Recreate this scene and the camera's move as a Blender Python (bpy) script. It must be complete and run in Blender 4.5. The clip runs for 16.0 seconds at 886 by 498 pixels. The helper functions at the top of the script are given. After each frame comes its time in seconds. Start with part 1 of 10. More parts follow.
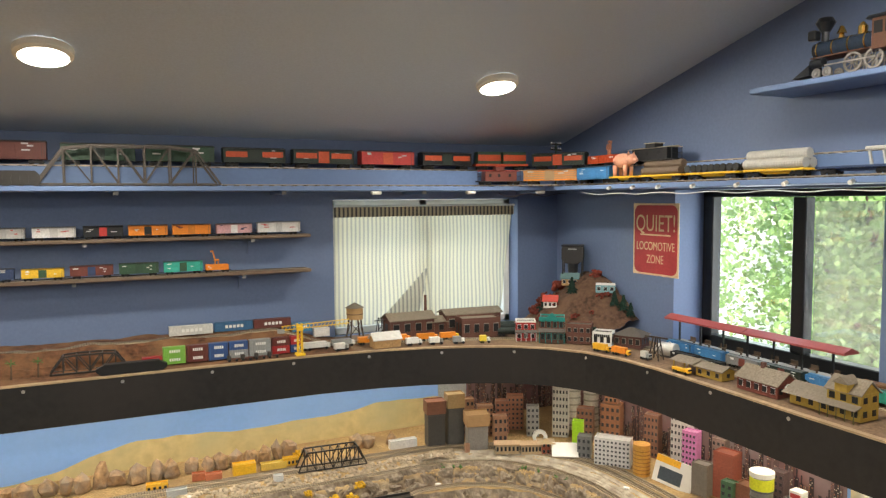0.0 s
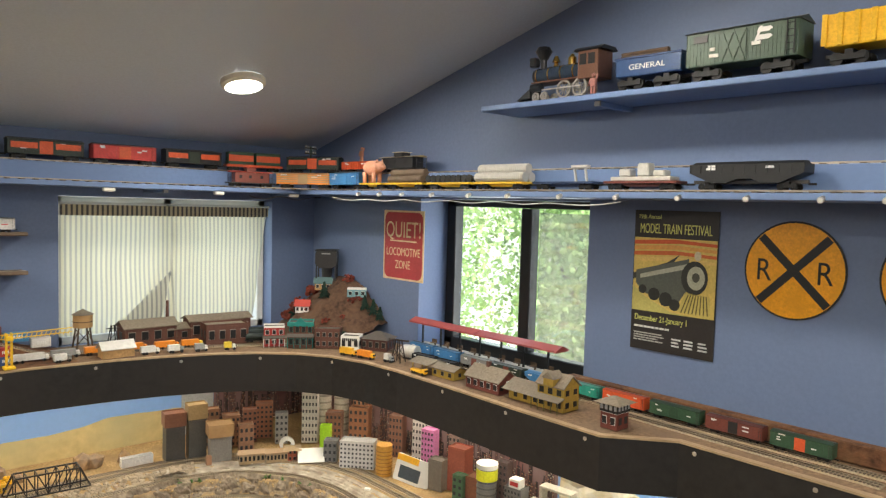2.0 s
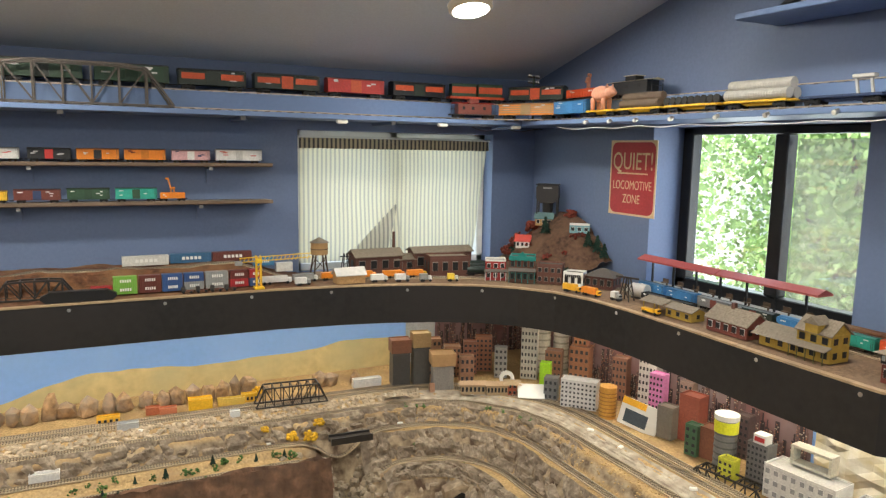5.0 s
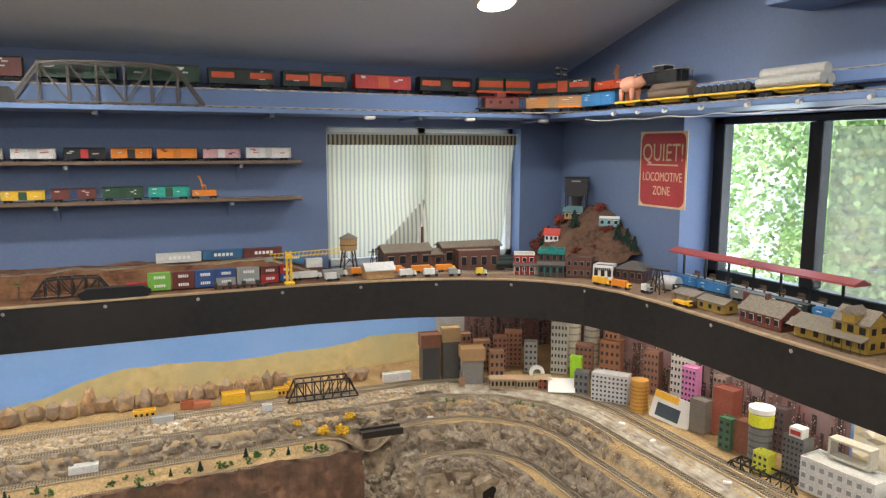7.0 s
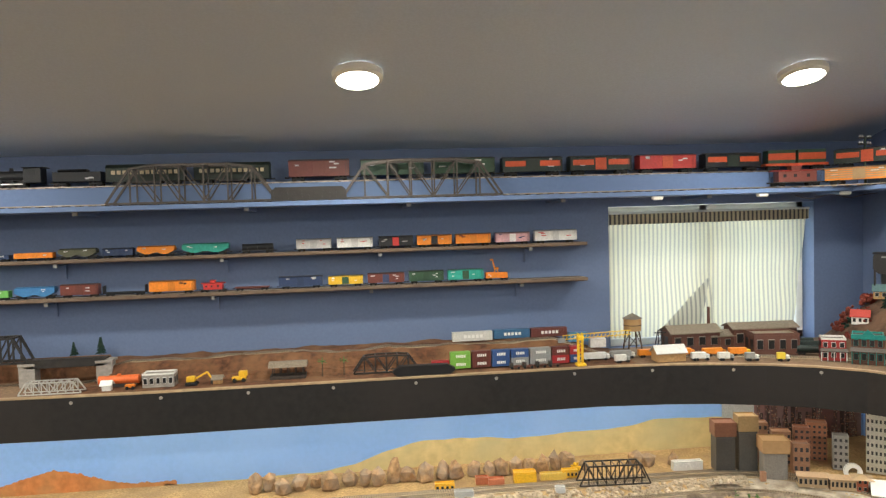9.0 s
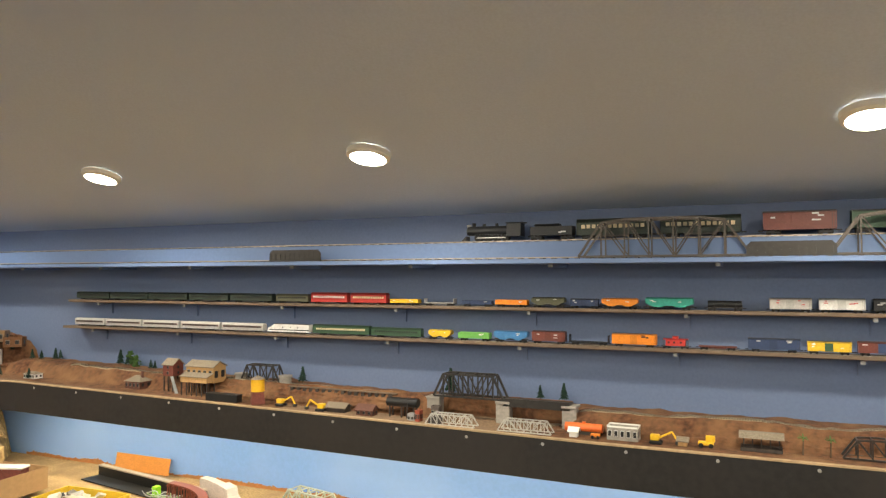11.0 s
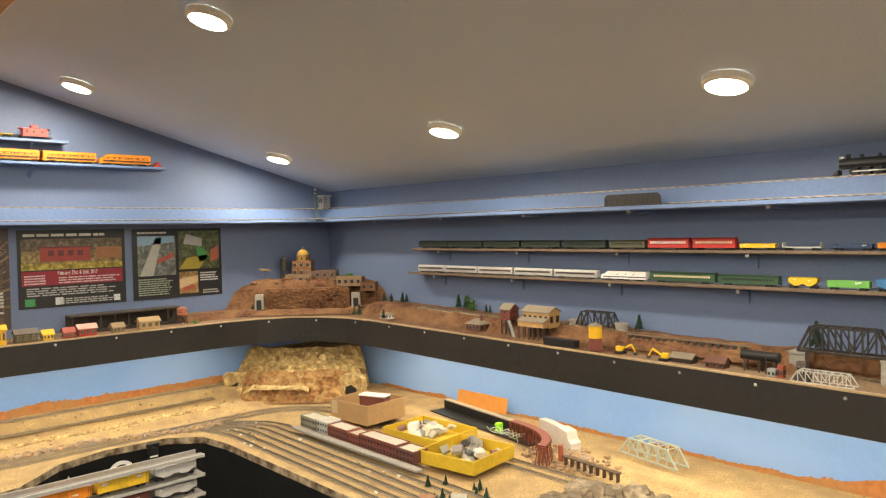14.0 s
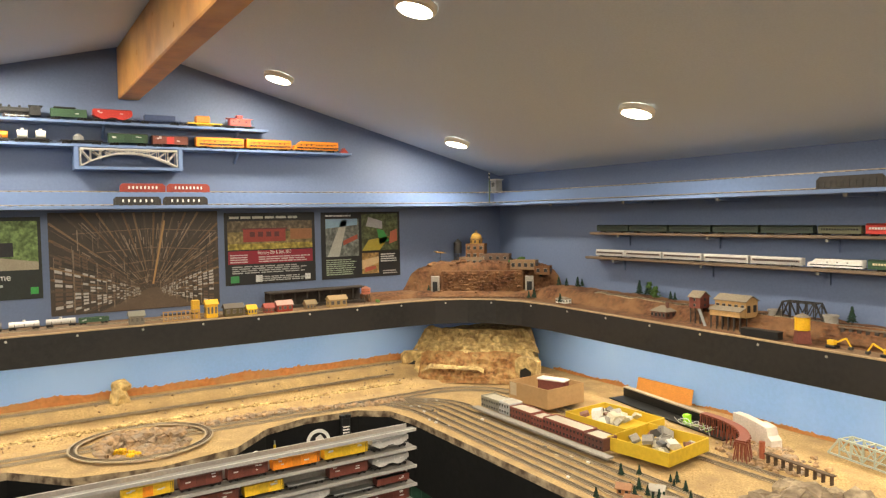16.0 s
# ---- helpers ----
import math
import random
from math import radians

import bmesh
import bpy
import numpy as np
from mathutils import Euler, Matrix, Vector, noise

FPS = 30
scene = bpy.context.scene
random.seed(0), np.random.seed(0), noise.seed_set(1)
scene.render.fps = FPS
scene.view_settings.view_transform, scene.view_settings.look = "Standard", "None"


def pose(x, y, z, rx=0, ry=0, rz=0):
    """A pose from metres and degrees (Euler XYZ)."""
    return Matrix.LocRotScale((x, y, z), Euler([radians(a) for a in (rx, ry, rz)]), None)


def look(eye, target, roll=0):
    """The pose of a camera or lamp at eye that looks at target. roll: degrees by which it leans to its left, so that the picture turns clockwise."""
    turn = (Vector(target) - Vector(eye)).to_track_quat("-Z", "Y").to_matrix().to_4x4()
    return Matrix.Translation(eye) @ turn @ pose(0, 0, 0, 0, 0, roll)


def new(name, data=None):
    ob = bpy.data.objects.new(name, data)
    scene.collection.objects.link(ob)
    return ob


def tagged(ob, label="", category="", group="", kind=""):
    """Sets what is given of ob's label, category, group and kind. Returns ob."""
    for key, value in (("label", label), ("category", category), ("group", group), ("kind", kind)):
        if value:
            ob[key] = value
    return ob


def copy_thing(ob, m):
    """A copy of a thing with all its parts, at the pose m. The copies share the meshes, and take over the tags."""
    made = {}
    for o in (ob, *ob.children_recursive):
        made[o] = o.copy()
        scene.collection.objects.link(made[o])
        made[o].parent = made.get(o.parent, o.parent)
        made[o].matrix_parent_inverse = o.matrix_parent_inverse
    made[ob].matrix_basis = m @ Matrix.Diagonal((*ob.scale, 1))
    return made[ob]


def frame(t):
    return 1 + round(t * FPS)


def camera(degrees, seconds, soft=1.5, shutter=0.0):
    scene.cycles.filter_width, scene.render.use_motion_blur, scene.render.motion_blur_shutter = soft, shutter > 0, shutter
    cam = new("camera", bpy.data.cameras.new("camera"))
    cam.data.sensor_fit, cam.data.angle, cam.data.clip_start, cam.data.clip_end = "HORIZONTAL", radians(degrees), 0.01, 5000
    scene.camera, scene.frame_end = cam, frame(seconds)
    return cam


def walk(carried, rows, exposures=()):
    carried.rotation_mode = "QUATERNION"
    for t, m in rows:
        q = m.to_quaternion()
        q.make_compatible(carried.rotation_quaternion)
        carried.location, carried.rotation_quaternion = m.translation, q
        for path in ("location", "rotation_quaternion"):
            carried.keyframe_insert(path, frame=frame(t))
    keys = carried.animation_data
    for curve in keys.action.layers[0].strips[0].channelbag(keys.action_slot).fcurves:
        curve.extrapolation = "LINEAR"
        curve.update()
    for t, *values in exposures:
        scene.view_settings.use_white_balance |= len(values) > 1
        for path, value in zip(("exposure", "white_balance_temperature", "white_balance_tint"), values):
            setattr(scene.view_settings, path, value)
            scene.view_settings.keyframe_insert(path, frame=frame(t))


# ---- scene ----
cam = camera(63.5, 16.0, soft=1.3)
PATH = [
    (0, (-0.035, -0.015, 1.747), (0.814, 1.791, 1.607), -0.4),
    (0.5, (-0.027, -0.049, 1.731), (0.946, 1.692, 1.581), -0.1),
    (1, (0.009, -0.101, 1.729), (1.13, 1.55, 1.588), 0.4),
    (1.5, (0.03, -0.104, 1.741), (1.286, 1.447, 1.616), 1.1),
    (2, (0.084, -0.089, 1.748), (1.429, 1.386, 1.627), 1.6),
    (2.5, (0.119, -0.09, 1.753), (1.473, 1.375, 1.614), 1.8),
    (3, (0.117, -0.055, 1.734), (1.386, 1.481, 1.562), 1.7),
    (3.5, (0.115, 0.021, 1.7), (1.255, 1.651, 1.488), 1.3),
    (4, (0.074, 0.042, 1.69), (1.093, 1.745, 1.445), 1.2),
    (4.5, (0.083, 0.04, 1.689), (1.003, 1.795, 1.422), 0.9),
    (4.7, (0.084, 0.047, 1.681), (0.981, 1.814, 1.409), 1.0),
    (7, (0.089, 0.041, 1.659), (0.886, 1.853, 1.377), 0.1),
    (7.5, (0.057, 0.064, 1.653), (0.816, 1.897, 1.403), -0.4),
    (8, (0.018, 0.064, 1.676), (0.646, 1.952, 1.47), -1.1),
    (8.5, (-0.092, 0.066, 1.712), (0.368, 2.007, 1.562), -1.6),
    (9, (-0.2, 0.087, 1.734), (0.038, 2.071, 1.638), -1.7),
    (9.5, (-0.286, 0.099, 1.75), (-0.332, 2.098, 1.712), -1.6),
    (10, (-0.371, 0.129, 1.753), (-0.697, 2.103, 1.765), -1.1),
    (10.2, (-0.395, 0.132, 1.742), (-0.83, 2.084, 1.776), -0.8),
    (12.3, (-0.537, 0.085, 1.751), (-1.749, 1.675, 1.793), -0.8),
    (12.5, (-0.552, 0.096, 1.744), (-1.805, 1.654, 1.777), -1.0),
    (13, (-0.605, 0.094, 1.73), (-1.932, 1.591, 1.734), -1.2),
    (13.5, (-0.648, 0.077, 1.724), (-2.035, 1.518, 1.696), -1.3),
    (14, (-0.681, 0.069, 1.714), (-2.138, 1.438, 1.66), -1.2),
    (14.5, (-0.732, 0.011, 1.715), (-2.254, 1.306, 1.639), -1.1),
    (15, (-0.752, 0.02, 1.722), (-2.355, 1.212, 1.631), -1.0),
    (15.5, (-0.799, -0.039, 1.721), (-2.453, 1.081, 1.623), -1.0),
    (16, (-0.812, -0.097, 1.718), (-2.508, 0.959, 1.626), -1.0),
]
EXPOSURES = ((0.0, 1.87, 6050, 9), (4.7, 1.84, 5950, 9), (7.0, 1.80, 5600, 11), (10.0, 2.2, 6100, 7), (12.5, 2.3, 6650, 8), (16.0, 2.25, 6700, 8))
walk(cam, [(t, look(eye, aim, lean)) for t, eye, aim, lean in PATH], EXPOSURES)

# ---- world, sun, lamps ----
world = bpy.data.worlds.new("sky")
scene.world = world
world.use_nodes = True
wn = world.node_tree
sky = wn.nodes.new("ShaderNodeTexSky")
sky.sky_type, sky.sun_disc = "NISHITA", False
sky.sun_elevation, sky.sun_rotation = radians(51), radians(210)
wn.links.new(sky.outputs[0], wn.nodes["Background"].inputs[0])
wn.nodes["Background"].inputs[1].default_value = 0.15
sun = new("sun", bpy.data.lights.new("sun", "SUN"))
sun.data.energy, sun.data.angle, sun.data.color = 5.0, radians(0.6), (1.0, 0.95, 0.86)
sun.matrix_world = look((-7, -12, 17), (0, 0, 0))

LAMP_ROWS = ((2.36, 1), (1.225, 1), (-0.135, -1), (-1.225, -1))
LAMP_X = (1.31, -0.18, -1.75, -3.09, -4.57)
LAMP_WATTS = 2.9
RIDGE, EAVE, SLOPE, NORTH, EAST, WEST = 0.545, 2.005, 0.268, 3.03, 2.04, -5.04
SOUTH = 2 * RIDGE - NORTH


def ceiling_z(y):
    return EAVE + SLOPE * (NORTH - RIDGE - abs(y - RIDGE))


# ---- materials ----
def mat(name, col, rough=0.6, metal=0.0, vary=0.18, scale=30.0, bump=0.15, rand=0.0, transmit=0.0, alt=None, altscale=5.0, altmix=0.5, spec=0.4):
    m = bpy.data.materials.new(name)
    m.use_nodes = True
    nt, p = m.node_tree, m.node_tree.nodes["Principled BSDF"]
    p.inputs["Roughness"].default_value, p.inputs["Metallic"].default_value = rough, metal
    p.inputs["Specular IOR Level"].default_value = spec
    geo = nt.nodes.new("ShaderNodeNewGeometry")
    fine, broad = nt.nodes.new("ShaderNodeTexNoise"), nt.nodes.new("ShaderNodeTexNoise")
    for n, s in ((fine, scale), (broad, altscale)):
        n.inputs["Scale"].default_value, n.inputs["Detail"].default_value = s, 6
        nt.links.new(geo.outputs["Position"], n.inputs["Vector"])
    ramp = nt.nodes.new("ShaderNodeValToRGB")
    ramp.color_ramp.elements[0].position, ramp.color_ramp.elements[1].position = 0.32, 0.7
    dark = [c * (1 - vary) for c in col]
    ramp.color_ramp.elements[0].color = (*dark, 1)
    ramp.color_ramp.elements[1].color = (*[min(1, c * (1 + vary)) for c in col], 1)
    nt.links.new(fine.outputs["Fac"], ramp.inputs["Fac"])
    out = ramp.outputs["Color"]
    mix = nt.nodes.new("ShaderNodeMix")
    mix.data_type = "RGBA"
    second = alt or [c * (1 - vary * 0.8) for c in col]
    mask = nt.nodes.new("ShaderNodeValToRGB")
    mask.color_ramp.elements[0].position, mask.color_ramp.elements[1].position = 0.6 - 0.4 * altmix, 0.95 - 0.5 * altmix
    nt.links.new(broad.outputs["Fac"], mask.inputs["Fac"])
    nt.links.new(mask.outputs["Color"], mix.inputs[0])
    nt.links.new(out, mix.inputs[6])
    mix.inputs[7].default_value = (*second, 1)
    out = mix.outputs[2]
    if rand:
        info, hsv, mp = nt.nodes.new("ShaderNodeObjectInfo"), nt.nodes.new("ShaderNodeHueSaturation"), nt.nodes.new("ShaderNodeMapRange")
        isl = nt.nodes.new("ShaderNodeMath")
        isl.operation = "ADD"
        nt.links.new(info.outputs["Random"], isl.inputs[0])
        nt.links.new(geo.outputs["Random Per Island"], isl.inputs[1])
        mp.inputs["From Max"].default_value = 2.0
        mp.inputs["To Min"].default_value, mp.inputs["To Max"].default_value = 1 - rand, 1 + rand
        nt.links.new(isl.outputs[0], mp.inputs["Value"])
        nt.links.new(mp.outputs[0], hsv.inputs["Value"])
        nt.links.new(out, hsv.inputs["Color"])
        out = hsv.outputs["Color"]
    nt.links.new(out, p.inputs["Base Color"])
    if bump:
        b = nt.nodes.new("ShaderNodeBump")
        b.inputs["Strength"].default_value, b.inputs["Distance"].default_value = bump, 0.3 / scale
        nt.links.new(fine.outputs["Fac"], b.inputs["Height"])
        nt.links.new(b.outputs[0], p.inputs["Normal"])
    if transmit:
        tr, ms = nt.nodes.new("ShaderNodeBsdfTranslucent"), nt.nodes.new("ShaderNodeMixShader")
        nt.links.new(out, tr.inputs["Color"])
        ms.inputs[0].default_value = transmit
        nt.links.new(p.outputs[0], ms.inputs[1])
        nt.links.new(tr.outputs[0], ms.inputs[2])
        nt.links.new(ms.outputs[0], nt.nodes["Material Output"].inputs["Surface"])
    return m


def glow(name, col, strength):
    m = bpy.data.materials.new(name)
    m.use_nodes = True
    p = m.node_tree.nodes["Principled BSDF"]
    p.inputs["Base Color"].default_value = (0.8, 0.8, 0.8, 1)
    p.inputs["Emission Color"].default_value, p.inputs["Emission Strength"].default_value = (*col, 1), strength
    return m


PAINTS = {}


def paint(col, rough=0.45, metal=0.0):
    """Model paint in a colour, shared between things of that colour."""
    key = (tuple(col), rough, metal)
    if key not in PAINTS:
        PAINTS[key] = mat("model_paint", col, rough, metal, vary=0.14, scale=160, bump=0.08, rand=0.12, altscale=22, altmix=0.35)
    return PAINTS[key]


M_WALL = mat("blue_wall_paint", (0.138, 0.183, 0.298), 0.55, vary=0.05, scale=90, bump=0.05, altscale=1.6, altmix=0.3)
M_SHELF = mat("blue_shelf_paint", (0.15, 0.22, 0.39), 0.45, vary=0.07, scale=60, bump=0.04, altscale=3)
M_CEIL = mat("grey_ceiling_paint", (0.54, 0.60, 0.68), 0.6, vary=0.05, scale=120, bump=0.06, altscale=1.2, altmix=0.4)
M_FLOOR = mat("dark_floor", (0.08, 0.06, 0.05), 0.6, scale=12)
M_FASCIA = mat("black_hardboard", (0.016, 0.015, 0.014), 0.5, vary=0.3, scale=40, bump=0.06, alt=(0.024, 0.021, 0.019), altscale=2.5)
M_SKYB = mat("sky_backdrop_paint", (0.23, 0.42, 0.86), 0.7, vary=0.04, scale=60, bump=0.04, alt=(0.30, 0.48, 0.88), altscale=1.5)
M_TANHILL = mat("painted_tan_hills", (0.62, 0.50, 0.24), 0.8, vary=0.12, scale=25, bump=0.05, alt=(0.5, 0.45, 0.25), altscale=4)
M_RUST = mat("painted_desert_hills", (0.50, 0.20, 0.065), 0.8, vary=0.2, scale=40, bump=0.1, alt=(0.42, 0.24, 0.10), altscale=7)
M_EARTH = mat("red_brown_earth", (0.115, 0.049, 0.022), 0.95, vary=0.55, scale=45, bump=1.0, alt=(0.21, 0.108, 0.048), altscale=9, altmix=0.55)
M_HILL = mat("dark_brown_hill_earth", (0.085, 0.045, 0.026), 0.95, vary=0.5, scale=60, bump=1.0, alt=(0.15, 0.085, 0.05), altscale=10, altmix=0.5)
M_DIRT = mat("deck_dirt", (0.22, 0.14, 0.08), 0.95, vary=0.35, scale=90, bump=0.5, alt=(0.20, 0.13, 0.08), altscale=8)
M_SAND = mat("sandy_ground_scatter", (0.52, 0.35, 0.15), 0.95, vary=0.3, scale=90, bump=0.6, alt=(0.36, 0.24, 0.11), altscale=6, altmix=0.5)
M_ROCK = mat("grey_plaster_rock", (0.37, 0.29, 0.19), 0.9, vary=0.5, scale=32, bump=1.0, alt=(0.16, 0.115, 0.075), altscale=11, altmix=0.6)
M_CLIFF = mat("brown_plaster_cliff", (0.19, 0.105, 0.06), 0.9, vary=0.5, scale=26, bump=1.0, alt=(0.09, 0.055, 0.035), altscale=14, altmix=0.6)
M_GOLDROCK = mat("tan_plaster_rock", (0.56, 0.41, 0.18), 0.9, vary=0.45, scale=40, bump=1.0, alt=(0.24, 0.145, 0.055), altscale=17, altmix=0.5)
M_STONE = mat("collected_stones", (0.32, 0.20, 0.10), 0.8, vary=0.4, scale=45, bump=0.8, rand=0.35, alt=(0.26, 0.21, 0.16), altscale=16)
M_RUBBLE = mat("grey_rubble", (0.40, 0.32, 0.22), 0.9, vary=0.35, scale=80, bump=0.6, rand=0.35)
M_BALLAST = mat("grey_ballast", (0.38, 0.31, 0.22), 0.95, vary=0.35, scale=240, bump=0.8, alt=(0.46, 0.35, 0.21), altscale=12)
M_RAIL = mat("nickel_rail", (0.42, 0.36, 0.28), 0.35, 0.9, vary=0.2, scale=60, bump=0.0)
M_TIE = mat("dark_ties", (0.14, 0.105, 0.07), 0.8, rand=0.2, scale=90)
M_TREE = mat("foam_foliage", (0.075, 0.15, 0.035), 0.95, vary=0.5, scale=160, bump=0.5, rand=0.35)
M_PINE = mat("dark_pine_foliage", (0.016, 0.042, 0.026), 0.95, vary=0.5, scale=160, bump=0.5, rand=0.25)
M_REDLEAF = mat("autumn_foliage", (0.17, 0.035, 0.02), 0.95, vary=0.5, scale=160, bump=0.5, rand=0.35)
M_YELLEAF = mat("yellow_foliage", (0.72, 0.43, 0.02), 0.95, vary=0.4, scale=160, bump=0.5, rand=0.25)
M_BARK = mat("bark", (0.10, 0.065, 0.04), 0.9)
M_BEAM = mat("pine_beam", (0.50, 0.23, 0.065), 0.45, vary=0.25, scale=9, bump=0.1, alt=(0.60, 0.32, 0.10), altscale=3)
M_BLACKWOOD = mat("dark_weathered_timber", (0.05, 0.038, 0.03), 0.8, vary=0.3, scale=60)
M_SHELFWOOD = mat("shelf_board", (0.17, 0.12, 0.08), 0.6, vary=0.25, scale=30)
M_STEEL = mat("dark_steel", (0.055, 0.05, 0.045), 0.45, 0.5, vary=0.25, scale=60)
M_SILVER = mat("silver_bridge_paint", (0.55, 0.53, 0.48), 0.45, 0.3, vary=0.1, scale=70)
M_BOLT = mat("bolt_metal", (0.6, 0.58, 0.54), 0.3, 0.9, vary=0.1)
M_WHITE = mat("white_paint", (0.78, 0.76, 0.70), 0.5, vary=0.06)
M_TRIM = mat("lamp_trim", (0.85, 0.80, 0.66), 0.4, vary=0.03)
M_BLACKFRAME = mat("black_window_frame", (0.012, 0.012, 0.012), 0.35, vary=0.1)
M_CARD = mat("corrugated_cardboard", (0.42, 0.26, 0.12), 0.85, vary=0.1, scale=50)
M_YELBOX = mat("yellow_tray_card", (0.62, 0.42, 0.03), 0.6, vary=0.1, scale=50)
M_CONC = mat("cast_concrete", (0.32, 0.29, 0.25), 0.85, vary=0.2, scale=70, bump=0.3)
M_CURTAIN = mat("dark_green_curtain", (0.02, 0.07, 0.04), 0.9, vary=0.3, scale=25)
M_WIRE = mat("white_wire", (0.6, 0.6, 0.58), 0.4, vary=0.05)
M_GREY = mat("grey_plastic", (0.28, 0.28, 0.27), 0.5)
M_BLACK = paint((0.012, 0.012, 0.012))
M_WHEEL = mat("black_wheels", (0.02, 0.019, 0.018), 0.5, 0.3)
M_GRIME = paint((0.05, 0.045, 0.04))
M_LAMP = glow("lamp_lens", (1.0, 0.92, 0.74), 5)
M_GLASS = bpy.data.materials.new("window_glass")
M_GLASS.use_nodes = True
g = M_GLASS.node_tree
gl, tp, mx = g.nodes.new("ShaderNodeBsdfGlossy"), g.nodes.new("ShaderNodeBsdfTransparent"), g.nodes.new("ShaderNodeMixShader")
gl.inputs["Roughness"].default_value = 0.02
mx.inputs[0].default_value = 0.06
g.links.new(tp.outputs[0], mx.inputs[1]), g.links.new(gl.outputs[0], mx.inputs[2])
g.links.new(mx.outputs[0], g.nodes["Material Output"].inputs["Surface"])
M_SCREEN = bpy.data.materials.new("insect_screen")
M_SCREEN.use_nodes = True
g = M_SCREEN.node_tree
tp, mx = g.nodes.new("ShaderNodeBsdfTransparent"), g.nodes.new("ShaderNodeMixShader")
g.nodes["Principled BSDF"].inputs["Base Color"].default_value = (0.70, 0.68, 0.60, 1)
mx.inputs[0].default_value = 0.32
g.links.new(tp.outputs[0], mx.inputs[1]), g.links.new(g.nodes["Principled BSDF"].outputs[0], mx.inputs[2])
g.links.new(mx.outputs[0], g.nodes["Material Output"].inputs["Surface"])


def striped(name, a, b, per_metre, transmit):
    """Cloth with vertical woven stripes across x."""
    m = mat(name, a, 0.9, vary=0.04, scale=300, bump=0.1)
    nt = m.node_tree
    p = nt.nodes["Principled BSDF"]
    geo, sep, mul, fr, gt, mix = (nt.nodes.new("ShaderNode" + k) for k in ("NewGeometry", "SeparateXYZ", "Math", "Math", "Math", "Mix"))
    mul.operation, fr.operation, gt.operation, mix.data_type = "MULTIPLY", "FRACT", "GREATER_THAN", "RGBA"
    mul.inputs[1].default_value, gt.inputs[1].default_value = per_metre, 0.56
    nt.links.new(geo.outputs["Position"], sep.inputs[0]), nt.links.new(sep.outputs[0], mul.inputs[0])
    nt.links.new(mul.outputs[0], fr.inputs[0]), nt.links.new(fr.outputs[0], gt.inputs[0]), nt.links.new(gt.outputs[0], mix.inputs[0])
    mix.inputs[6].default_value, mix.inputs[7].default_value = (*a, 1), (*b, 1)
    nt.links.new(mix.outputs[2], p.inputs["Base Color"])
    tr, ms = nt.nodes.new("ShaderNodeBsdfTranslucent"), nt.nodes.new("ShaderNodeMixShader")
    nt.links.new(mix.outputs[2], tr.inputs["Color"])
    ms.inputs[0].default_value = transmit
    nt.links.new(p.outputs[0], ms.inputs[1]), nt.links.new(tr.outputs[0], ms.inputs[2])
    nt.links.new(ms.outputs[0], nt.nodes["Material Output"].inputs["Surface"])
    return m


M_BLIND = striped("striped_curtain_cloth", (0.70, 0.66, 0.48), (0.47, 0.45, 0.37), 51, 0.40)
M_HEM = striped("striped_curtain_hem", (0.50, 0.45, 0.30), (0.10, 0.095, 0.09), 51, 0.15)
# same cloth in darker, greyer stripes: the doubled layer's shade is in the colour
M_FLAP = striped("striped_curtain_flap_shaded", (0.62, 0.61, 0.50), (0.33, 0.33, 0.31), 51, 0.3)


# ---- mesh helpers ----
def box(bm, x0, x1, y0, y1, z0, z1, c=0.0):
    """A box, with all edges chamfered by c."""
    r = bmesh.ops.create_cube(bm, size=1, matrix=Matrix.Translation(((x0 + x1) / 2, (y0 + y1) / 2, (z0 + z1) / 2)) @ Matrix.Diagonal((x1 - x0, y1 - y0, z1 - z0, 1)))
    if c:
        es = list({e for v in r["verts"] for e in v.link_edges})
        bmesh.ops.bevel(bm, geom=es, offset=c, segments=1, affect="EDGES")
    return bm


def cyl(bm, p, q, r, seg=12, r2=None):
    """A cylinder or cone from p to q."""
    p, q = Vector(p), Vector(q)
    d = q - p
    m = Matrix.Translation((p + q) / 2) @ d.to_track_quat("Z", "Y").to_matrix().to_4x4()
    bmesh.ops.create_cone(bm, cap_ends=True, segments=seg, radius1=r, radius2=r if r2 is None else r2, depth=d.length, matrix=m)
    return bm


def bar(bm, p, q, w, h=None):
    """A square bar from p to q."""
    p, q = Vector(p), Vector(q)
    d = q - p
    m = Matrix.Translation((p + q) / 2) @ d.to_track_quat("Z", "Y").to_matrix().to_4x4() @ Matrix.Diagonal((w, h or w, d.length, 1))
    bmesh.ops.create_cube(bm, size=1, matrix=m)
    return bm


def prism(bm, pts, a, b, axis="x"):
    """A closed outline drawn out from a to b along an axis; the outline's two coordinates are the other two axes."""
    put = {"x": lambda u, v, w: (w, u, v), "y": lambda u, v, w: (u, w, v), "z": lambda u, v, w: (u, v, w)}[axis]
    lo, hi = [bm.verts.new(put(u, v, a)) for u, v in pts], [bm.verts.new(put(u, v, b)) for u, v in pts]
    n = len(pts)
    fs = [bm.faces.new(lo), bm.faces.new(hi)]
    for i in range(n):
        fs.append(bm.faces.new((lo[i], lo[(i + 1) % n], hi[(i + 1) % n], hi[i])))
    bmesh.ops.recalc_face_normals(bm, faces=fs)
    return bm


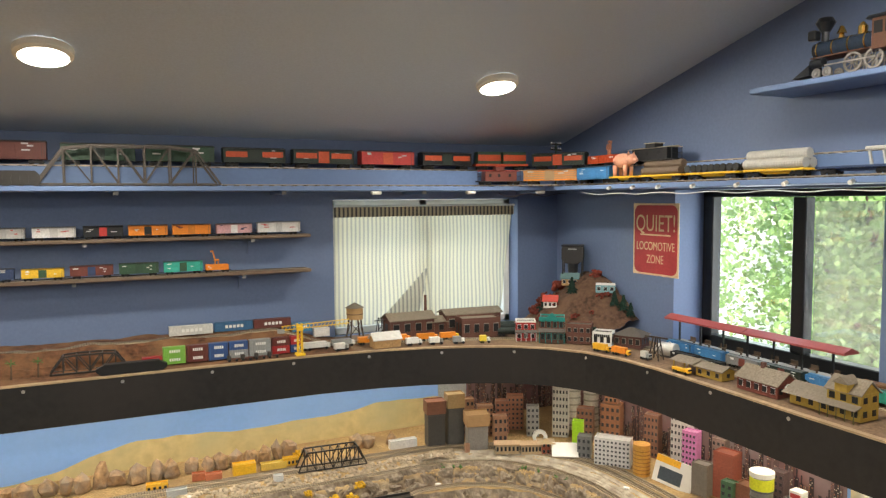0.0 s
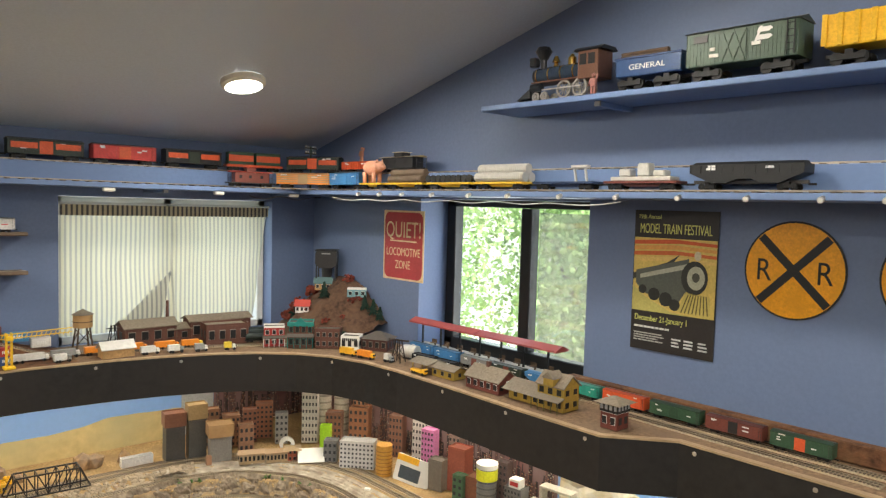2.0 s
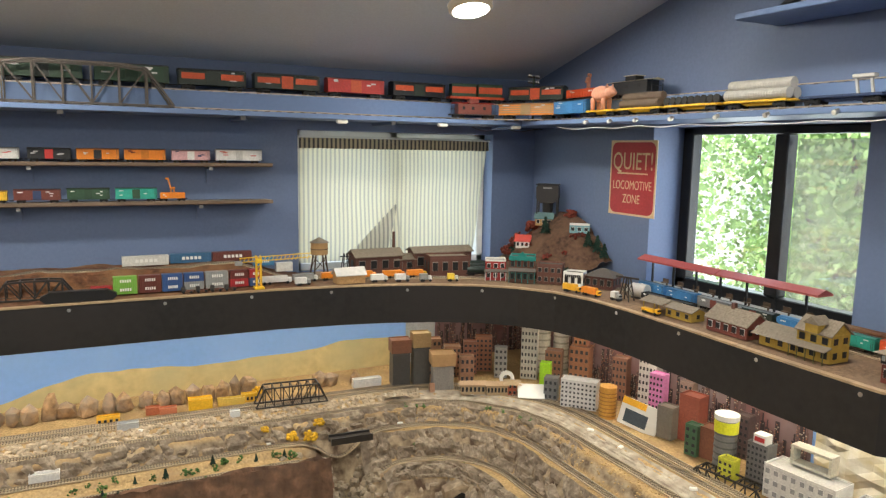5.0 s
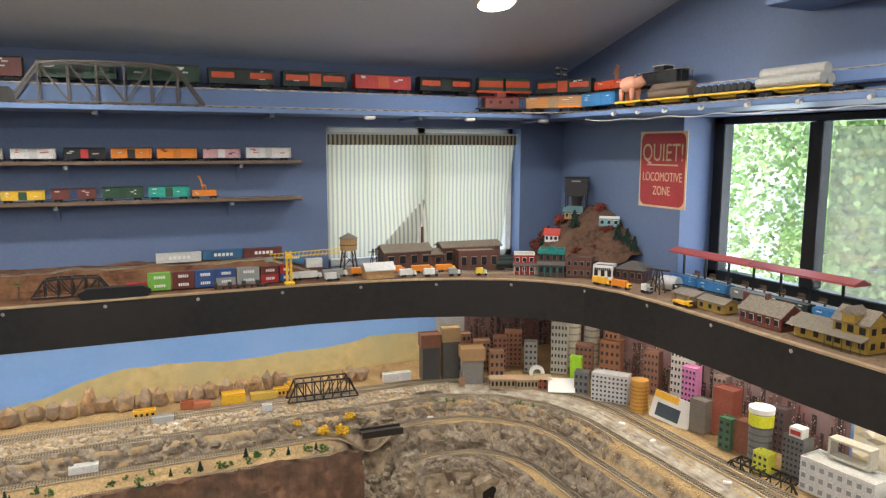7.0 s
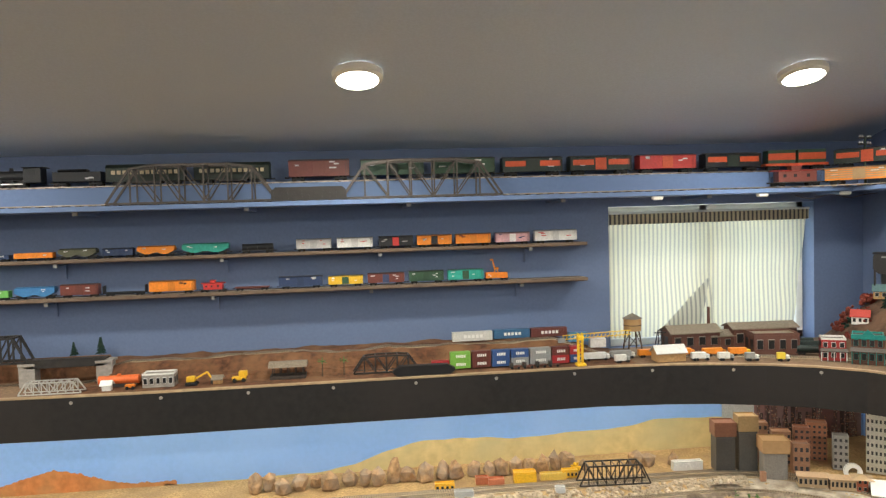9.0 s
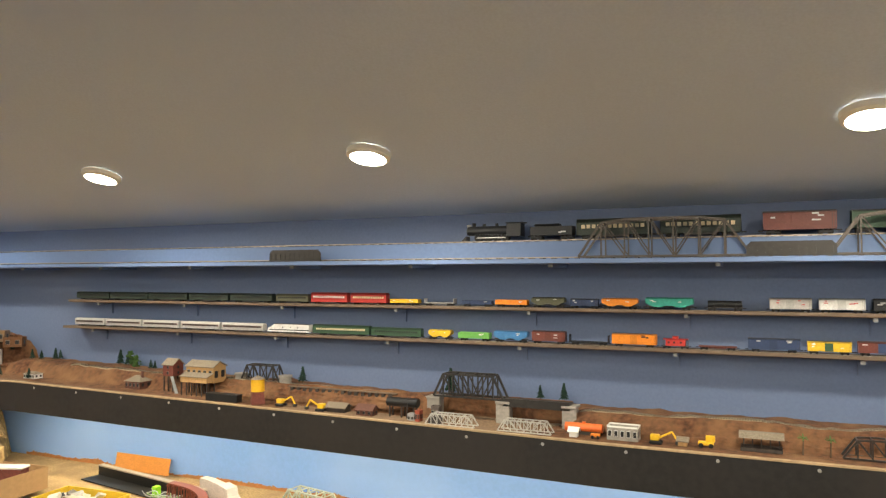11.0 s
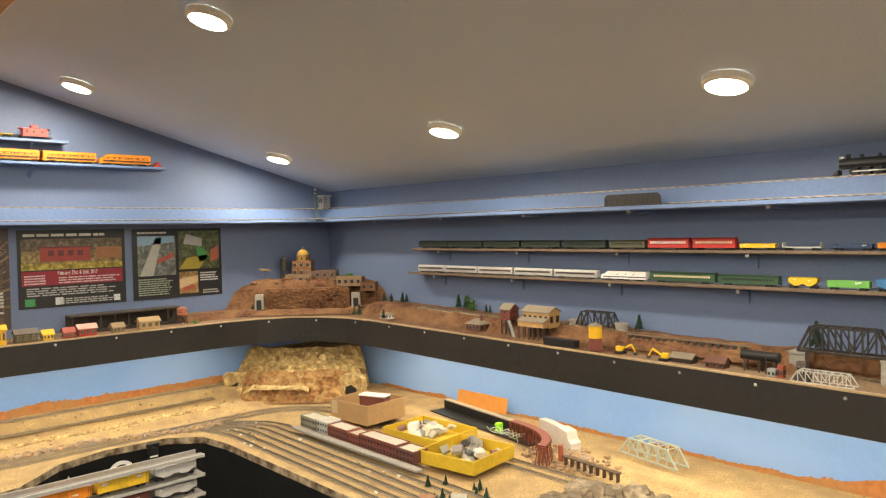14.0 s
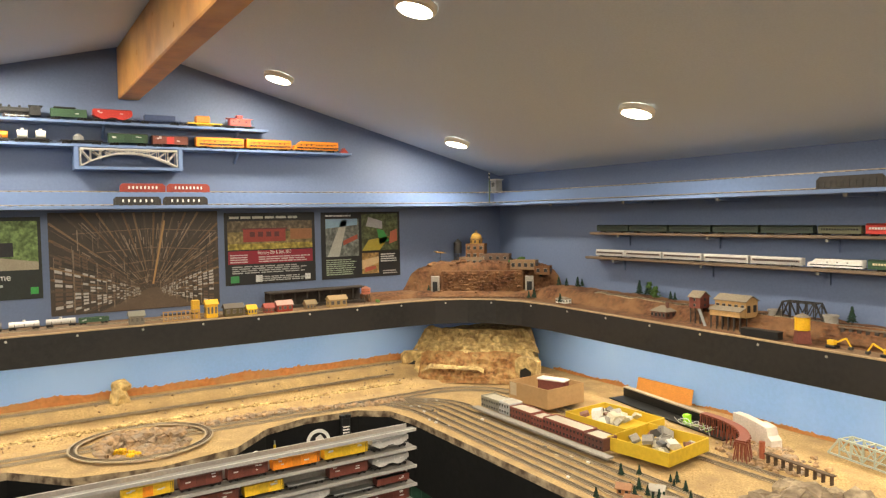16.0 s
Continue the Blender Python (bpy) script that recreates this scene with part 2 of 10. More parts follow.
def rock(bm, p, s, seed, squash=1.0, sub=1):
    r = bmesh.ops.create_icosphere(bm, subdivisions=sub, radius=1)
    for v in r["verts"]:
        n = noise.noise(v.co * 1.3 + Vector((seed * 7.1, seed * 3.3, 0)))
        v.co = Vector((v.co.x * s * (1 + 0.5 * n), v.co.y * s * (1 + 0.45 * n), v.co.z * s * squash * (1 + 0.4 * n))) + Vector(p)
    return bm


def B():
    return bmesh.new()


def finish(name, bm, material, smooth=False):
    me = bpy.data.meshes.new(name)
    bm.to_mesh(me)
    bm.free()
    me.materials.append(material)
    if smooth:
        me.polygons.foreach_set("use_smooth", [True] * len(me.polygons))
    return new(name, me)


def part(name, bm, material, parent, label="", smooth=False):
    ob = finish(name, bm, material, smooth)
    ob.parent = parent
    if label:
        ob["label"] = label
    return ob


def thing(name, label, category, m=None, group="", kind=""):
    ob = new(name)
    ob.empty_display_size = 0.02
    ob.matrix_world = m or Matrix()
    return tagged(ob, label, category, group, kind)


def single(name, bm, material, label, category, group="", kind="", m=None, smooth=False):
    ob = finish(name, bm, material, smooth)
    if m:
        ob.matrix_world = m
    return tagged(ob, label, category, group, kind)


def text(body, size, m, material, parent, name="lettering", align="CENTER", sx=1.0):
    cu = bpy.data.curves.new("lettering", "FONT")
    cu.body, cu.size, cu.align_x, cu.extrude = body, size, align, 0.0004
    tmp = new("lettering", cu)
    bpy.context.view_layer.update()
    me = bpy.data.meshes.new_from_object(tmp.evaluated_get(bpy.context.evaluated_depsgraph_get()))
    bpy.data.objects.remove(tmp)
    me.materials.append(material)
    ob = new(name, me)
    ob.parent = parent
    ob.matrix_local = m @ Matrix.Diagonal((sx, 1, 1, 1))
    return ob


def grid(name, x0, x1, y0, y1, step, fz, material, keep=None):
    nx, ny = max(1, round((x1 - x0) / step)), max(1, round((y1 - y0) / step))
    vs, fs, idx = [], [], {}
    for j in range(ny + 1):
        for i in range(nx + 1):
            x, y = x0 + (x1 - x0) * i / nx, y0 + (y1 - y0) * j / ny
            vs.append((x, y, fz(x, y)))
    for j in range(ny):
        for i in range(nx):
            a = j * (nx + 1) + i
            if keep is None or keep(x0 + (x1 - x0) * (i + 0.5) / nx, y0 + (y1 - y0) * (j + 0.5) / ny):
                fs.append((a, a + 1, a + nx + 2, a + nx + 1))
    me = bpy.data.meshes.new(name)
    me.from_pydata(vs, [], fs)
    me.materials.append(material)
    me.polygons.foreach_set("use_smooth", [True] * len(me.polygons))
    return new(name, me)


def fbm(x, y, f, seed=0.0):
    return noise.noise((x * f, y * f, seed)) + 0.5 * noise.noise((x * f * 2.3, y * f * 2.3, seed + 5)) + 0.25 * noise.noise((x * f * 5, y * f * 5, seed + 9))


# ---- shell of the room ----
def wall(name, bm, label):
    return single(name, bm, M_WALL, label, "wall", kind="structure")


T, TE = 0.14, 0.21
WN = (0.865, 1.805, 1.13, 1.745)      # north window: x0, x1, z0, z1
WE = (1.34, 2.20, 1.13, 1.775)       # east window: y0, y1, z0, z1
b = B()
box(b, WEST - T, WN[0], NORTH, NORTH + T, -0.02, 2.03), box(b, WN[1], EAST + T, NORTH, NORTH + T, -0.02, 2.03)
box(b, WN[0], WN[1], NORTH, NORTH + T, -0.02, WN[2]), box(b, WN[0], WN[1], NORTH, NORTH + T, WN[3], 2.03)
wall("wall_north", b, "blue painted long wall with curtained window")
b = B()
prism(b, [(SOUTH, -0.02), (WE[0], -0.02), (WE[0], ceiling_z(WE[0]) + 0.03), (RIDGE, ceiling_z(RIDGE) + 0.03), (SOUTH, EAVE + 0.03)], EAST, EAST + TE)
prism(b, [(WE[1], -0.02), (NORTH, -0.02), (NORTH, EAVE + 0.03), (WE[1], ceiling_z(WE[1]) + 0.03)], EAST, EAST + TE)
box(b, EAST, EAST + TE, WE[0], WE[1], -0.02, WE[2])
prism(b, [(WE[0], WE[3]), (WE[1], WE[3]), (WE[1], ceiling_z(WE[1]) + 0.03), (WE[0], ceiling_z(WE[0]) + 0.03)], EAST, EAST + TE)
wall("wall_east", b, "blue painted gable wall with garden window")
b = prism(B(), [(SOUTH, -0.02), (NORTH, -0.02), (NORTH, EAVE + 0.03), (RIDGE, ceiling_z(RIDGE) + 0.03), (SOUTH, EAVE + 0.03)], WEST - T, WEST)
wall("wall_west", b, "blue painted gable wall hung with posters")
wall("wall_south", box(B(), WEST - T, EAST + T, SOUTH - T, SOUTH, -0.02, 2.03), "plain blue painted wall closing the room")
b = prism(B(), [(NORTH + T, EAVE - SLOPE * T), (RIDGE, ceiling_z(RIDGE)), (SOUTH - T, EAVE - SLOPE * T), (SOUTH - T, EAVE + 0.1), (RIDGE, ceiling_z(RIDGE) + 0.14), (NORTH + T, EAVE + 0.1)], WEST - T, EAST + T)
single("ceiling", b, M_CEIL, "dark grey painted ceiling sloping to a ridge", "ceiling", kind="structure")
single("floor", box(B(), WEST - T, EAST + T, SOUTH - T, NORTH + T, -0.1, 0), M_FLOOR, "dark floor of the train room", "floor", kind="structure")
b = box(B(), WEST + 0.002, EAST - 0.002, 0.487, 0.595, 2.378, ceiling_z(0.485) - 0.003, 0.006)
for x, z, r in ((-4.4, 2.5, 0.012), (-3.6, 2.44, 0.01), (-3.1, 2.56, 0.013), (-4.0, 2.58, 0.009)):
    cyl(b, (x, 0.4838, z), (x, 0.4858, z), r, 10)
single("ridge_beam", b, M_BEAM, "varnished pine ridge beam with knots", "beam", kind="structure")

# recessed ceiling lamps
tilt = math.degrees(math.atan(SLOPE))
proto = thing("ceiling_lamp", "round white recessed lamp glowing in grey ceiling", "ceiling lamp", group="ceiling lamps")
b = B()
for i in range(28):
    a0, a1 = math.tau * i / 28, math.tau * (i + 1) / 28
    rim = [(0.064, -0.001), (0.081, -0.001), (0.079, -0.018), (0.066, -0.026)]
    vs = [[b.verts.new((r * math.cos(a), r * math.sin(a), z)) for r, z in rim] for a in (a0, a1)]
    for k in range(4):
        b.faces.new((vs[0][k], vs[1][k], vs[1][(k + 1) % 4], vs[0][(k + 1) % 4]))
part("trim_ring", b, M_TRIM, proto, "cream trim ring")
part("lens", cyl(B(), (0, 0, -0.002), (0, 0, -0.025), 0.0655, 28), M_LAMP, proto, "glowing round lens")
first = True
for y, side in LAMP_ROWS:
    for x in LAMP_X:
        m = pose(x, y, ceiling_z(y) - 0.002, -tilt * side if side > 0 else tilt, 0, 0)
        if first:
            proto.matrix_world, first = m, False
        else:
            copy_thing(proto, m)
        la = new("lamp_light", bpy.data.lights.new("lamp_light", "AREA"))
        la.data.shape, la.data.size, la.data.energy, la.data.color = "DISK", 0.15, LAMP_WATTS, (1.0, 0.90, 0.74)
        la.matrix_world = pose(x, y, ceiling_z(y) - 0.032, -tilt * side if side > 0 else tilt, 0, 0)

# warm light strips under the upper deck, behind its fascia
for x, y, L, turn, w in ((-1.35, 2.80, 5.7, 0, 4.2), (-4.82, 0.6, 3.0, 90, 1.5), (1.86, 1.55, 2.0, 90, 1.8)):
    st = thing("strip_light", "thin warm light strip under upper deck", "strip light", pose(x, y, 1.088, 0, 0, turn), "deck light strips")
    part("channel", box(B(), -L / 2, L / 2, -0.008, 0.008, 0, 0.008), M_TRIM, st)
    la = new("strip_glow", bpy.data.lights.new("strip_glow", "AREA"))
    la.data.shape, la.data.size, la.data.size_y, la.data.energy, la.data.color = "RECTANGLE", L, 0.014, w, (1.0, 0.85, 0.60)
    la.matrix_world = pose(x, y, 1.085, 0, 0, turn)

# north window, its daylight and curtains
w1 = thing("window_1", "window behind striped curtains in blue wall", "window", kind="structure")
b = B()
for x0, x1, z0, z1 in ((WN[0], WN[1], WN[2], WN[2] + 0.035), (WN[0], WN[1], WN[3] - 0.035, WN[3]), (WN[0], WN[0] + 0.035, WN[2], WN[3]), (WN[1] - 0.035, WN[1], WN[2], WN[3]), (1.31, 1.35, WN[2], WN[3])):
    box(b, x0 + 0.001, x1 - 0.001, NORTH + 0.08, NORTH + 0.13, z0 + 0.001, z1 - 0.001, 0.003)
part("window_frame", b, M_WHITE, w1)
p = part("pane", box(B(), WN[0], WN[1], NORTH + 0.1, NORTH + 0.104, WN[2], WN[3]), M_GLASS, w1)
p.visible_shadow = False
la = new("window_daylight", bpy.data.lights.new("window_daylight", "AREA"))
la.data.shape, la.data.size, la.data.size_y, la.data.energy, la.data.color = "RECTANGLE", 0.9, 0.6, 1.0, (0.93, 1.0, 0.92)
la.matrix_world = look((1.335, NORTH + 0.3, 1.45), (1.335, 0, 1.43))
cr = thing("curtain_rail", "thin white rail across the window head", "curtain rail")
part("rod", cyl(B(), (WN[0], NORTH + 0.035, 1.715), (WN[1], NORTH + 0.035, 1.715), 0.006, 8), M_WHITE, cr)


def curtain(x0, x1, z0, lean, fold):
    b, n, k = B(), 90, 26
    vs = []
    for j in range(k + 1):
        v = j / k
        row = []
        for i in range(n + 1):
            u = i / n
            x = x0 + (x1 - x0) * u + lean * v * (u ** 3)
            y = NORTH + 0.03 + 0.004 * math.sin(u * 26 + 2 * v) * (0.3 + 0.7 * v) + 0.012 * noise.noise((u * 2.2, v * 3, x0))
            z = 1.71 + (z0 - 1.71) * v
            if fold:
                up = max(0, u - 0.45) / 0.55
                z += 0.05 * up * v ** 3
                y -= 0.035 * up * v ** 3
            else:
                z += 0.02 * u * v
            row.append(b.verts.new((x, y, z)))
        vs.append(row)
    for j in range(k):
        for i in range(n):
            b.faces.new((vs[j][i], vs[j][i + 1], vs[j + 1][i + 1], vs[j + 1][i]))
    return b


for x0, x1, z0, lean, fold, lab in ((0.875, 1.335, 1.175, 0.0, True, "cream striped cotton curtain with one corner tucked up"), (1.33, 1.79, 1.165, -0.07, False, "cream striped cotton curtain hanging askew")):
    c = thing("curtain", lab, "curtain", group="window curtains")
    part("cloth", curtain(x0, x1, z0, lean, fold), M_BLIND, c, smooth=True)
    if fold:
        b = B()
        rows = []
        for j in range(13):
            v = j / 12
            lo, hi = Vector((1.085, NORTH + 0.012, 1.20)).lerp(Vector((1.262, NORTH + 0.008, 1.185)), v), Vector((1.10, NORTH + 0.012, 1.215)).lerp(Vector((1.318, NORTH + 0.012, 1.432)), v ** 0.8)
            rows.append([b.verts.new(lo.lerp(hi, k / 8) - Vector((0, 0.012 * math.sin(k / 8 * 3) * v + 0.006, 0))) for k in range(9)])
        for p_, q_ in zip(rows, rows[1:]):
            for k in range(8):
                b.faces.new((p_[k], p_[k + 1], q_[k + 1], q_[k]))
        part("folded_corner", b, M_FLAP, c, "turned-up striped corner", smooth=True)
    part("heading", box(B(), x0, x1, NORTH + 0.012, NORTH + 0.018, 1.668, 1.712, 0.002), M_HEM, c, "gathered striped heading")

# east window
w2 = thing("window_2", "black framed sliding window onto the garden", "window", kind="structure")
fr = B()
X0, X1 = EAST + 0.15, EAST + 0.2
for y0, y1, z0, z1 in ((WE[0], WE[1], WE[2], WE[2] + 0.055), (WE[0], WE[1], WE[3] - 0.03, WE[3]), (WE[0], WE[0] + 0.03, WE[2], WE[3]), (WE[1] - 0.055, WE[1], WE[2], WE[3])):
    box(fr, X0, X1, y0 + 0.001, y1 - 0.001, z0 + 0.001, z1 - 0.001, 0.004)
part("window_frame", fr, M_BLACKFRAME, w2)
b = box(B(), X0 - 0.01, X1 - 0.01, 1.712, 1.766, WE[2] + 0.055, WE[3] - 0.03, 0.004)
part("meeting_rail", b, M_BLACKFRAME, w2)
for y0, y1 in ((1.365, 1.715), (1.762, 2.15)):
    pn = part("pane", box(B(), X0 + 0.02, X0 + 0.024, y0, y1, WE[2] + 0.045, WE[3] - 0.045), M_GLASS, w2)
    pn.visible_shadow = False
pn = part("insect_screen", box(B(), X1 - 0.005, X1 - 0.003, 1.365, 1.715, WE[2] + 0.045, WE[3] - 0.045), M_SCREEN, w2, "grey insect screen")
pn.visible_shadow = False
part("window_sill", box(B(), EAST - 0.004, X0 - 0.002, WE[0] + 0.002, WE[1] - 0.002, WE[2] - 0.002, WE[2] + 0.006), M_BLACKFRAME, w2)
la = new("window_daylight", bpy.data.lights.new("window_daylight", "AREA"))
la.data.shape, la.data.size, la.data.size_y, la.data.energy, la.data.color = "RECTANGLE", 0.62, 0.55, 1.0, (0.95, 1.0, 0.95)
la.matrix_world = look((EAST + 0.3, 1.78, 1.46), (0, 1.5, 1.2))

# ---- garden seen through the window ----
single("ground", box(B(), 2.3, 60, -50, 55, -0.4, -0.3), mat("garden_soil", (0.62, 0.57, 0.46), 0.95, vary=0.2, scale=3), "pale sunlit garden ground", "ground", kind="structure")
gf = thing("garden_fence", "pale timber paling fence in sunlight", "fence")
for i in range(46):
    part("paling", box(B(), 7.2, 7.22, -2 + i * 0.17, -1.86 + i * 0.17, -0.3, 1.35, 0.004), mat("sun_bleached_paling", (0.75, 0.70, 0.60), 0.8) if i == 0 else bpy.data.materials["sun_bleached_paling"], gf)
part("rail", box(B(), 7.22, 7.27, -2, 5.8, 1.0, 1.09), bpy.data.materials["sun_bleached_paling"], gf)
M_LEAF = mat("garden_leaf", (0.36, 0.50, 0.18), 0.5, vary=0.3, scale=4, bump=0.0, rand=0.5, transmit=0.45)
rng = random.Random(3)


def garden_tree(x, y, h, n, spread, label):
    t = thing("garden_tree", label, "tree", pose(x, y, -0.3))
    b = cyl(B(), (0, 0, 0), (0.1, 0.05, h * 0.55), 0.09, 9, 0.05)
    for i in range(7):
        a = i * 2.4
        cyl(b, (0.05, 0.02, h * (0.25 + 0.05 * i)), (math.cos(a) * spread * 0.8, math.sin(a) * spread * 0.8, h * (0.5 + 0.07 * i)), 0.03, 6, 0.01)
    part("trunk", b, M_BARK, t)
    vs, fs = [], []
    cl = [(rng.gauss(0, spread * 0.5), rng.gauss(0, spread * 0.6), h * rng.uniform(0.18, 1.0), rng.uniform(0.15, 0.4)) for _ in range(70)]
    for i in range(n):
        cx, cy, cz, cr_ = rng.choice(cl)
        p = Vector((cx + rng.gauss(0, cr_), cy + rng.gauss(0, cr_), cz + rng.gauss(0, cr_)))
        d, s = Vector((rng.gauss(0, 1), rng.gauss(0, 1), rng.gauss(-0.3, 1))).normalized(), rng.uniform(0.035, 0.075)
        e = d.cross(Vector((rng.random(), rng.random(), rng.random()))).normalized() * s * 0.35
        k = len(vs)
        vs += [p, p + d * s * 0.5 + e, p + d * s, p + d * s * 0.5 - e]
        fs.append((k, k + 1, k + 2, k + 3))
    me = bpy.data.meshes.new("crown")
    me.from_pydata(vs, [], fs)
    me.materials.append(M_LEAF)
    c = new("crown", me)
    c.parent = t


garden_tree(5.6, 6.2, 3.8, 14000, 0.7, "leafy green garden tree in sunlight")
garden_tree(6.4, 4.4, 3.4, 14000, 0.7, "leafy green garden tree in sunlight")
garden_tree(4.6, 3.0, 2.9, 15000, 0.5, "leafy shrub close outside the window")
single("garden_wall", box(B(), 6.9, 7.1, 5.0, 9.5, -0.3, 1.32, 0.01), mat("white_render", (0.85, 0.84, 0.80), 0.8, vary=0.05), "white rendered garden wall in sunlight", "garden wall", kind="structure")
garden_tree(9.5, 7.5, 5.0, 8000, 1.6, "tall tree behind the fence")
garden_tree(9.0, 4.0, 4.5, 8000, 1.5, "tall tree behind the fence")

# ---- upper deck: board, black fascia, bolts ----
FAS = [(-4.72, -1.0), (-4.72, 0.5), (-4.72, 1.3), (-4.715, 2.05), (-4.69, 2.25), (-4.60, 2.44), (-4.46, 2.56), (-4.28, 2.63), (-4.05, 2.66)]
FAS += [(-3.0, 2.68), (-1.0, 2.685), (0.7, 2.69), (0.95, 2.665), (1.12, 2.63), (1.30, 2.57), (1.45, 2.495), (1.57, 2.39), (1.655, 2.26), (1.70, 2.10), (1.712, 1.92), (1.706, 1.64), (1.695, 1.34), (1.69, 1.02), (1.82, 0.86), (1.815, 0.38)]


def deck_z(x):
    return 1.14 + 0.045 * min(1, max(0, (-1.6 - x) / 2.6))


deck = thing("upper_deck", "long narrow layout shelf along the walls", "shelf", kind="structure")
b, out = B(), []
for i, (x, y) in enumerate(FAS):
    z = deck_z(x)
    out.append([b.verts.new((x, y, z - 0.152)), b.verts.new((x, y, z - 0.004))])
for i in range(len(out) - 1):
    b.faces.new((out[i][0], out[i + 1][0], out[i + 1][1], out[i][1]))
fas = part("fascia", b, M_FASCIA, deck, "black hardboard fascia")
so = fas.modifiers.new("thickness", "SOLIDIFY")
so.thickness, so.offset = 0.012, 0
b = B()
ring = []
for x, y in FAS:
    wx, wy = (x, NORTH - 0.003) if -4.3 < x < 1.2 and y > 2 else (WEST + 0.003, y) if x < -4 else (EAST - 0.003, y)
    if 1.2 <= x and y > 2.2:
        wx, wy = (x, NORTH - 0.003) if y > 2.45 else (EAST - 0.003, NORTH - 0.003) if y > 2.3 else (EAST - 0.003, y)
    if x <= -4.3 and y > 2.3:
        wx, wy = (WEST + 0.003, NORTH - 0.003)
    z = deck_z(x)
    ring.append([b.verts.new((x, y, z)), b.verts.new((wx, wy, z)), b.verts.new((x, y, z - 0.05)), b.verts.new((wx, wy, z - 0.05))])
for p, q in zip(ring, ring[1:]):
    b.faces.new((p[0], q[0], q[1], p[1])), b.faces.new((p[2], p[3], q[3], q[2])), b.faces.new((p[0], p[2], q[2], q[0]))
part("deck_board", b, M_DIRT, deck, "board covered with brown scenic dirt")


def along(pts, s):
    for (x0, y0), (x1, y1) in zip(pts, pts[1:]):
        d = math.hypot(x1 - x0, y1 - y0)
        if s <= d:
            return x0 + (x1 - x0) * s / d, y0 + (y1 - y0) * s / d, math.degrees(math.atan2(y1 - y0, x1 - x0))
        s -= d
    return x1, y1, math.degrees(math.atan2(y1 - y0, x1 - x0))


total = sum(math.hypot(c[0] - a[0], c[1] - a[1]) for a, c in zip(FAS, FAS[1:]))
bolt_me = None
s = (sum(math.hypot(c[0] - a[0], c[1] - a[1]) for a, c in zip(FAS[:10], FAS[1:11])) + 0.397) % 0.3
while s < total:
    x, y, a = along(FAS, s)
    b = cyl(B(), (0, -0.006, 0), (0, -0.009, 0), 0.0048, 10, 0.003)
    cyl(b, (0, -0.005, 0), (0, -0.0065, 0), 0.0062, 10)
    o = part("bolt", b, M_BOLT, deck) if bolt_me is None else new("bolt", bolt_me)
    bolt_me = o.data
    o.parent = deck
    o.matrix_local = pose(x, y, deck_z(x) - 0.02, 0, 0, a)
    s += 0.3
b, prev = B(), None
for (x, y), (x2, y2), (x1, y1) in zip([FAS[0]] + FAS, FAS, FAS[1:] + [FAS[-1]]):
    d = Vector((x1 - x, y1 - y, 0)).normalized()
    n = Vector((-d.y, d.x, 0))
    z = deck_z(x2)
    q = [b.verts.new(Vector((x2, y2, z)) + n * k + Vector((0, 0, v))) for k, v in ((-0.008, -0.003), (0.012, -0.003), (0.012, 0.003), (-0.008, 0.003))]
    if prev:
        for k in range(4):
            b.faces.new((prev[k], q[k], q[(k + 1) % 4], prev[(k + 1) % 4]))
    prev = q
part("deck_edge", b, mat("pale_wood_edge", (0.42, 0.30, 0.17), 0.7, vary=0.25, scale=40), deck, "pale wooden edge strip")
part("end_block", box(B(), 1.83, 2.03, 0.36, 0.375, 1.10, 1.152, 0.002), M_WHITE, deck, "white painted end board")

# ---- the lower benchwork ----
M_UP = paint((0.03, 0.03, 0.03))


def inset(x, y):
    """Distance from the walls, rounded in the corners."""
    r = 0.95
    dx = max(0, r - (EAST - x)) if x > -1.5 else max(0, r - (x - WEST))
    dy = max(0, r - (NORTH - y))
    if dx > 0 and dy > 0:
        return r - math.hypot(dx, dy)
    return min(NORTH - y, EAST - x, x - WEST)


def step(v, a, c):
    v = min(1, max(0, (v - a) / (c - a)))
    return v * v * (3 - 2 * v)


def bench_edge(x):
    """How far into the room the north bench reaches (its front y)."""
    return 1.67 - 0.0 * x if x < -2.3 else 1.67 - 0.45 * step(x, -2.3, -1.0)


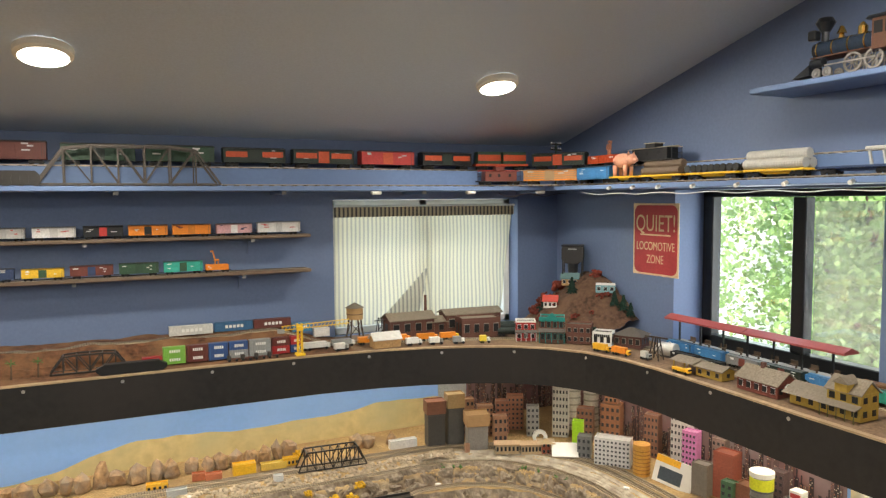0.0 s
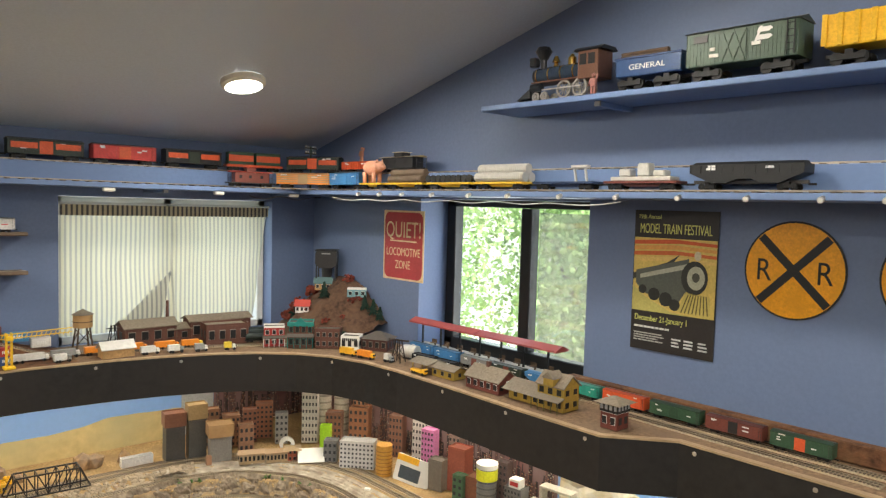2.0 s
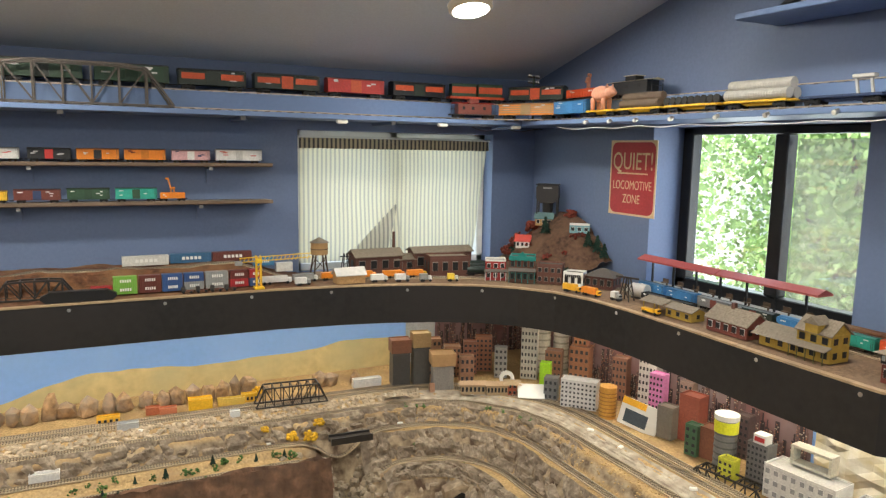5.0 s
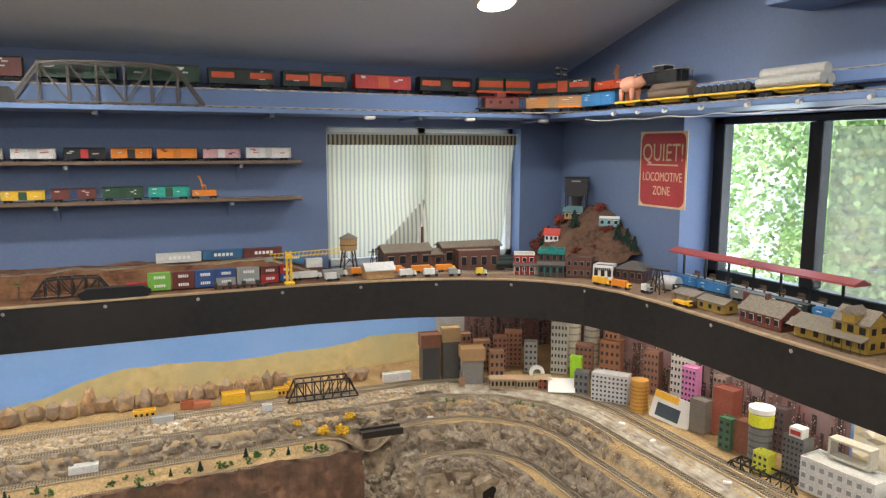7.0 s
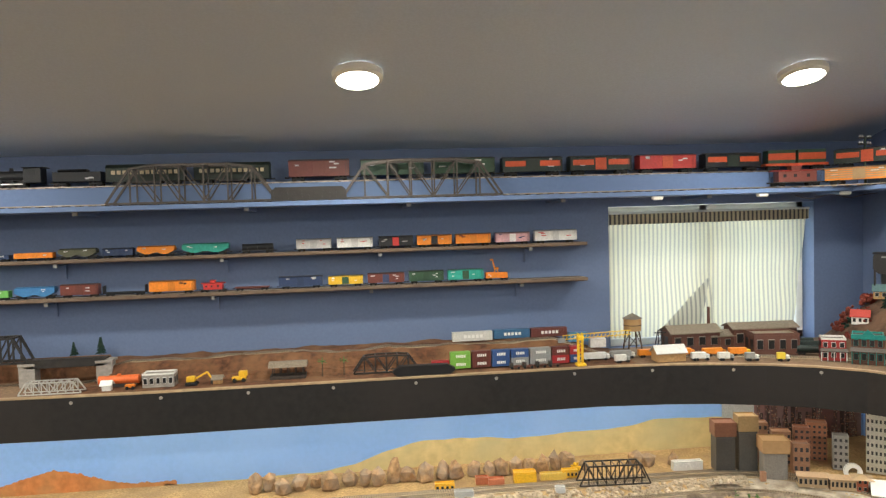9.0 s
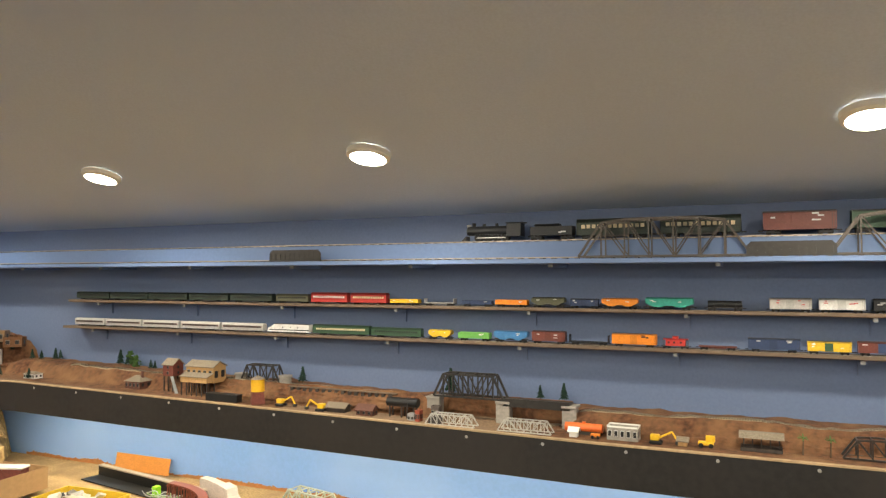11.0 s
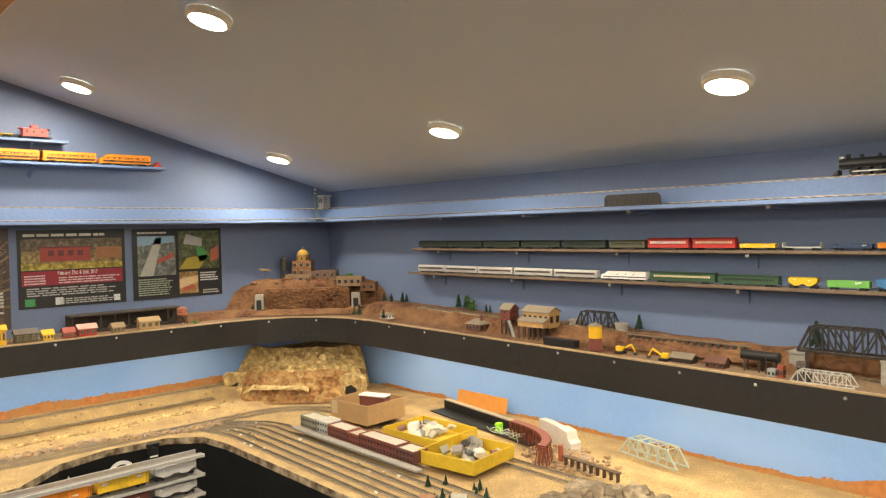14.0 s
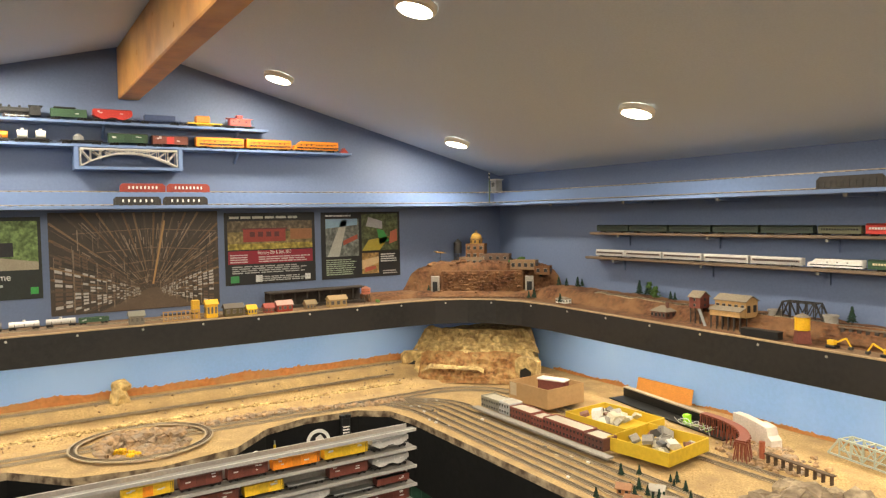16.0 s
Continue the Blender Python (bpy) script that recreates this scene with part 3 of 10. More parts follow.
def land(x, y):
    u = inset(x, y)
    canyon = step(x, -1.75, -1.25)
    z = 0.685 - 0.02 * step(u, 0.38, 0.42) - 0.05 * step(u, 0.5, 0.53) * canyon
    z -= 0.02 * step(u, 0.59, 0.61) * canyon
    gully = math.exp(-((x - 0.86) / 0.085) ** 2) * step(u, 0.52, 0.62)
    depth = 0.28 * step(u, 0.72, 0.76) + 0.02 * step(u, 0.8, 1.1)
    east = step(x, 0.9, 1.0)
    depth_e = 0.07 * step(u, 0.60, 0.64) + 0.13 * step(u, 0.80, 0.86) + 0.12 * step(u, 1.02, 1.08)
    z -= canyon * ((1 - east) * depth + east * depth_e + 0.22 * gully * (1 - step(u, 0.74, 0.8)))
    rough = step(u, 0.70, 0.76) + 0.4 * step(u, 0.48, 0.50) * (1 - step(u, 0.52, 0.54))
    z += canyon * (0.016 * rough * fbm(x, y, 9, 1) + 0.008 * rough * abs(fbm(x, y, 26, 4)))
    z += 0.0012 * fbm(x, y, 14, 7)
    # west side: sloping strip along the wall, pit for the round track
    if x < -1.9:
        z += 0.075 * (1 - step(x, WEST + 0.12, WEST + 0.34)) * (1 - step(y, 2.2, 2.6))
        z -= 0.055 * (1 - step(math.hypot(x + 4.35, y - 0.45), 0.16, 0.21))
    hills = step(x, -2.45, -2.2) * (1 - step(x, -1.7, -1.35)) * (1 - step(y, 2.30, 2.55)) * step(y, 1.66, 1.8)
    z += hills * (0.05 + 0.05 * abs(fbm(x, y, 7, 3)))
    return z


EDGE = [(-4.25, -1.2), (-4.25, -0.1), (-4.02, 0.12), (-3.95, 0.45), (-4.02, 0.78), (-4.22, 0.98), (-4.29, 1.2), (-4.27, 1.5), (-4.15, 1.64), (-3.95, 1.67), (-2.3, 1.67), (-1.9, 1.58), (-1.0, 1.22), (1.05, 1.22), (1.05, -0.4)]
BENCH = EDGE + [(EAST, -0.4), (EAST, NORTH), (WEST, NORTH), (WEST, -1.2)]


def on_bench(x, y):
    inside = False
    for (x0, y0), (x1, y1) in zip(BENCH, BENCH[1:] + BENCH[:1]):
        if (y0 > y) != (y1 > y) and x < (x1 - x0) * (y - y0) / (y1 - y0) + x0:
            inside = not inside
    return inside


M_LAND = mat("layout_ground", (0.44, 0.30, 0.135), 0.95, vary=0.35, scale=120, bump=1.0, alt=(0.31, 0.205, 0.10), altscale=9, altmix=0.5)
# rock shows through on steep faces
nt = M_LAND.node_tree
pr = nt.nodes["Principled BSDF"]
old = pr.inputs["Base Color"].links[0].from_socket
geo, sep, rmp, mix2 = nt.nodes.new("ShaderNodeNewGeometry"), nt.nodes.new("ShaderNodeSeparateXYZ"), nt.nodes.new("ShaderNodeValToRGB"), nt.nodes.new("ShaderNodeMix")
mix2.data_type = "RGBA"
rmp.color_ramp.elements[0].position, rmp.color_ramp.elements[1].position = 0.62, 0.88
nt.links.new(geo.outputs["Normal"], sep.inputs[0]), nt.links.new(sep.outputs[2], rmp.inputs[0]), nt.links.new(rmp.outputs[0], mix2.inputs[0])
vor = nt.nodes.new("ShaderNodeTexNoise")
vor.inputs["Scale"].default_value, vor.inputs["Detail"].default_value = 22, 9
nt.links.new(geo.outputs["Position"], vor.inputs["Vector"])
rc = nt.nodes.new("ShaderNodeValToRGB")
rc.color_ramp.elements[0].position, rc.color_ramp.elements[1].position = 0.35, 0.68
rc.color_ramp.elements[0].color, rc.color_ramp.elements[1].color = (0.085, 0.053, 0.032, 1), (0.46, 0.36, 0.23, 1)
nt.links.new(vor.outputs["Fac"], rc.inputs[0]), nt.links.new(rc.outputs[0], mix2.inputs[6]), nt.links.new(old, mix2.inputs[7])
nt.links.new(mix2.outputs[2], pr.inputs["Base Color"])
lay = thing("lower_layout", "broad sandy model railway landscape on benchwork", "model landscape", kind="structure")
for o in (grid("terrain", -2.6, EAST - 0.003, -0.4, NORTH - 0.003, 0.0125, land, M_LAND, lambda x, y: x > -2.6 and on_bench(x, y)),
          grid("terrain", WEST + 0.003, -2.6, -1.2, NORTH - 0.003, 0.0145, land, M_LAND, on_bench)):
    o.parent = lay
# black bench fascia and green curtain below
b, out = B(), []
for x, y in EDGE:
    out.append([b.verts.new((x, y, 0.34 if y > -0.5 else 0.3)), b.verts.new((x, y, 0.672 if x < -1.5 else 0.40))])
for p, q in zip(out, out[1:]):
    b.faces.new((p[0], q[0], q[1], p[1]))
rim = B()
rq = None
for (x, y), (xa, ya), (xb, yb) in zip(EDGE[:11], [EDGE[0]] + EDGE[:10], EDGE[1:12]):
    d = Vector((xb - xa, yb - ya, 0)).normalized()
    n = Vector((-d.y, d.x, 0))
    q = [rim.verts.new(Vector((x, y, 0.66)) + n * k + Vector((0, 0, v))) for k, v in ((-0.008, 0), (0.03, 0), (0.03, 0.032), (-0.008, 0.032))]
    if rq:
        for k in range(4):
            rim.faces.new((rq[k], q[k], q[(k + 1) % 4], rq[(k + 1) % 4]))
    rq = q
part("bench_rim", rim, M_LAND, lay, "sandy rounded bench rim")
f = part("bench_fascia", b, mat("black_bench_paint", (0.007, 0.0068, 0.0065), 0.75, vary=0.3, scale=40, bump=0.05, spec=0.2), lay, "black bench fascia")
so = f.modifiers.new("thickness", "SOLIDIFY")
so.thickness, so.offset = 0.01, 0
b, prev = B(), None
for i in range(260):
    s = i / 259 * 5.2
    x, y, a = along([(-4.29, 0.9), (-4.27, 1.52), (-4.1, 1.69), (-2.3, 1.69), (-1.0, 1.26), (1.05, 1.26)], s)
    d = 0.02 * math.sin(s * 60)
    q = [b.verts.new((x + d * 0.4, y + d + 0.02, 0.01)), b.verts.new((x + d * 0.2, y + d * 0.5 + 0.02, 0.36))]
    if prev:
        b.faces.new((prev[0], q[0], q[1], prev[1]))
    prev = q
single("bench_curtain", b, M_CURTAIN, "dark green curtain hanging below bench edge", "curtain", smooth=True)

# painted backdrop on the walls between the decks
single("backdrop_north", box(B(), WEST + 0.004, EAST - 0.004, NORTH - 0.008, NORTH - 0.002, 0.6, 1.13), M_SKYB, "pale blue painted sky backdrop", "backdrop", kind="structure")
single("backdrop_west", box(B(), WEST + 0.002, WEST + 0.008, -1.2, NORTH - 0.009, 0.6, 1.13), M_SKYB, "pale blue painted sky backdrop", "backdrop", kind="structure")
single("backdrop_east", box(B(), EAST - 0.008, EAST - 0.002, -0.3, NORTH - 0.009, 0.6, 1.10), M_SKYB, "pale blue painted sky backdrop", "backdrop", kind="structure")


def ridge(a, c, n, fz, flip):
    b, prev = B(), None
    for i in range(n + 1):
        s = a + (c - a) * i / n
        at = (lambda z: (s, NORTH - 0.0105, z)) if not flip else (lambda z: (WEST + 0.0105, s, z))
        q = [b.verts.new(at(0.62)), b.verts.new(at(fz(s)))]
        if prev:
            b.faces.new((prev[0], q[0], q[1], prev[1]))
        prev = q
    return b


def tan_z(x):
    return 0.69 + 0.10 * step(x, -0.42, 0.02) + 0.025 * step(x, 0.75, 1.1) + 0.016 * noise.noise((x * 3.1, 0, 0)) + 0.007 * noise.noise((x * 11, 0, 0))


def rust_z(x):
    return 0.70 + 0.02 * noise.noise((x * 5, 1, 0)) + 0.02 * abs(noise.noise((x * 40, 2, 0))) + 0.07 * math.exp(-((x + 1.42) / 0.18) ** 2)


single("painted_tan_hills", ridge(-1.0, 1.52, 160, tan_z, False), M_TANHILL, "tan hills painted on the sky backdrop", "painting", kind="structure")
single("painted_desert_hills", ridge(-4.45, -0.95, 400, rust_z, False), M_RUST, "rust orange hills painted on the backdrop", "painting", kind="structure")
single("painted_desert_hills", ridge(-1.2, 2.4, 400, lambda y: 0.80 + 0.02 * noise.noise((y * 4, 5, 0)) + 0.025 * abs(noise.noise((y * 36, 2, 0))), True), M_RUST, "rust orange hills painted on the backdrop", "painting", kind="structure")

# ---- loop shelves near the ceiling ----
loop = thing("loop_shelf", "pale blue two-level train shelf round the room", "shelf", kind="structure")
b = B()
box(b, WEST + 0.002, EAST - 0.002, 2.775, NORTH - 0.002, 1.782, 1.80, 0.002), box(b, WEST + 0.002, EAST - 0.002, 2.885, NORTH - 0.002, 1.80, 1.872, 0.002)
part("north_shelf", b, M_SHELF, loop)
b = B()
box(b, 1.80, EAST - 0.002, -1.5, 2.773, 1.782, 1.80, 0.002), box(b, 1.905, EAST - 0.002, -1.5, 2.883, 1.802, 1.872, 0.002)
part("east_shelf", b, M_SHELF, loop)
b = B()
box(b, WEST + 0.002, -4.80, -1.5, 2.773, 1.782, 1.80, 0.002), box(b, WEST + 0.002, -4.905, -1.5, 2.883, 1.802, 1.872, 0.002)
part("west_shelf", b, M_SHELF, loop)
sh = None
for x in [-4.2 + 0.6 * i for i in range(11)]:
    bk = part("bracket", box(B(), x - 0.008, x + 0.008, 2.80, NORTH - 0.003, 1.768, 1.781, 0.001), M_SHELF, loop)
    part("bracket_end", box(B(), x - 0.009, x + 0.009, 2.794, 2.80, 1.768, 1.782), M_GREY, loop, "square steel bracket end")


def arcpath(r, yn, xe, xw):
    """A rounded route: west wall, north wall, east wall."""
    pts = [(xw, -1.5), (xw, yn - r)]
    pts += [(xw + r - r * math.cos(a), yn - r + r * math.sin(a)) for a in [math.pi / 2 * i / 12 for i in range(1, 13)]]
    pts += [(xe - r + r * math.sin(a), yn - r + r * math.cos(a)) for a in [math.pi / 2 * i / 12 for i in range(0, 13)]]
    return pts + [(xe, -1.5)]


def lengths(pts):
    out = [0]
    for (x0, y0), (x1, y1) in zip(pts, pts[1:]):
        out.append(out[-1] + math.hypot(x1 - x0, y1 - y0))
    return out


def sweep(b, pts, w, h, off, z):
    """A rectangular strip w wide and h high along a route, shifted sideways by off. z: a height or a rule."""
    rows = []
    for i, (x, y) in enumerate(pts):
        x0, y0 = pts[max(0, i - 1)]
        x1, y1 = pts[min(len(pts) - 1, i + 1)]
        d = Vector((x1 - x0, y1 - y0, 0)).normalized()
        n = Vector((-d.y, d.x, 0))
        zz = z(x, y) if callable(z) else z
        rows.append([b.verts.new(Vector((x, y, zz)) + n * (off + k) + Vector((0, 0, v))) for k, v in ((-w / 2, 0), (w / 2, 0), (w / 2, h), (-w / 2, h))])
    for p, q in zip(rows, rows[1:]):
        for k in range(4):
            b.faces.new((p[k], q[k], q[(k + 1) % 4], p[(k + 1) % 4]))
    if rows:
        b.faces.new(rows[0]), b.faces.new(rows[-1][::-1])
    return b


def resample(pts, d):
    ls = lengths(pts)
    n = max(2, int(ls[-1] / d))
    return [along(pts, ls[-1] * i / n)[:2] for i in range(n + 1)]


def track(name, pts, gauge, z, tie_gap, tie, label, rails=2, bed=None, tie_mat=None):
    """Track along a route: ballast, ties and rails as parts."""
    t = thing(name, label, "model track")
    fine = resample(pts, 0.02)
    if bed:
        part("ballast", sweep(B(), fine, bed, 0.004, 0, lambda x, y: (z(x, y) if callable(z) else z) - 0.004), M_BALLAST, t)
    ls = lengths(pts)[-1]
    vs, fs = [], []
    for i in range(int(ls / tie_gap)):
        x, y, a = along(pts, (i + 0.5) * tie_gap)
        zz = z(x, y) if callable(z) else z
        m = pose(x, y, zz, 0, 0, a)
        k = len(vs)
        vs += [m @ Vector((u * tie[1] / 2, v * tie[0] / 2, w)) for u in (-1, 1) for v in (-1, 1) for w in (0, tie[2])]
        fs += [tuple(k + j for j in f) for f in ((0, 1, 3, 2), (4, 6, 7, 5), (0, 4, 5, 1), (2, 3, 7, 6), (1, 5, 7, 3))]
    me = bpy.data.meshes.new("tie_strip")
    me.from_pydata(vs, [], fs)
    me.materials.append(tie_mat or M_TIE)
    o = new("tie_strip", me)
    o.parent = t
    tagged(o, kind="stuff")
    offs = (-gauge / 2, gauge / 2) if rails == 2 else (-gauge / 2, 0, gauge / 2)
    for off in offs:
        part("rail", sweep(B(), fine, gauge * 0.07, gauge * 0.12, off, lambda x, y: (z(x, y) if callable(z) else z) + tie[2]), M_RAIL, t)
    return t


BACK, FRONT = arcpath(0.38, 2.945, 1.955, -4.955), arcpath(0.32, 2.83, 1.855, -4.855)
track("loop_track", BACK, 0.032, 1.872, 0.045, (0.05, 0.012, 0.004), "three-rail tinplate track on upper loop shelf", 3)
track("loop_track", FRONT, 0.032, 1.80, 0.045, (0.05, 0.012, 0.004), "three-rail tinplate track along shelf edge", 3)

# ---- rolling stock ----
COL = dict(white=(0.72, 0.70, 0.66), black=(0.02, 0.02, 0.02), orange=(0.80, 0.26, 0.02), pink=(0.62, 0.36, 0.36), red=(0.52, 0.045, 0.035), yellow=(0.80, 0.50, 0.03),
           silver=(0.52, 0.50, 0.47), navy=(0.035, 0.055, 0.12), olive=(0.11, 0.11, 0.065), blue=(0.06, 0.20, 0.42), teal=(0.05, 0.36, 0.27), brown=(0.17, 0.05, 0.035),
           green=(0.04, 0.085, 0.045), lime=(0.16, 0.42, 0.09), dgreen=(0.03, 0.042, 0.03), grey=(0.22, 0.22, 0.21), cream=(0.62, 0.52, 0.32), bright=(0.62, 0.10, 0.03), tan=(0.36, 0.24, 0.12), mag=(0.5, 0.13, 0.4))


def trucks(t, L, S, at=0.33):
    """Two four-wheel trucks with axles and wheels."""
    for sx in (-1, 1):
        x = sx * L * at
        b = B()
        for y in (-0.010 * S, 0.010 * S):
            box(b, x - 0.012 * S, x + 0.012 * S, y - 0.0015 * S, y + 0.0015 * S, 0.004 * S, 0.0085 * S)
        box(b, x - 0.003 * S, x + 0.003 * S, -0.011 * S, 0.011 * S, 0.006 * S, 0.012 * S)
        tr = part("truck", b, M_WHEEL, t)
        for dx in (-0.009, 0.009):
            b = cyl(B(), (x + dx * S, -0.0092 * S, 0.0052 * S), (x + dx * S, 0.0092 * S, 0.0052 * S), 0.0015 * S, 6)
            for y in (-0.0085, 0.0085):
                cyl(b, (x + dx * S, (y - 0.0012) * S, 0.0052 * S), (x + dx * S, (y + 0.0012) * S, 0.0052 * S), 0.0052 * S, 12)
            part("wheelset", b, M_WHEEL, tr)
    b = B()
    for sx in (-1, 1):
        box(b, sx * L / 2 - 0.005 * S, sx * L / 2 + 0.005 * S, -0.0015 * S, 0.0015 * S, 0.0075 * S, 0.0105 * S)
    part("coupler", b, M_WHEEL, t)


def marks(t, L, S, z0, z1, col, seed, n=3):
    """Unreadable reporting marks as small bars on the side facing the room."""
    r, b = random.Random(seed), B()
    y = -0.0166 * S
    for i in range(n):
        x = L * r.choice((-0.36, -0.3, 0.22, 0.3)) + r.uniform(-0.01, 0.01) * L
        z = z0 + (z1 - z0) * r.uniform(0.35, 0.85)
        w = L * r.uniform(0.05, 0.12)
        box(b, x - w / 2, x + w / 2, y - 0.0006 * S, y + 0.001 * S, z - 0.0016 * S, z + 0.0016 * S)
    part("marking", b, paint(col), t)


SEED = [0]


def car(kind, x0, x1, a, m, S=1.0, b2=None, label="", group="", h=1.0, mark="white"):
    """One model railway vehicle, x along its length, its near side towards -y, rail top at z 0."""
    SEED[0] += 1
    L = x1 - x0 if x0 is not None else x1
    ca, cb = COL[a], COL.get(b2 or a, COL[a])
    W, pa, pb = 0.0165 * S, paint(ca), paint(cb)
    name = {"box": "boxcar", "reefer": "boxcar", "hop": "hopper_car", "gon": "gondola_car", "tank": "tank_car", "flat": "flat_car", "pax": "passenger_car", "cab": "caboose", "steam": "steam_locomotive", "tender": "tender", "diesel": "diesel_locomotive", "stock": "stock_car", "auto": "auto_carrier"}[kind]
    t = thing(name, label or f"{ {'bright': 'orange red', 'dgreen': 'dark green', 'mag': 'magenta'}.get(a, a) } model {name.replace('_', ' ')} on its track", name.replace("_", " "), m, group)
    H = 0.044 * S * h
    zb = 0.0105 * S
    Lb = L - 0.010 * S
    if kind in ("box", "reefer", "stock"):
        n, rw, rd = int(Lb / (0.0095 * S)), 0.0005 * S, 0.0006 * S
        near = []
        for i in range(n + 1):
            x = -Lb / 2 + rw + (Lb - 2 * rw) * i / n
            near += [(x - rw, -W), (x - rw, -W - rd), (x + rw, -W - rd), (x + rw, -W)]
        near = near[1:-1]
        b = prism(B(), near + [(-x, -y) for x, y in near], zb, H - 0.003 * S, "z")
        part("body", b, pa, t)
        if kind == "stock":
            for k in range(5):
                z = zb + (H - zb) * (0.15 + 0.17 * k)
                part("slat", box(B(), -Lb / 2, Lb / 2, -W - 0.001 * S, -W, z, z + 0.003 * S), pb, t)
        part("roof", prism(B(), [(-W - 0.001 * S, H - 0.004 * S), (W + 0.001 * S, H - 0.004 * S), (W + 0.001 * S, H - 0.0025 * S), (0, H), (-W - 0.001 * S, H - 0.0025 * S)], -Lb / 2 - 0.001 * S, Lb / 2 + 0.001 * S), paint([c * 0.6 for c in ca]), t)
        part("roof_walk", box(B(), -Lb / 2, Lb / 2, -0.0025 * S, 0.0025 * S, H, H + 0.0012 * S), M_GRIME, t)
        part("door", box(B(), -0.014 * S, 0.012 * S, -W - 0.0014 * S, -W - 0.0002 * S, zb + 0.001 * S, H - 0.005 * S, 0.0003 * S), paint([c * (0.8 if not b2 else 1) for c in cb]), t)
        part("ladder", bar(bar(B(), (Lb / 2 - 0.008 * S, -W - 0.0012 * S, zb), (Lb / 2 - 0.008 * S, -W - 0.0012 * S, H - 0.004 * S), 0.0007 * S), (Lb / 2 - 0.003 * S, -W - 0.0012 * S, zb), (Lb / 2 - 0.003 * S, -W - 0.0012 * S, H - 0.004 * S), 0.0007 * S), M_GRIME, t)
        if mark == "panel":
            for x0_, x1_ in ((-0.46, -0.12), (0.12, 0.46)):
                part("orange_panel", box(B(), Lb * x0_, Lb * x1_, -W - 0.0011 * S, -W - 0.0001, zb + 0.012 * S, H - 0.009 * S), paint(COL["bright"]), t, "orange side panel")
            mark = "white"
        marks(t, Lb, S, zb, H, COL[mark], SEED[0], 4)
    elif kind == "auto":
        part("body", box(B(), -Lb / 2, Lb / 2, -W, W, zb, zb + 0.006 * S, 0.0006 * S), pa, t)
        for sx in (-0.24, 0.24):
            part("crate", box(B(), Lb * (sx - 0.22), Lb * (sx + 0.22), -W * 0.95, W * 0.95, zb + 0.006 * S, H, 0.0008 * S), paint(COL["green"]), t)
            part("stripe", box(B(), Lb * (sx - 0.215), Lb * (sx + 0.215), -W - 0.0004 * S, -W * 0.94, zb + 0.014 * S, H - 0.008 * S), paint(COL["bright"]), t)
    elif kind == "hop":
        b = B()
        prism(b, [(-Lb / 2, H - 0.006 * S), (-Lb / 2, zb + 0.014 * S), (-Lb * 0.3, zb), (-Lb * 0.16, zb), (-Lb * 0.06, zb + 0.006 * S), (Lb * 0.06, zb + 0.006 * S), (Lb * 0.16, zb), (Lb * 0.3, zb), (Lb / 2, zb + 0.014 * S), (Lb / 2, H - 0.006 * S)], -W, W, "y")
        for i in range(11):
            x = -Lb / 2 + 0.0006 * S + (Lb - 0.0012 * S) * i / 10
            part("rib", box(B(), x - 0.0005 * S, x + 0.0005 * S, -W - 0.0009 * S, -W, zb + 0.014 * S, H - 0.006 * S), pa, t)
        part("body", b, pa, t)
        part("load", prism(B(), [(-W * 0.9, H - 0.0062 * S), (W * 0.9, H - 0.0062 * S), (W * 0.4, H - 0.002 * S), (-W * 0.4, H - 0.002 * S)], -Lb * 0.48, Lb * 0.48), paint([c * 0.7 for c in ca]), t)
        part("sill", box(B(), -Lb / 2, Lb / 2, -0.003 * S, 0.003 * S, zb - 0.001 * S, zb + 0.004 * S), M_GRIME, t)
        marks(t, Lb, S, zb + 0.008 * S, H - 0.006 * S, COL[mark], SEED[0], 3)
    elif kind == "gon":
        b = B()
        for y in (-W, W - 0.0012 * S):
            box(b, -Lb / 2, Lb / 2, y, y + 0.0012 * S, zb, H * 0.72)
        for x in (-Lb / 2, Lb / 2 - 0.0012 * S):
            box(b, x, x + 0.0012 * S, -W + 0.0012 * S, W - 0.0012 * S, zb, H * 0.72)
        for i in range(13):
            x = -Lb / 2 + Lb * i / 12
            box(b, x - 0.0006 * S, x + 0.0006 * S, -W - 0.001 * S, -W, zb, H * 0.72)
        part("side", b, pa, t)
        part("bed", box(B(), -Lb / 2 + 0.0012 * S, Lb / 2 - 0.0012 * S, -W + 0.0012 * S, W - 0.0012 * S, zb, zb + 0.002 * S), M_GRIME, t)
        part("load", box(B(), -Lb * 0.44, Lb * 0.44, -W * 0.8, W * 0.8, zb + 0.002 * S, H * 0.66, 0.002 * S), pb, t)
        marks(t, Lb, S, zb, H * 0.7, COL[mark], SEED[0], 3)
    elif kind == "tank":
        part("tank", cyl(B(), (-Lb * 0.47, 0, zb + 0.014 * S), (Lb * 0.47, 0, zb + 0.014 * S), 0.0125 * S, 18), pa, t, smooth=False)
        part("dome", cyl(B(), (0, 0, zb + 0.022 * S), (0, 0, H), 0.006 * S, 12), pa, t)
        part("frame", box(B(), -Lb / 2, Lb / 2, -0.007 * S, 0.007 * S, zb - 0.001 * S, zb + 0.0025 * S), M_GRIME, t)
        b = B()
        for x in (-0.3, 0, 0.3):
            box(b, Lb * x - 0.0012 * S, Lb * x + 0.0012 * S, -0.0132 * S, 0.0132 * S, zb, zb + 0.016 * S)
        part("band", b, M_GRIME, t)
    elif kind == "flat":
        part("deck", box(B(), -Lb / 2, Lb / 2, -W, W, zb, zb + 0.004 * S, 0.0005 * S), pa, t)
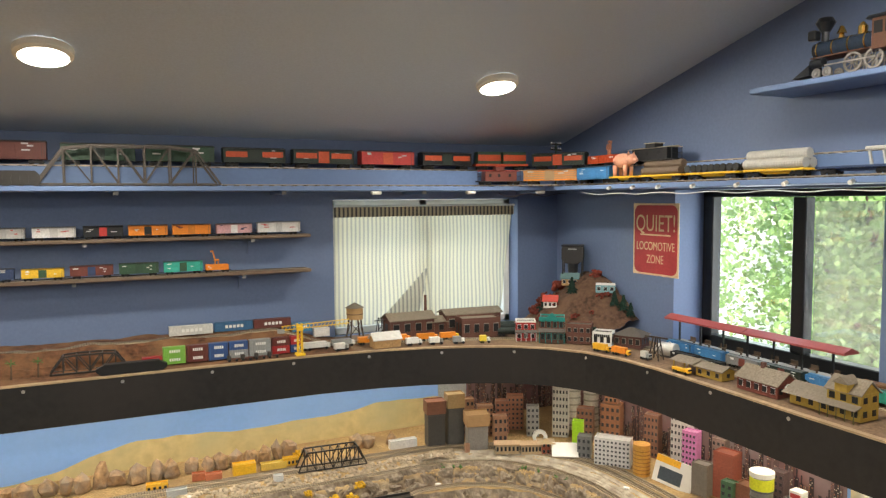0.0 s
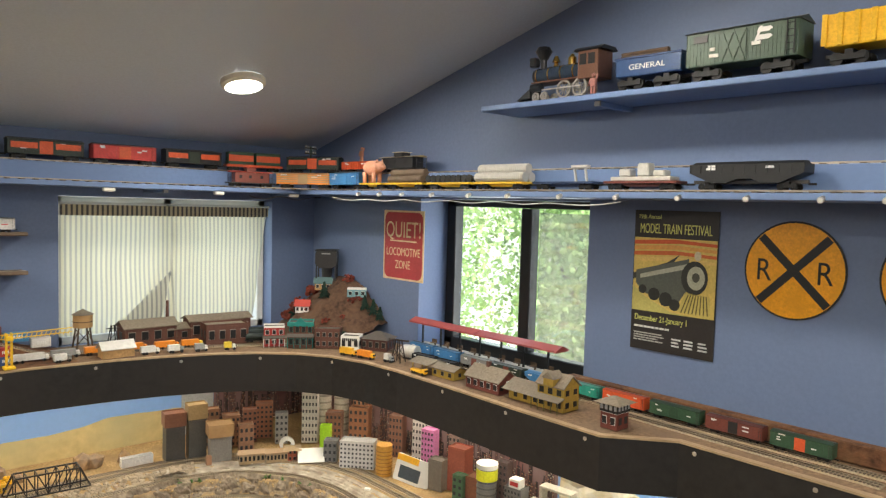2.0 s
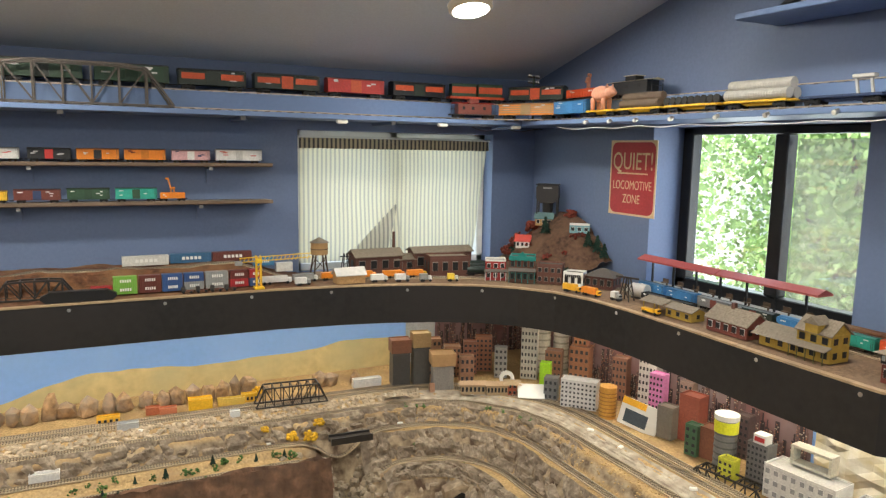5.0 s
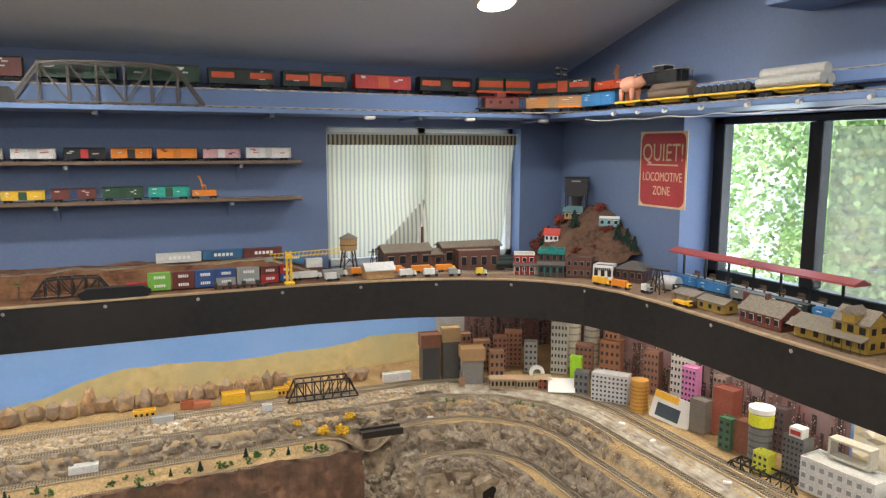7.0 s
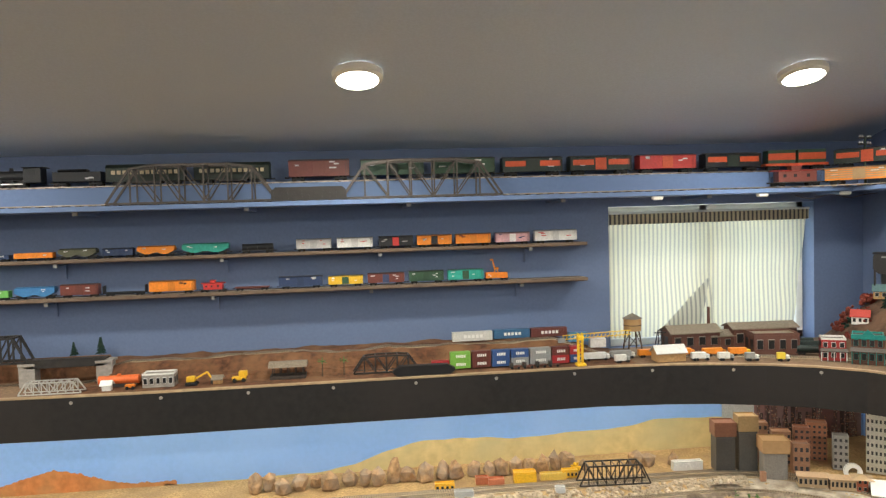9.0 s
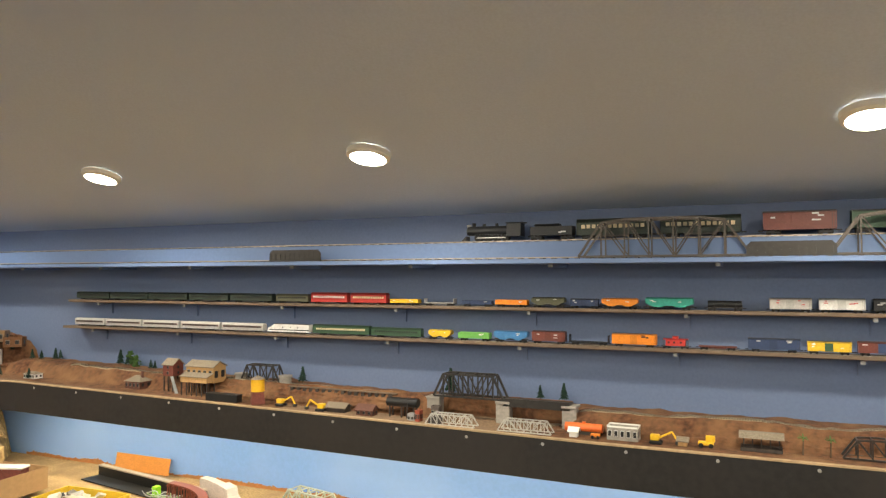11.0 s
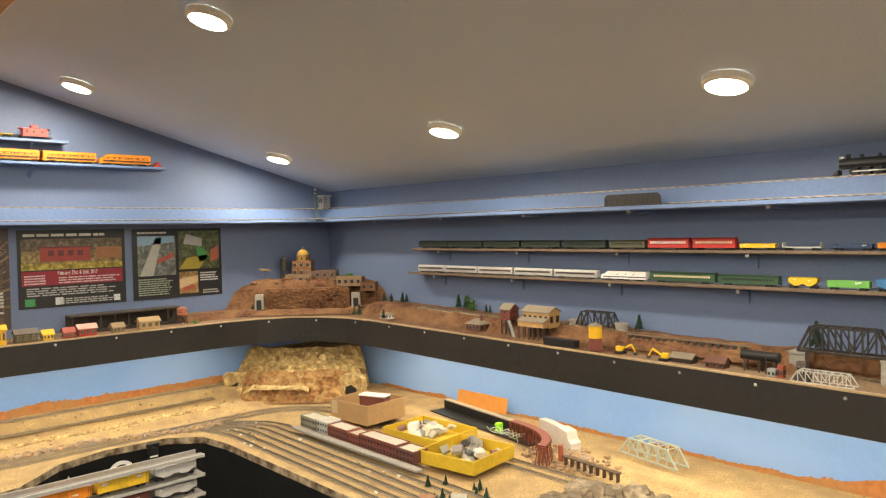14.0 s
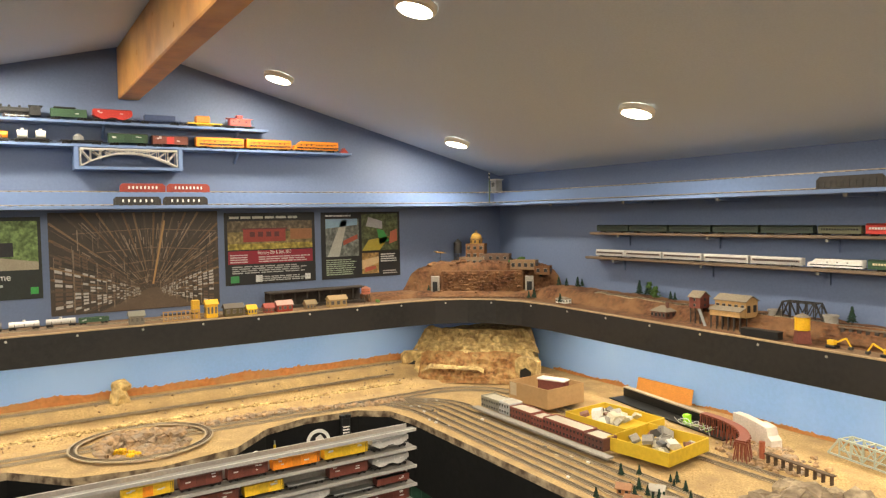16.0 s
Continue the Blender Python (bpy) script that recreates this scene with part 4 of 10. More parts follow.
        part("frame", prism(B(), [(-Lb * 0.32, zb), (Lb * 0.32, zb), (Lb * 0.2, zb - 0.005 * S), (-Lb * 0.2, zb - 0.005 * S)], -0.004 * S, 0.004 * S, "y"), pa, t)
        for i in range(10):
            x = -Lb / 2 + Lb * (i + 0.5) / 10
            part("stake_pocket", box(B(), x - 0.001 * S, x + 0.001 * S, -W - 0.001 * S, -W, zb + 0.0005 * S, zb + 0.0035 * S), pa, t)
        if b2:
            for x in (-1, 1):
                part("bulkhead", box(B(), x * (Lb / 2 - 0.001 * S) - 0.001 * S, x * (Lb / 2 - 0.001 * S) + 0.001 * S, -W, W, zb + 0.004 * S, H * 0.9), pb, t)
    elif kind == "pax":
        part("body", box(B(), -Lb / 2, Lb / 2, -W, W, zb - 0.002 * S, H - 0.008 * S, 0.0007 * S), pa, t)
        part("roof", prism(B(), [(-W - 0.0008 * S, H - 0.008 * S), (W + 0.0008 * S, H - 0.008 * S), (W * 0.75, H - 0.002 * S), (W * 0.3, H), (-W * 0.3, H), (-W * 0.75, H - 0.002 * S)], -Lb / 2, Lb / 2), paint([c * 0.55 for c in ca]) if a not in ("silver", "white") else pa, t)
        n = int(Lb / (0.0125 * S))
        for i in range(n):
            x = -Lb * 0.44 + Lb * 0.88 * (i + 0.5) / n
            part("pane", box(B(), x - 0.004 * S, x + 0.004 * S, -W - 0.0006 * S, -W + 0.0005 * S, H * 0.52, H * 0.70), pb if b2 else M_BLACK, t)
        if a in ("silver", "white"):
            part("window_band", box(B(), -Lb * 0.47, Lb * 0.47, -W - 0.0003 * S, -W + 0.0005 * S, H * 0.50, H * 0.72), paint((0.16, 0.10, 0.09)), t)
            for k in range(4):
                part("flute", box(B(), -Lb * 0.49, Lb * 0.49, -W - 0.0006 * S, -W, H * (0.25 + 0.05 * k), H * (0.27 + 0.05 * k)), paint((0.30, 0.29, 0.28)), t)
        part("stripe", box(B(), -Lb / 2, Lb / 2, -W - 0.0004 * S, -W, H * 0.44, H * 0.48), paint([c * 0.6 for c in ca]), t)
        part("skirt", box(B(), -Lb * 0.2, Lb * 0.2, -W * 0.9, W * 0.9, 0.005 * S, zb - 0.002 * S), M_GRIME, t)
    elif kind == "cab":
        part("body", box(B(), -Lb * 0.4, Lb * 0.4, -W, W, zb, H * 0.85, 0.0006 * S), pa, t)
        part("roof", prism(B(), [(-W - 0.002 * S, H * 0.85), (W + 0.002 * S, H * 0.85), (0, H * 0.93)], -Lb / 2, Lb / 2), pb, t)
        part("cupola", box(B(), -Lb * 0.12, Lb * 0.1, -W * 0.75, W * 0.75, H * 0.88, H * 1.12, 0.0006 * S), pa, t)
        part("cupola_roof", box(B(), -Lb * 0.14, Lb * 0.12, -W * 0.85, W * 0.85, H * 1.12, H * 1.15), pb, t)
        part("platform", box(B(), -Lb / 2, Lb / 2, -W, W, zb - 0.002 * S, zb), M_GRIME, t)
        for x in (-0.27, -0.05, 0.22):
            part("pane", box(B(), Lb * x - 0.0035 * S, Lb * x + 0.0035 * S, -W - 0.0006 * S, -W, H * 0.5, H * 0.68), M_BLACK, t)
        b = B()
        for x in (-0.49, 0.49):
            for y in (-W * 0.9, W * 0.9):
                bar(b, (Lb * x, y, zb), (Lb * x, y, H * 0.85), 0.0008 * S)
            bar(b, (Lb * x, -W * 0.9, zb + 0.012 * S), (Lb * x, W * 0.9, zb + 0.012 * S), 0.0008 * S)
        part("railing", b, M_GRIME, t)
    elif kind == "steam":
        f = -1
        part("boiler", cyl(B(), (-Lb * 0.42, 0, H * 0.58), (Lb * 0.22, 0, H * 0.58), 0.0115 * S, 18), pa, t)
        part("smokebox_front", cyl(B(), (-Lb * 0.44, 0, H * 0.58), (-Lb * 0.42, 0, H * 0.58), 0.009 * S, 16), M_GRIME, t)
        part("smokestack", cyl(B(), (-Lb * 0.34, 0, H * 0.75), (-Lb * 0.34, 0, H * 1.02), 0.0035 * S, 12, 0.005 * S), pa, t)
        for x in (-0.18, 0.02):
            part("dome", cyl(B(), (Lb * x, 0, H * 0.78), (Lb * x, 0, H * 0.98), 0.005 * S, 12, 0.0035 * S), pb, t)
        part("cab", box(B(), Lb * 0.2, Lb * 0.42, -W * 0.95, W * 0.95, zb, H * 0.95, 0.0008 * S), pb, t)
        part("cab_roof", box(B(), Lb * 0.18, Lb * 0.46, -W * 1.05, W * 1.05, H * 0.95, H * 1.0, 0.001 * S), pa, t)
        part("cab_window", box(B(), Lb * 0.27, Lb * 0.36, -W * 0.98, -W * 0.94, H * 0.62, H * 0.84), M_BLACK, t)
        part("running_board", box(B(), -Lb * 0.42, Lb * 0.2, -W * 0.9, W * 0.9, H * 0.36, H * 0.39), pa, t)
        part("pilot", prism(B(), [(-Lb * 0.44, 0.003 * S), (-Lb * 0.52, 0.001 * S), (-Lb * 0.44, 0.013 * S)], -W * 0.8, W * 0.8, "y"), M_GRIME, t)
        for x in (-0.26, -0.12, 0.02, 0.16):
            for y in (-0.0105, 0.0105):
                part("driving_wheel", cyl(B(), (Lb * x, (y - 0.0012) * S, 0.0085 * S), (Lb * x, (y + 0.0012) * S, 0.0085 * S), 0.0085 * S, 16), M_WHEEL, t)
        part("side_rod", box(B(), -Lb * 0.27, Lb * 0.18, -0.0128 * S, -0.012 * S, 0.0075 * S, 0.0095 * S), M_BOLT, t)
        part("headlight", cyl(B(), (-Lb * 0.45, 0, H * 0.86), (-Lb * 0.39, 0, H * 0.86), 0.0035 * S, 12), M_BOLT, t)
        return t
    elif kind == "tender":
        part("body", box(B(), -Lb / 2, Lb / 2, -W, W, zb, H * 0.72, 0.001 * S), pa, t)
        part("coal_load", box(B(), -Lb * 0.42, Lb * 0.2, -W * 0.8, W * 0.8, H * 0.72, H * 0.86, 0.003 * S), pb, t)
        part("rim", box(B(), -Lb / 2, Lb / 2, -W - 0.0006 * S, W + 0.0006 * S, H * 0.69, H * 0.72), pa, t)
        marks(t, Lb, S, zb, H * 0.6, COL[mark], SEED[0], 2)
    elif kind == "diesel":
        if a == "orange":
            for k, (z0_, z1_) in enumerate(((0.30, 0.345), (0.56, 0.60), (0.70, 0.74))):
                part("stripe", box(B(), -Lb * 0.44, Lb * 0.46, -W - 0.0008 * S, -W + 0.0004 * S, H * z0_, H * z1_), M_BLACK if k != 1 else paint((0.25, 0.12, 0.02)), t)
            for k in range(7):
                x = Lb * (-0.34 + 0.115 * k)
                part("porthole", cyl(B(), (x, -W - 0.001 * S, H * 0.65), (x, -W, H * 0.65), 0.0022 * S, 10), M_BLACK, t)
        part("body", prism(B(), [(-Lb / 2, zb - 0.002 * S), (Lb / 2, zb - 0.002 * S), (Lb / 2, H * 0.93), (Lb / 2 - 0.004 * S, H), (-Lb * 0.34, H), (-Lb * 0.40, H * 0.72), (-Lb * 0.48, H * 0.62)] if b2 != "unit" else [(-Lb / 2, zb - 0.002 * S), (Lb / 2, zb - 0.002 * S), (Lb / 2, H), (-Lb / 2, H)], -W, W, "y"), pa, t)
        part("stripe", box(B(), -Lb * 0.44, Lb / 2, -W - 0.0005 * S, -W, H * 0.36, H * 0.46), M_BLACK, t)
        part("roof", box(B(), -Lb * 0.33, Lb * 0.49, -W * 0.7, W * 0.7, H, H + 0.0015 * S, 0.0005 * S), M_GRIME, t)
        for x in (-0.12, 0.06, 0.24):
            part("porthole", cyl(B(), (Lb * x, -W - 0.0006 * S, H * 0.68), (Lb * x, -W, H * 0.68), 0.003 * S, 10), M_BLACK, t)
        part("fuel_tank", box(B(), -Lb * 0.15, Lb * 0.15, -W * 0.8, W * 0.8, 0.004 * S, zb), M_GRIME, t)
    trucks(t, L, S)
    return t


# ---- wall shelves with the small trains ----
def ho_shelf(z, x0, x1, joins):
    s = thing("train_shelf", "narrow wooden shelf carrying small model trains", "shelf", group="train shelves")
    for a, c in zip((x0, *joins), (*joins, x1)):
        part("board", box(B(), a + 0.001, c - 0.001, 2.925, NORTH - 0.003, z - 0.012, z, 0.001), M_SHELFWOOD, s)
    part("front_strip", box(B(), x0, x1, 2.919, 2.925, z - 0.010, z + 0.003, 0.001), M_SHELFWOOD, s)
    x = x0 + 0.22
    while x < x1:
        part("bracket", bar(box(B(), x - 0.006, x + 0.006, 2.935, NORTH - 0.002, z - 0.022, z - 0.0125), (x, NORTH - 0.008, z - 0.02), (x, NORTH - 0.008, z - 0.075), 0.012), M_WALL, s, "bracket painted wall blue")
        part("bracket_end", box(B(), x - 0.007, x + 0.007, 2.928, 2.935, z - 0.026, z - 0.0125), M_GREY, s)
        x += 0.61
    r = B()
    for y in (2.948, 2.964):
        box(r, x0, x1, y - 0.0006, y + 0.0006, z, z + 0.002)
    part("rail", r, M_RAIL, s)


ZU, ZL = 1.603, 1.458
ho_shelf(ZU, -3.99, 0.735, (-2.62, -1.62, -0.49))
ho_shelf(ZL, -4.03, 0.735, (-2.65, -1.45, -0.54))


def row(z, items, group):
    for kind, x0, x1, a, *rest in items:
        o = dict(zip(("b2", "h", "mark"), rest))
        car(kind, x0, x1, a, pose((x0 + x1) / 2, 2.956, z + 0.002), group=group, **{k: v for k, v in o.items() if v})


row(ZU, [("pax", -3.955, -3.70, "dgreen"), ("pax", -3.698, -3.42, "dgreen"), ("pax", -3.417, -3.147, "dgreen"), ("pax", -3.143, -2.881, "dgreen"), ("pax", -2.877, -2.613, "dgreen"),
         ("pax", -2.60, -2.406, "olive"), ("pax", -2.399, -2.193, "red", "white", 1.2), ("pax", -2.183, -1.989, "red", "cream", 1.2), ("gon", -1.978, -1.83, "yellow", None, 0.85), ("flat", -1.812, -1.661, "silver", "silver", 0.8)], "upper shelf trains")
row(ZU, [("gon", -1.633, -1.491, "navy", "grey", 0.8), ("gon", -1.482, -1.336, "orange", "orange", 0.95), ("hop", -1.326, -1.179, "olive"), ("box", -1.166, -1.046, "navy", None, 0.85), ("hop", -1.041, -0.892, "orange"), ("hop", -0.874, -0.689, "teal", None, 1.1), ("tank", -0.653, -0.518, "black", None, 0.85)], "upper shelf trains")
row(ZU, [("reefer", -0.441, -0.296, "silver", None, 1.1, "red"), ("reefer", -0.283, -0.133, "white", None, 1.1, "red"), ("box", -0.118, 0.027, "black", "red", 1.12), ("box", 0.035, 0.184, "orange", "black", 1.12), ("reefer", 0.192, 0.343, "orange", None, 1.12, "brown"), ("reefer", 0.356, 0.504, "pink", "white", 1.1, "navy"), ("reefer", 0.517, 0.702, "white", None, 1.2, "red")], "upper shelf trains")
row(ZL, [("pax", -3.965, -3.732, "silver"), ("pax", -3.728, -3.462, "silver"), ("pax", -3.458, -3.2, "silver"), ("pax", -3.196, -2.933, "silver"), ("pax", -2.929, -2.666, "silver"), ("diesel", -2.65, -2.40, "white"), ("pax", -2.389, -2.078, "green", "cream", 1.1), ("pax", -2.074, -1.818, "green"), ("hop", -1.79, -1.676, "yellow"), ("gon", -1.65, -1.5, "lime", "lime", 1.1), ("hop", -1.489, -1.336, "blue", None, 1.1)], "lower shelf trains")
row(ZL, [("box", -1.325, -1.178, "brown", None, 1.15), ("flat", -1.172, -1.006, "black", "black", 1.0), ("box", -1.002, -0.825, "orange", None, 1.15, "black"), ("cab", -0.81, -0.711, "red", None, 0.9), ("flat", -0.684, -0.542, "brown"), ("box", -0.514, -0.335, "navy", None, 1.1), ("box", -0.322, -0.177, "yellow", "green", 1.0), ("box", -0.167, -0.012, "brown", "navy", 1.1), ("box", -0.002, 0.147, "green", None, 1.15), ("box", 0.156, 0.309, "teal", "green", 1.15), ("gon", 0.311, 0.408, "orange", "orange", 1.0)], "lower shelf trains")
gi = B()
bar(gi, (0.352, 2.956, 1.485), (0.356, 2.956, 1.512), 0.004), bar(gi, (0.368, 2.956, 1.485), (0.364, 2.956, 1.512), 0.004)
box(gi, 0.350, 0.37, 2.952, 2.960, 1.505, 1.513, 0.002), bar(gi, (0.354, 2.956, 1.51), (0.345, 2.956, 1.545), 0.005), box(gi, 0.336, 0.348, 2.953, 2.959, 1.541, 1.548, 0.001)
single("toy_giraffe", gi, paint((0.65, 0.22, 0.03)), "orange toy giraffe standing in a gondola", "toy")

# ---- big trains on the loop shelf ----
BL, FL = lengths(BACK)[-1], lengths(FRONT)[-1]


def s_of_x(pts, x):
    """Distance along a loop at which its north straight reaches x."""
    xw, yn = pts[0][0], max(p[1] for p in pts)
    r = next(p[0] for p in pts if abs(p[1] - yn) < 1e-6) - xw
    return (yn - r + 1.5) + math.pi / 2 * r * 0.9972 + (x - xw - r)


def on_loop(pts, s, z):
    x, y, a = along(pts, s)
    return pose(x, y, z, 0, 0, a)


OS = 1.75
s0 = s_of_x(BACK, 0.515)
gap = 0.285
for i, (kind, L, a, c, h) in enumerate((("box", 0.262, "dgreen", "dgreen", 1.0), ("reefer", 0.275, "dgreen", "bright", 1.0), ("box", 0.26, "red", "bright", 1.0), ("box", 0.26, "black", "dgreen", 1.0), ("auto", 0.275, "bright", "green", 1.1), ("box", 0.275, "dgreen", "bright", 1.0), ("gon", 0.24, "bright", "bright", 0.95), ("cab", 0.27, "black", "cream", 0.95))):
    car(kind, None, L, a, on_loop(BACK, s0 + gap * i, 1.8785), OS, c, group="big freight train", h=h, mark="panel" if a in ("dgreen", "black") and kind in ("box", "reefer") else "white")
for i, (kind, L, a, c, h) in enumerate((("box", 0.265, "green", None, 1.05), ("box", 0.265, "green", "dgreen", 1.05), ("box", 0.25, "brown", "brown", 1.1), ("pax", 0.30, "dgreen", "cream", 1.05), ("pax", 0.30, "dgreen", "cream", 1.05))):
    car(kind, None, L, a, on_loop(BACK, s0 - 0.28 - (0.285 if i < 3 else 0.30) * i - (0.02 if i > 3 else 0), 1.8785), OS, c, group="big freight train", h=h)
car("tender", None, 0.19, "black", on_loop(BACK, s0 - 1.745, 1.8785), OS, "black", group="big freight train")
car("steam", None, 0.30, "black", on_loop(BACK, s0 - 1.99, 1.8785), OS, "black", "black model steam locomotive on the loop track", "big freight train")

ZF = 1.8065
front = (("cab", 0.205, 1.585, "brown", "red", 0.95), ("stock", 0.275, 1.83, "orange", "tan", 0.9), ("stock", 0.235, 2.09, "blue", "blue", 0.95))
for kind, L, sx, a, c, h in front:
    car(kind, None, L, a, on_loop(FRONT, s_of_x(FRONT, sx), ZF), OS, c, group="display train on shelf edge", h=h)
# along the east straight, by y
def s_east(y):
    return FL - (y + 1.5)


for kind, y0, y1, a, c, h in (("flat", 2.36, 2.19, "yellow", None, 0.9), ("flat", 2.18, 1.94, "yellow", None, 0.9), ("flat", 1.935, 1.69, "yellow", None, 0.9), ("flat", 1.68, 1.44, "yellow", None, 0.9), ("flat", 1.42, 1.17, "navy", None, 0.9), ("flat", 1.15, 0.90, "brown", None, 0.9), ("hop", 0.88, 0.575, "black", None, 0.98)):
    car(kind, None, y0 - y1, a, on_loop(FRONT, s_east((y0 + y1) / 2), ZF), OS, c, group="display train on shelf edge", h=h)
zd = ZF + 0.0255
pig = B()
for (x, y, z), (a, c, d) in (((0, 0, 0.062), (0.052, 0.03, 0.030)), ((-0.05, 0, 0.066), (0.024, 0.02, 0.021)), ((-0.074, 0, 0.062), (0.010, 0.011, 0.010))):
    r = bmesh.ops.create_uvsphere(pig, u_segments=16, v_segments=10, radius=1)
    for v in r["verts"]:
        v.co = Vector((v.co.x * a + x, v.co.y * c + y, v.co.z * d + z))
for x in (-0.03, 0.032):
    for y in (-0.014, 0.014):
        cyl(pig, (x, y, 0), (x, y, 0.045), 0.008, 10, 0.010)
for y in (-0.012, 0.012):
    cyl(pig, (-0.045, y, 0.082), (-0.048, y * 1.2, 0.096), 0.008, 8, 0.001)
single("toy_pig", pig, paint((0.62, 0.30, 0.19)), "pink toy pig standing on a yellow flat car", "toy", m=pose(1.85, 2.29, zd, 0, 0, 90), smooth=True)


def pipes(y0, y1, r, cols, label):
    t = thing("pipe_load", label, "pipe load")
    for dx, dz in ((-r, r), (r, r), (0, r * 2.72)):
        b = cyl(B(), (1.855 + dx, y0, zd + dz), (1.855 + dx, y1, zd + dz), r, 14)
        n = int(abs(y1 - y0) / 0.009)
        for i in range(n):
            y = y0 + (y1 - y0) * (i + 0.5) / n
            cyl(b, (1.855 + dx, y - 0.0015, zd + dz), (1.855 + dx, y + 0.0015, zd + dz), r * 1.08, 14)
        part("pipe", b, cols, t)


pipes(2.16, 1.96, 0.014, M_SHELFWOOD, "bundled brown logs on a yellow flat car")
pipes(1.67, 1.45, 0.016, M_SILVER, "ribbed silver pipes on a yellow flat car")
wh = thing("wheel_load", "row of black wheelsets on a yellow flat car", "wheel load")
for i in range(9):
    y = 1.925 - i * 0.027
    b = cyl(B(), (1.835, y, zd + 0.014), (1.875, y, zd + 0.014), 0.003, 8)
    for x in (1.838, 1.872):
        cyl(b, (x - 0.003, y, zd + 0.014), (x + 0.003, y, zd + 0.014), 0.013, 14)
    part("wheelset", b, M_WHEEL, wh)
mach = thing("machine_load", "pale grey machinery on a brown flat car", "machine load")
part("base", box(B(), 1.83, 1.88, 0.93, 1.12, zd, zd + 0.012, 0.002), M_SILVER, mach)
for y, h in ((0.97, 0.03), (1.02, 0.05), (1.08, 0.035)):
    part("casting", box(B(), 1.837, 1.873, y - 0.018, y + 0.018, zd + 0.012, zd + h, 0.004), M_SILVER, mach)
ldr = thing("white_gantry", "small white lift bridge part on dark flat car", "model part")
for y in (1.22, 1.26):
    part("leg", bar(B(), (1.855, y, zd), (1.855, y + 0.008, zd + 0.042), 0.006), M_SILVER, ldr)
part("beam", box(B(), 1.845, 1.865, 1.215, 1.275, zd + 0.04, zd + 0.05, 0.002), M_SILVER, ldr)
for nm, x, y, z, pt in (("toy_figure", *along(BACK, s0 + gap * 6)[:2], 1.928, (0.5, 0.22, 0.13)), ("toy_figure", 1.875, 1.225, 2.0905, (0.28, 0.12, 0.10))):
    f = B()
    for d in (-0.006, 0.006):
        bar(f, (0, d, 0), (0, d * 0.7, 0.028), 0.007)
    box(f, -0.006, 0.006, -0.010, 0.010, 0.027, 0.052, 0.002)
    bar(f, (0, 0.011, 0.05), (0, 0.018, 0.03), 0.005), bar(f, (0, -0.011, 0.05), (0, -0.016, 0.064), 0.005)
    rock(f, (0, 0, 0.06), 0.0075, 1)
    single(nm, f, paint(pt), "small plain plastic figurine beside the train", "figurine", m=pose(x, y, z))


# bridges, girder plates and the pole on the shelf edge
def truss(m, L, W, H, w, panels, material, name, label, category, sloped=0.8, group=""):
    t = thing(name, label, category, m, group)
    for y in (-W / 2, W / 2):
        part("bottom_chord", box(B(), -L / 2, L / 2, y - w / 2, y + w / 2, 0, w, w * 0.1), material, t)
        xs = [-L / 2 + L * i / panels for i in range(panels + 1)]
        tops = [(x, H * (1 if 1 < i < panels - 1 else sloped)) for i, x in enumerate(xs)][1:-1]
        for (xa, za), (xb, zb_) in zip(tops, tops[1:]):
            part("top_chord", bar(B(), (xa, y, za), (xb, y, zb_), w), material, t)
        for xa, i in ((xs[0], 0), (xs[-1], -1)):
            part("end_post", bar(B(), (xa, y, w / 2), (tops[i][0], y, tops[i][1]), w), material, t)
        for i, (x, z) in enumerate(tops):
            part("post", bar(B(), (x, y, w), (x, y, z), w * 0.7), material, t)
            if i + 1 < len(tops):
                a, c = ((x, y, z), (tops[i + 1][0], y, w)) if x < 0 else ((x, y, w), (tops[i + 1][0], y, tops[i + 1][1]))
                part("diagonal", bar(B(), a, c, w * 0.6), material, t)
    for i, (x, z) in enumerate(tops):
        part("cross_brace", bar(B(), (x, -W / 2, z), (x, W / 2, z), w * 0.6), material, t)
    return t


M_BRIDGE = mat("bronze_bridge_paint", (0.10, 0.085, 0.07), 0.45, 0.4, vary=0.2, scale=60)
truss(pose(-0.79, 2.83, 1.803), 0.60, 0.086, 0.14, 0.0075, 7, M_BRIDGE, "truss_bridge", "dark bronze through truss bridge over the track", "model bridge", 0.92, group="shelf bridges")
truss(pose(0.055, 2.83, 1.803), 0.61, 0.086, 0.14, 0.0075, 7, M_BRIDGE, "truss_bridge", "dark bronze through truss bridge over the track", "model bridge", 0.92, group="shelf bridges")


def plate(m, L, H, material, label):
    t = thing("girder_plate", label, "model bridge side", m, "girder plates")
    c = H * 0.3
    part("plate", prism(B(), [(-L / 2, 0), (L / 2, 0), (L / 2, H - c), (L / 2 - c, H), (-L / 2 + c, H), (-L / 2, H - c)], -0.002, 0.002, "y"), material, t)
    b = box(B(), -L / 2, L / 2, -0.005, 0.005, 0, 0.004)
    for i in range(11):
        x = -L / 2 + 0.01 + (L - 0.02) * i / 10
        box(b, x - 0.001, x + 0.001, -0.004, 0.004, 0.004, H - c)
    part("rib", b, material, t)
    return t


def plaque_marks(t, L, H, n):
    b = B()
    for i in range(n):
        x = -L * 0.3 + L * 0.6 * i / (n - 1)
        box(b, x - 0.004, x + 0.004, -0.0055, -0.0035, H * 0.35, H * 0.68)
    part("marking", b, M_WHITE, t, "pale unreadable raised letters")


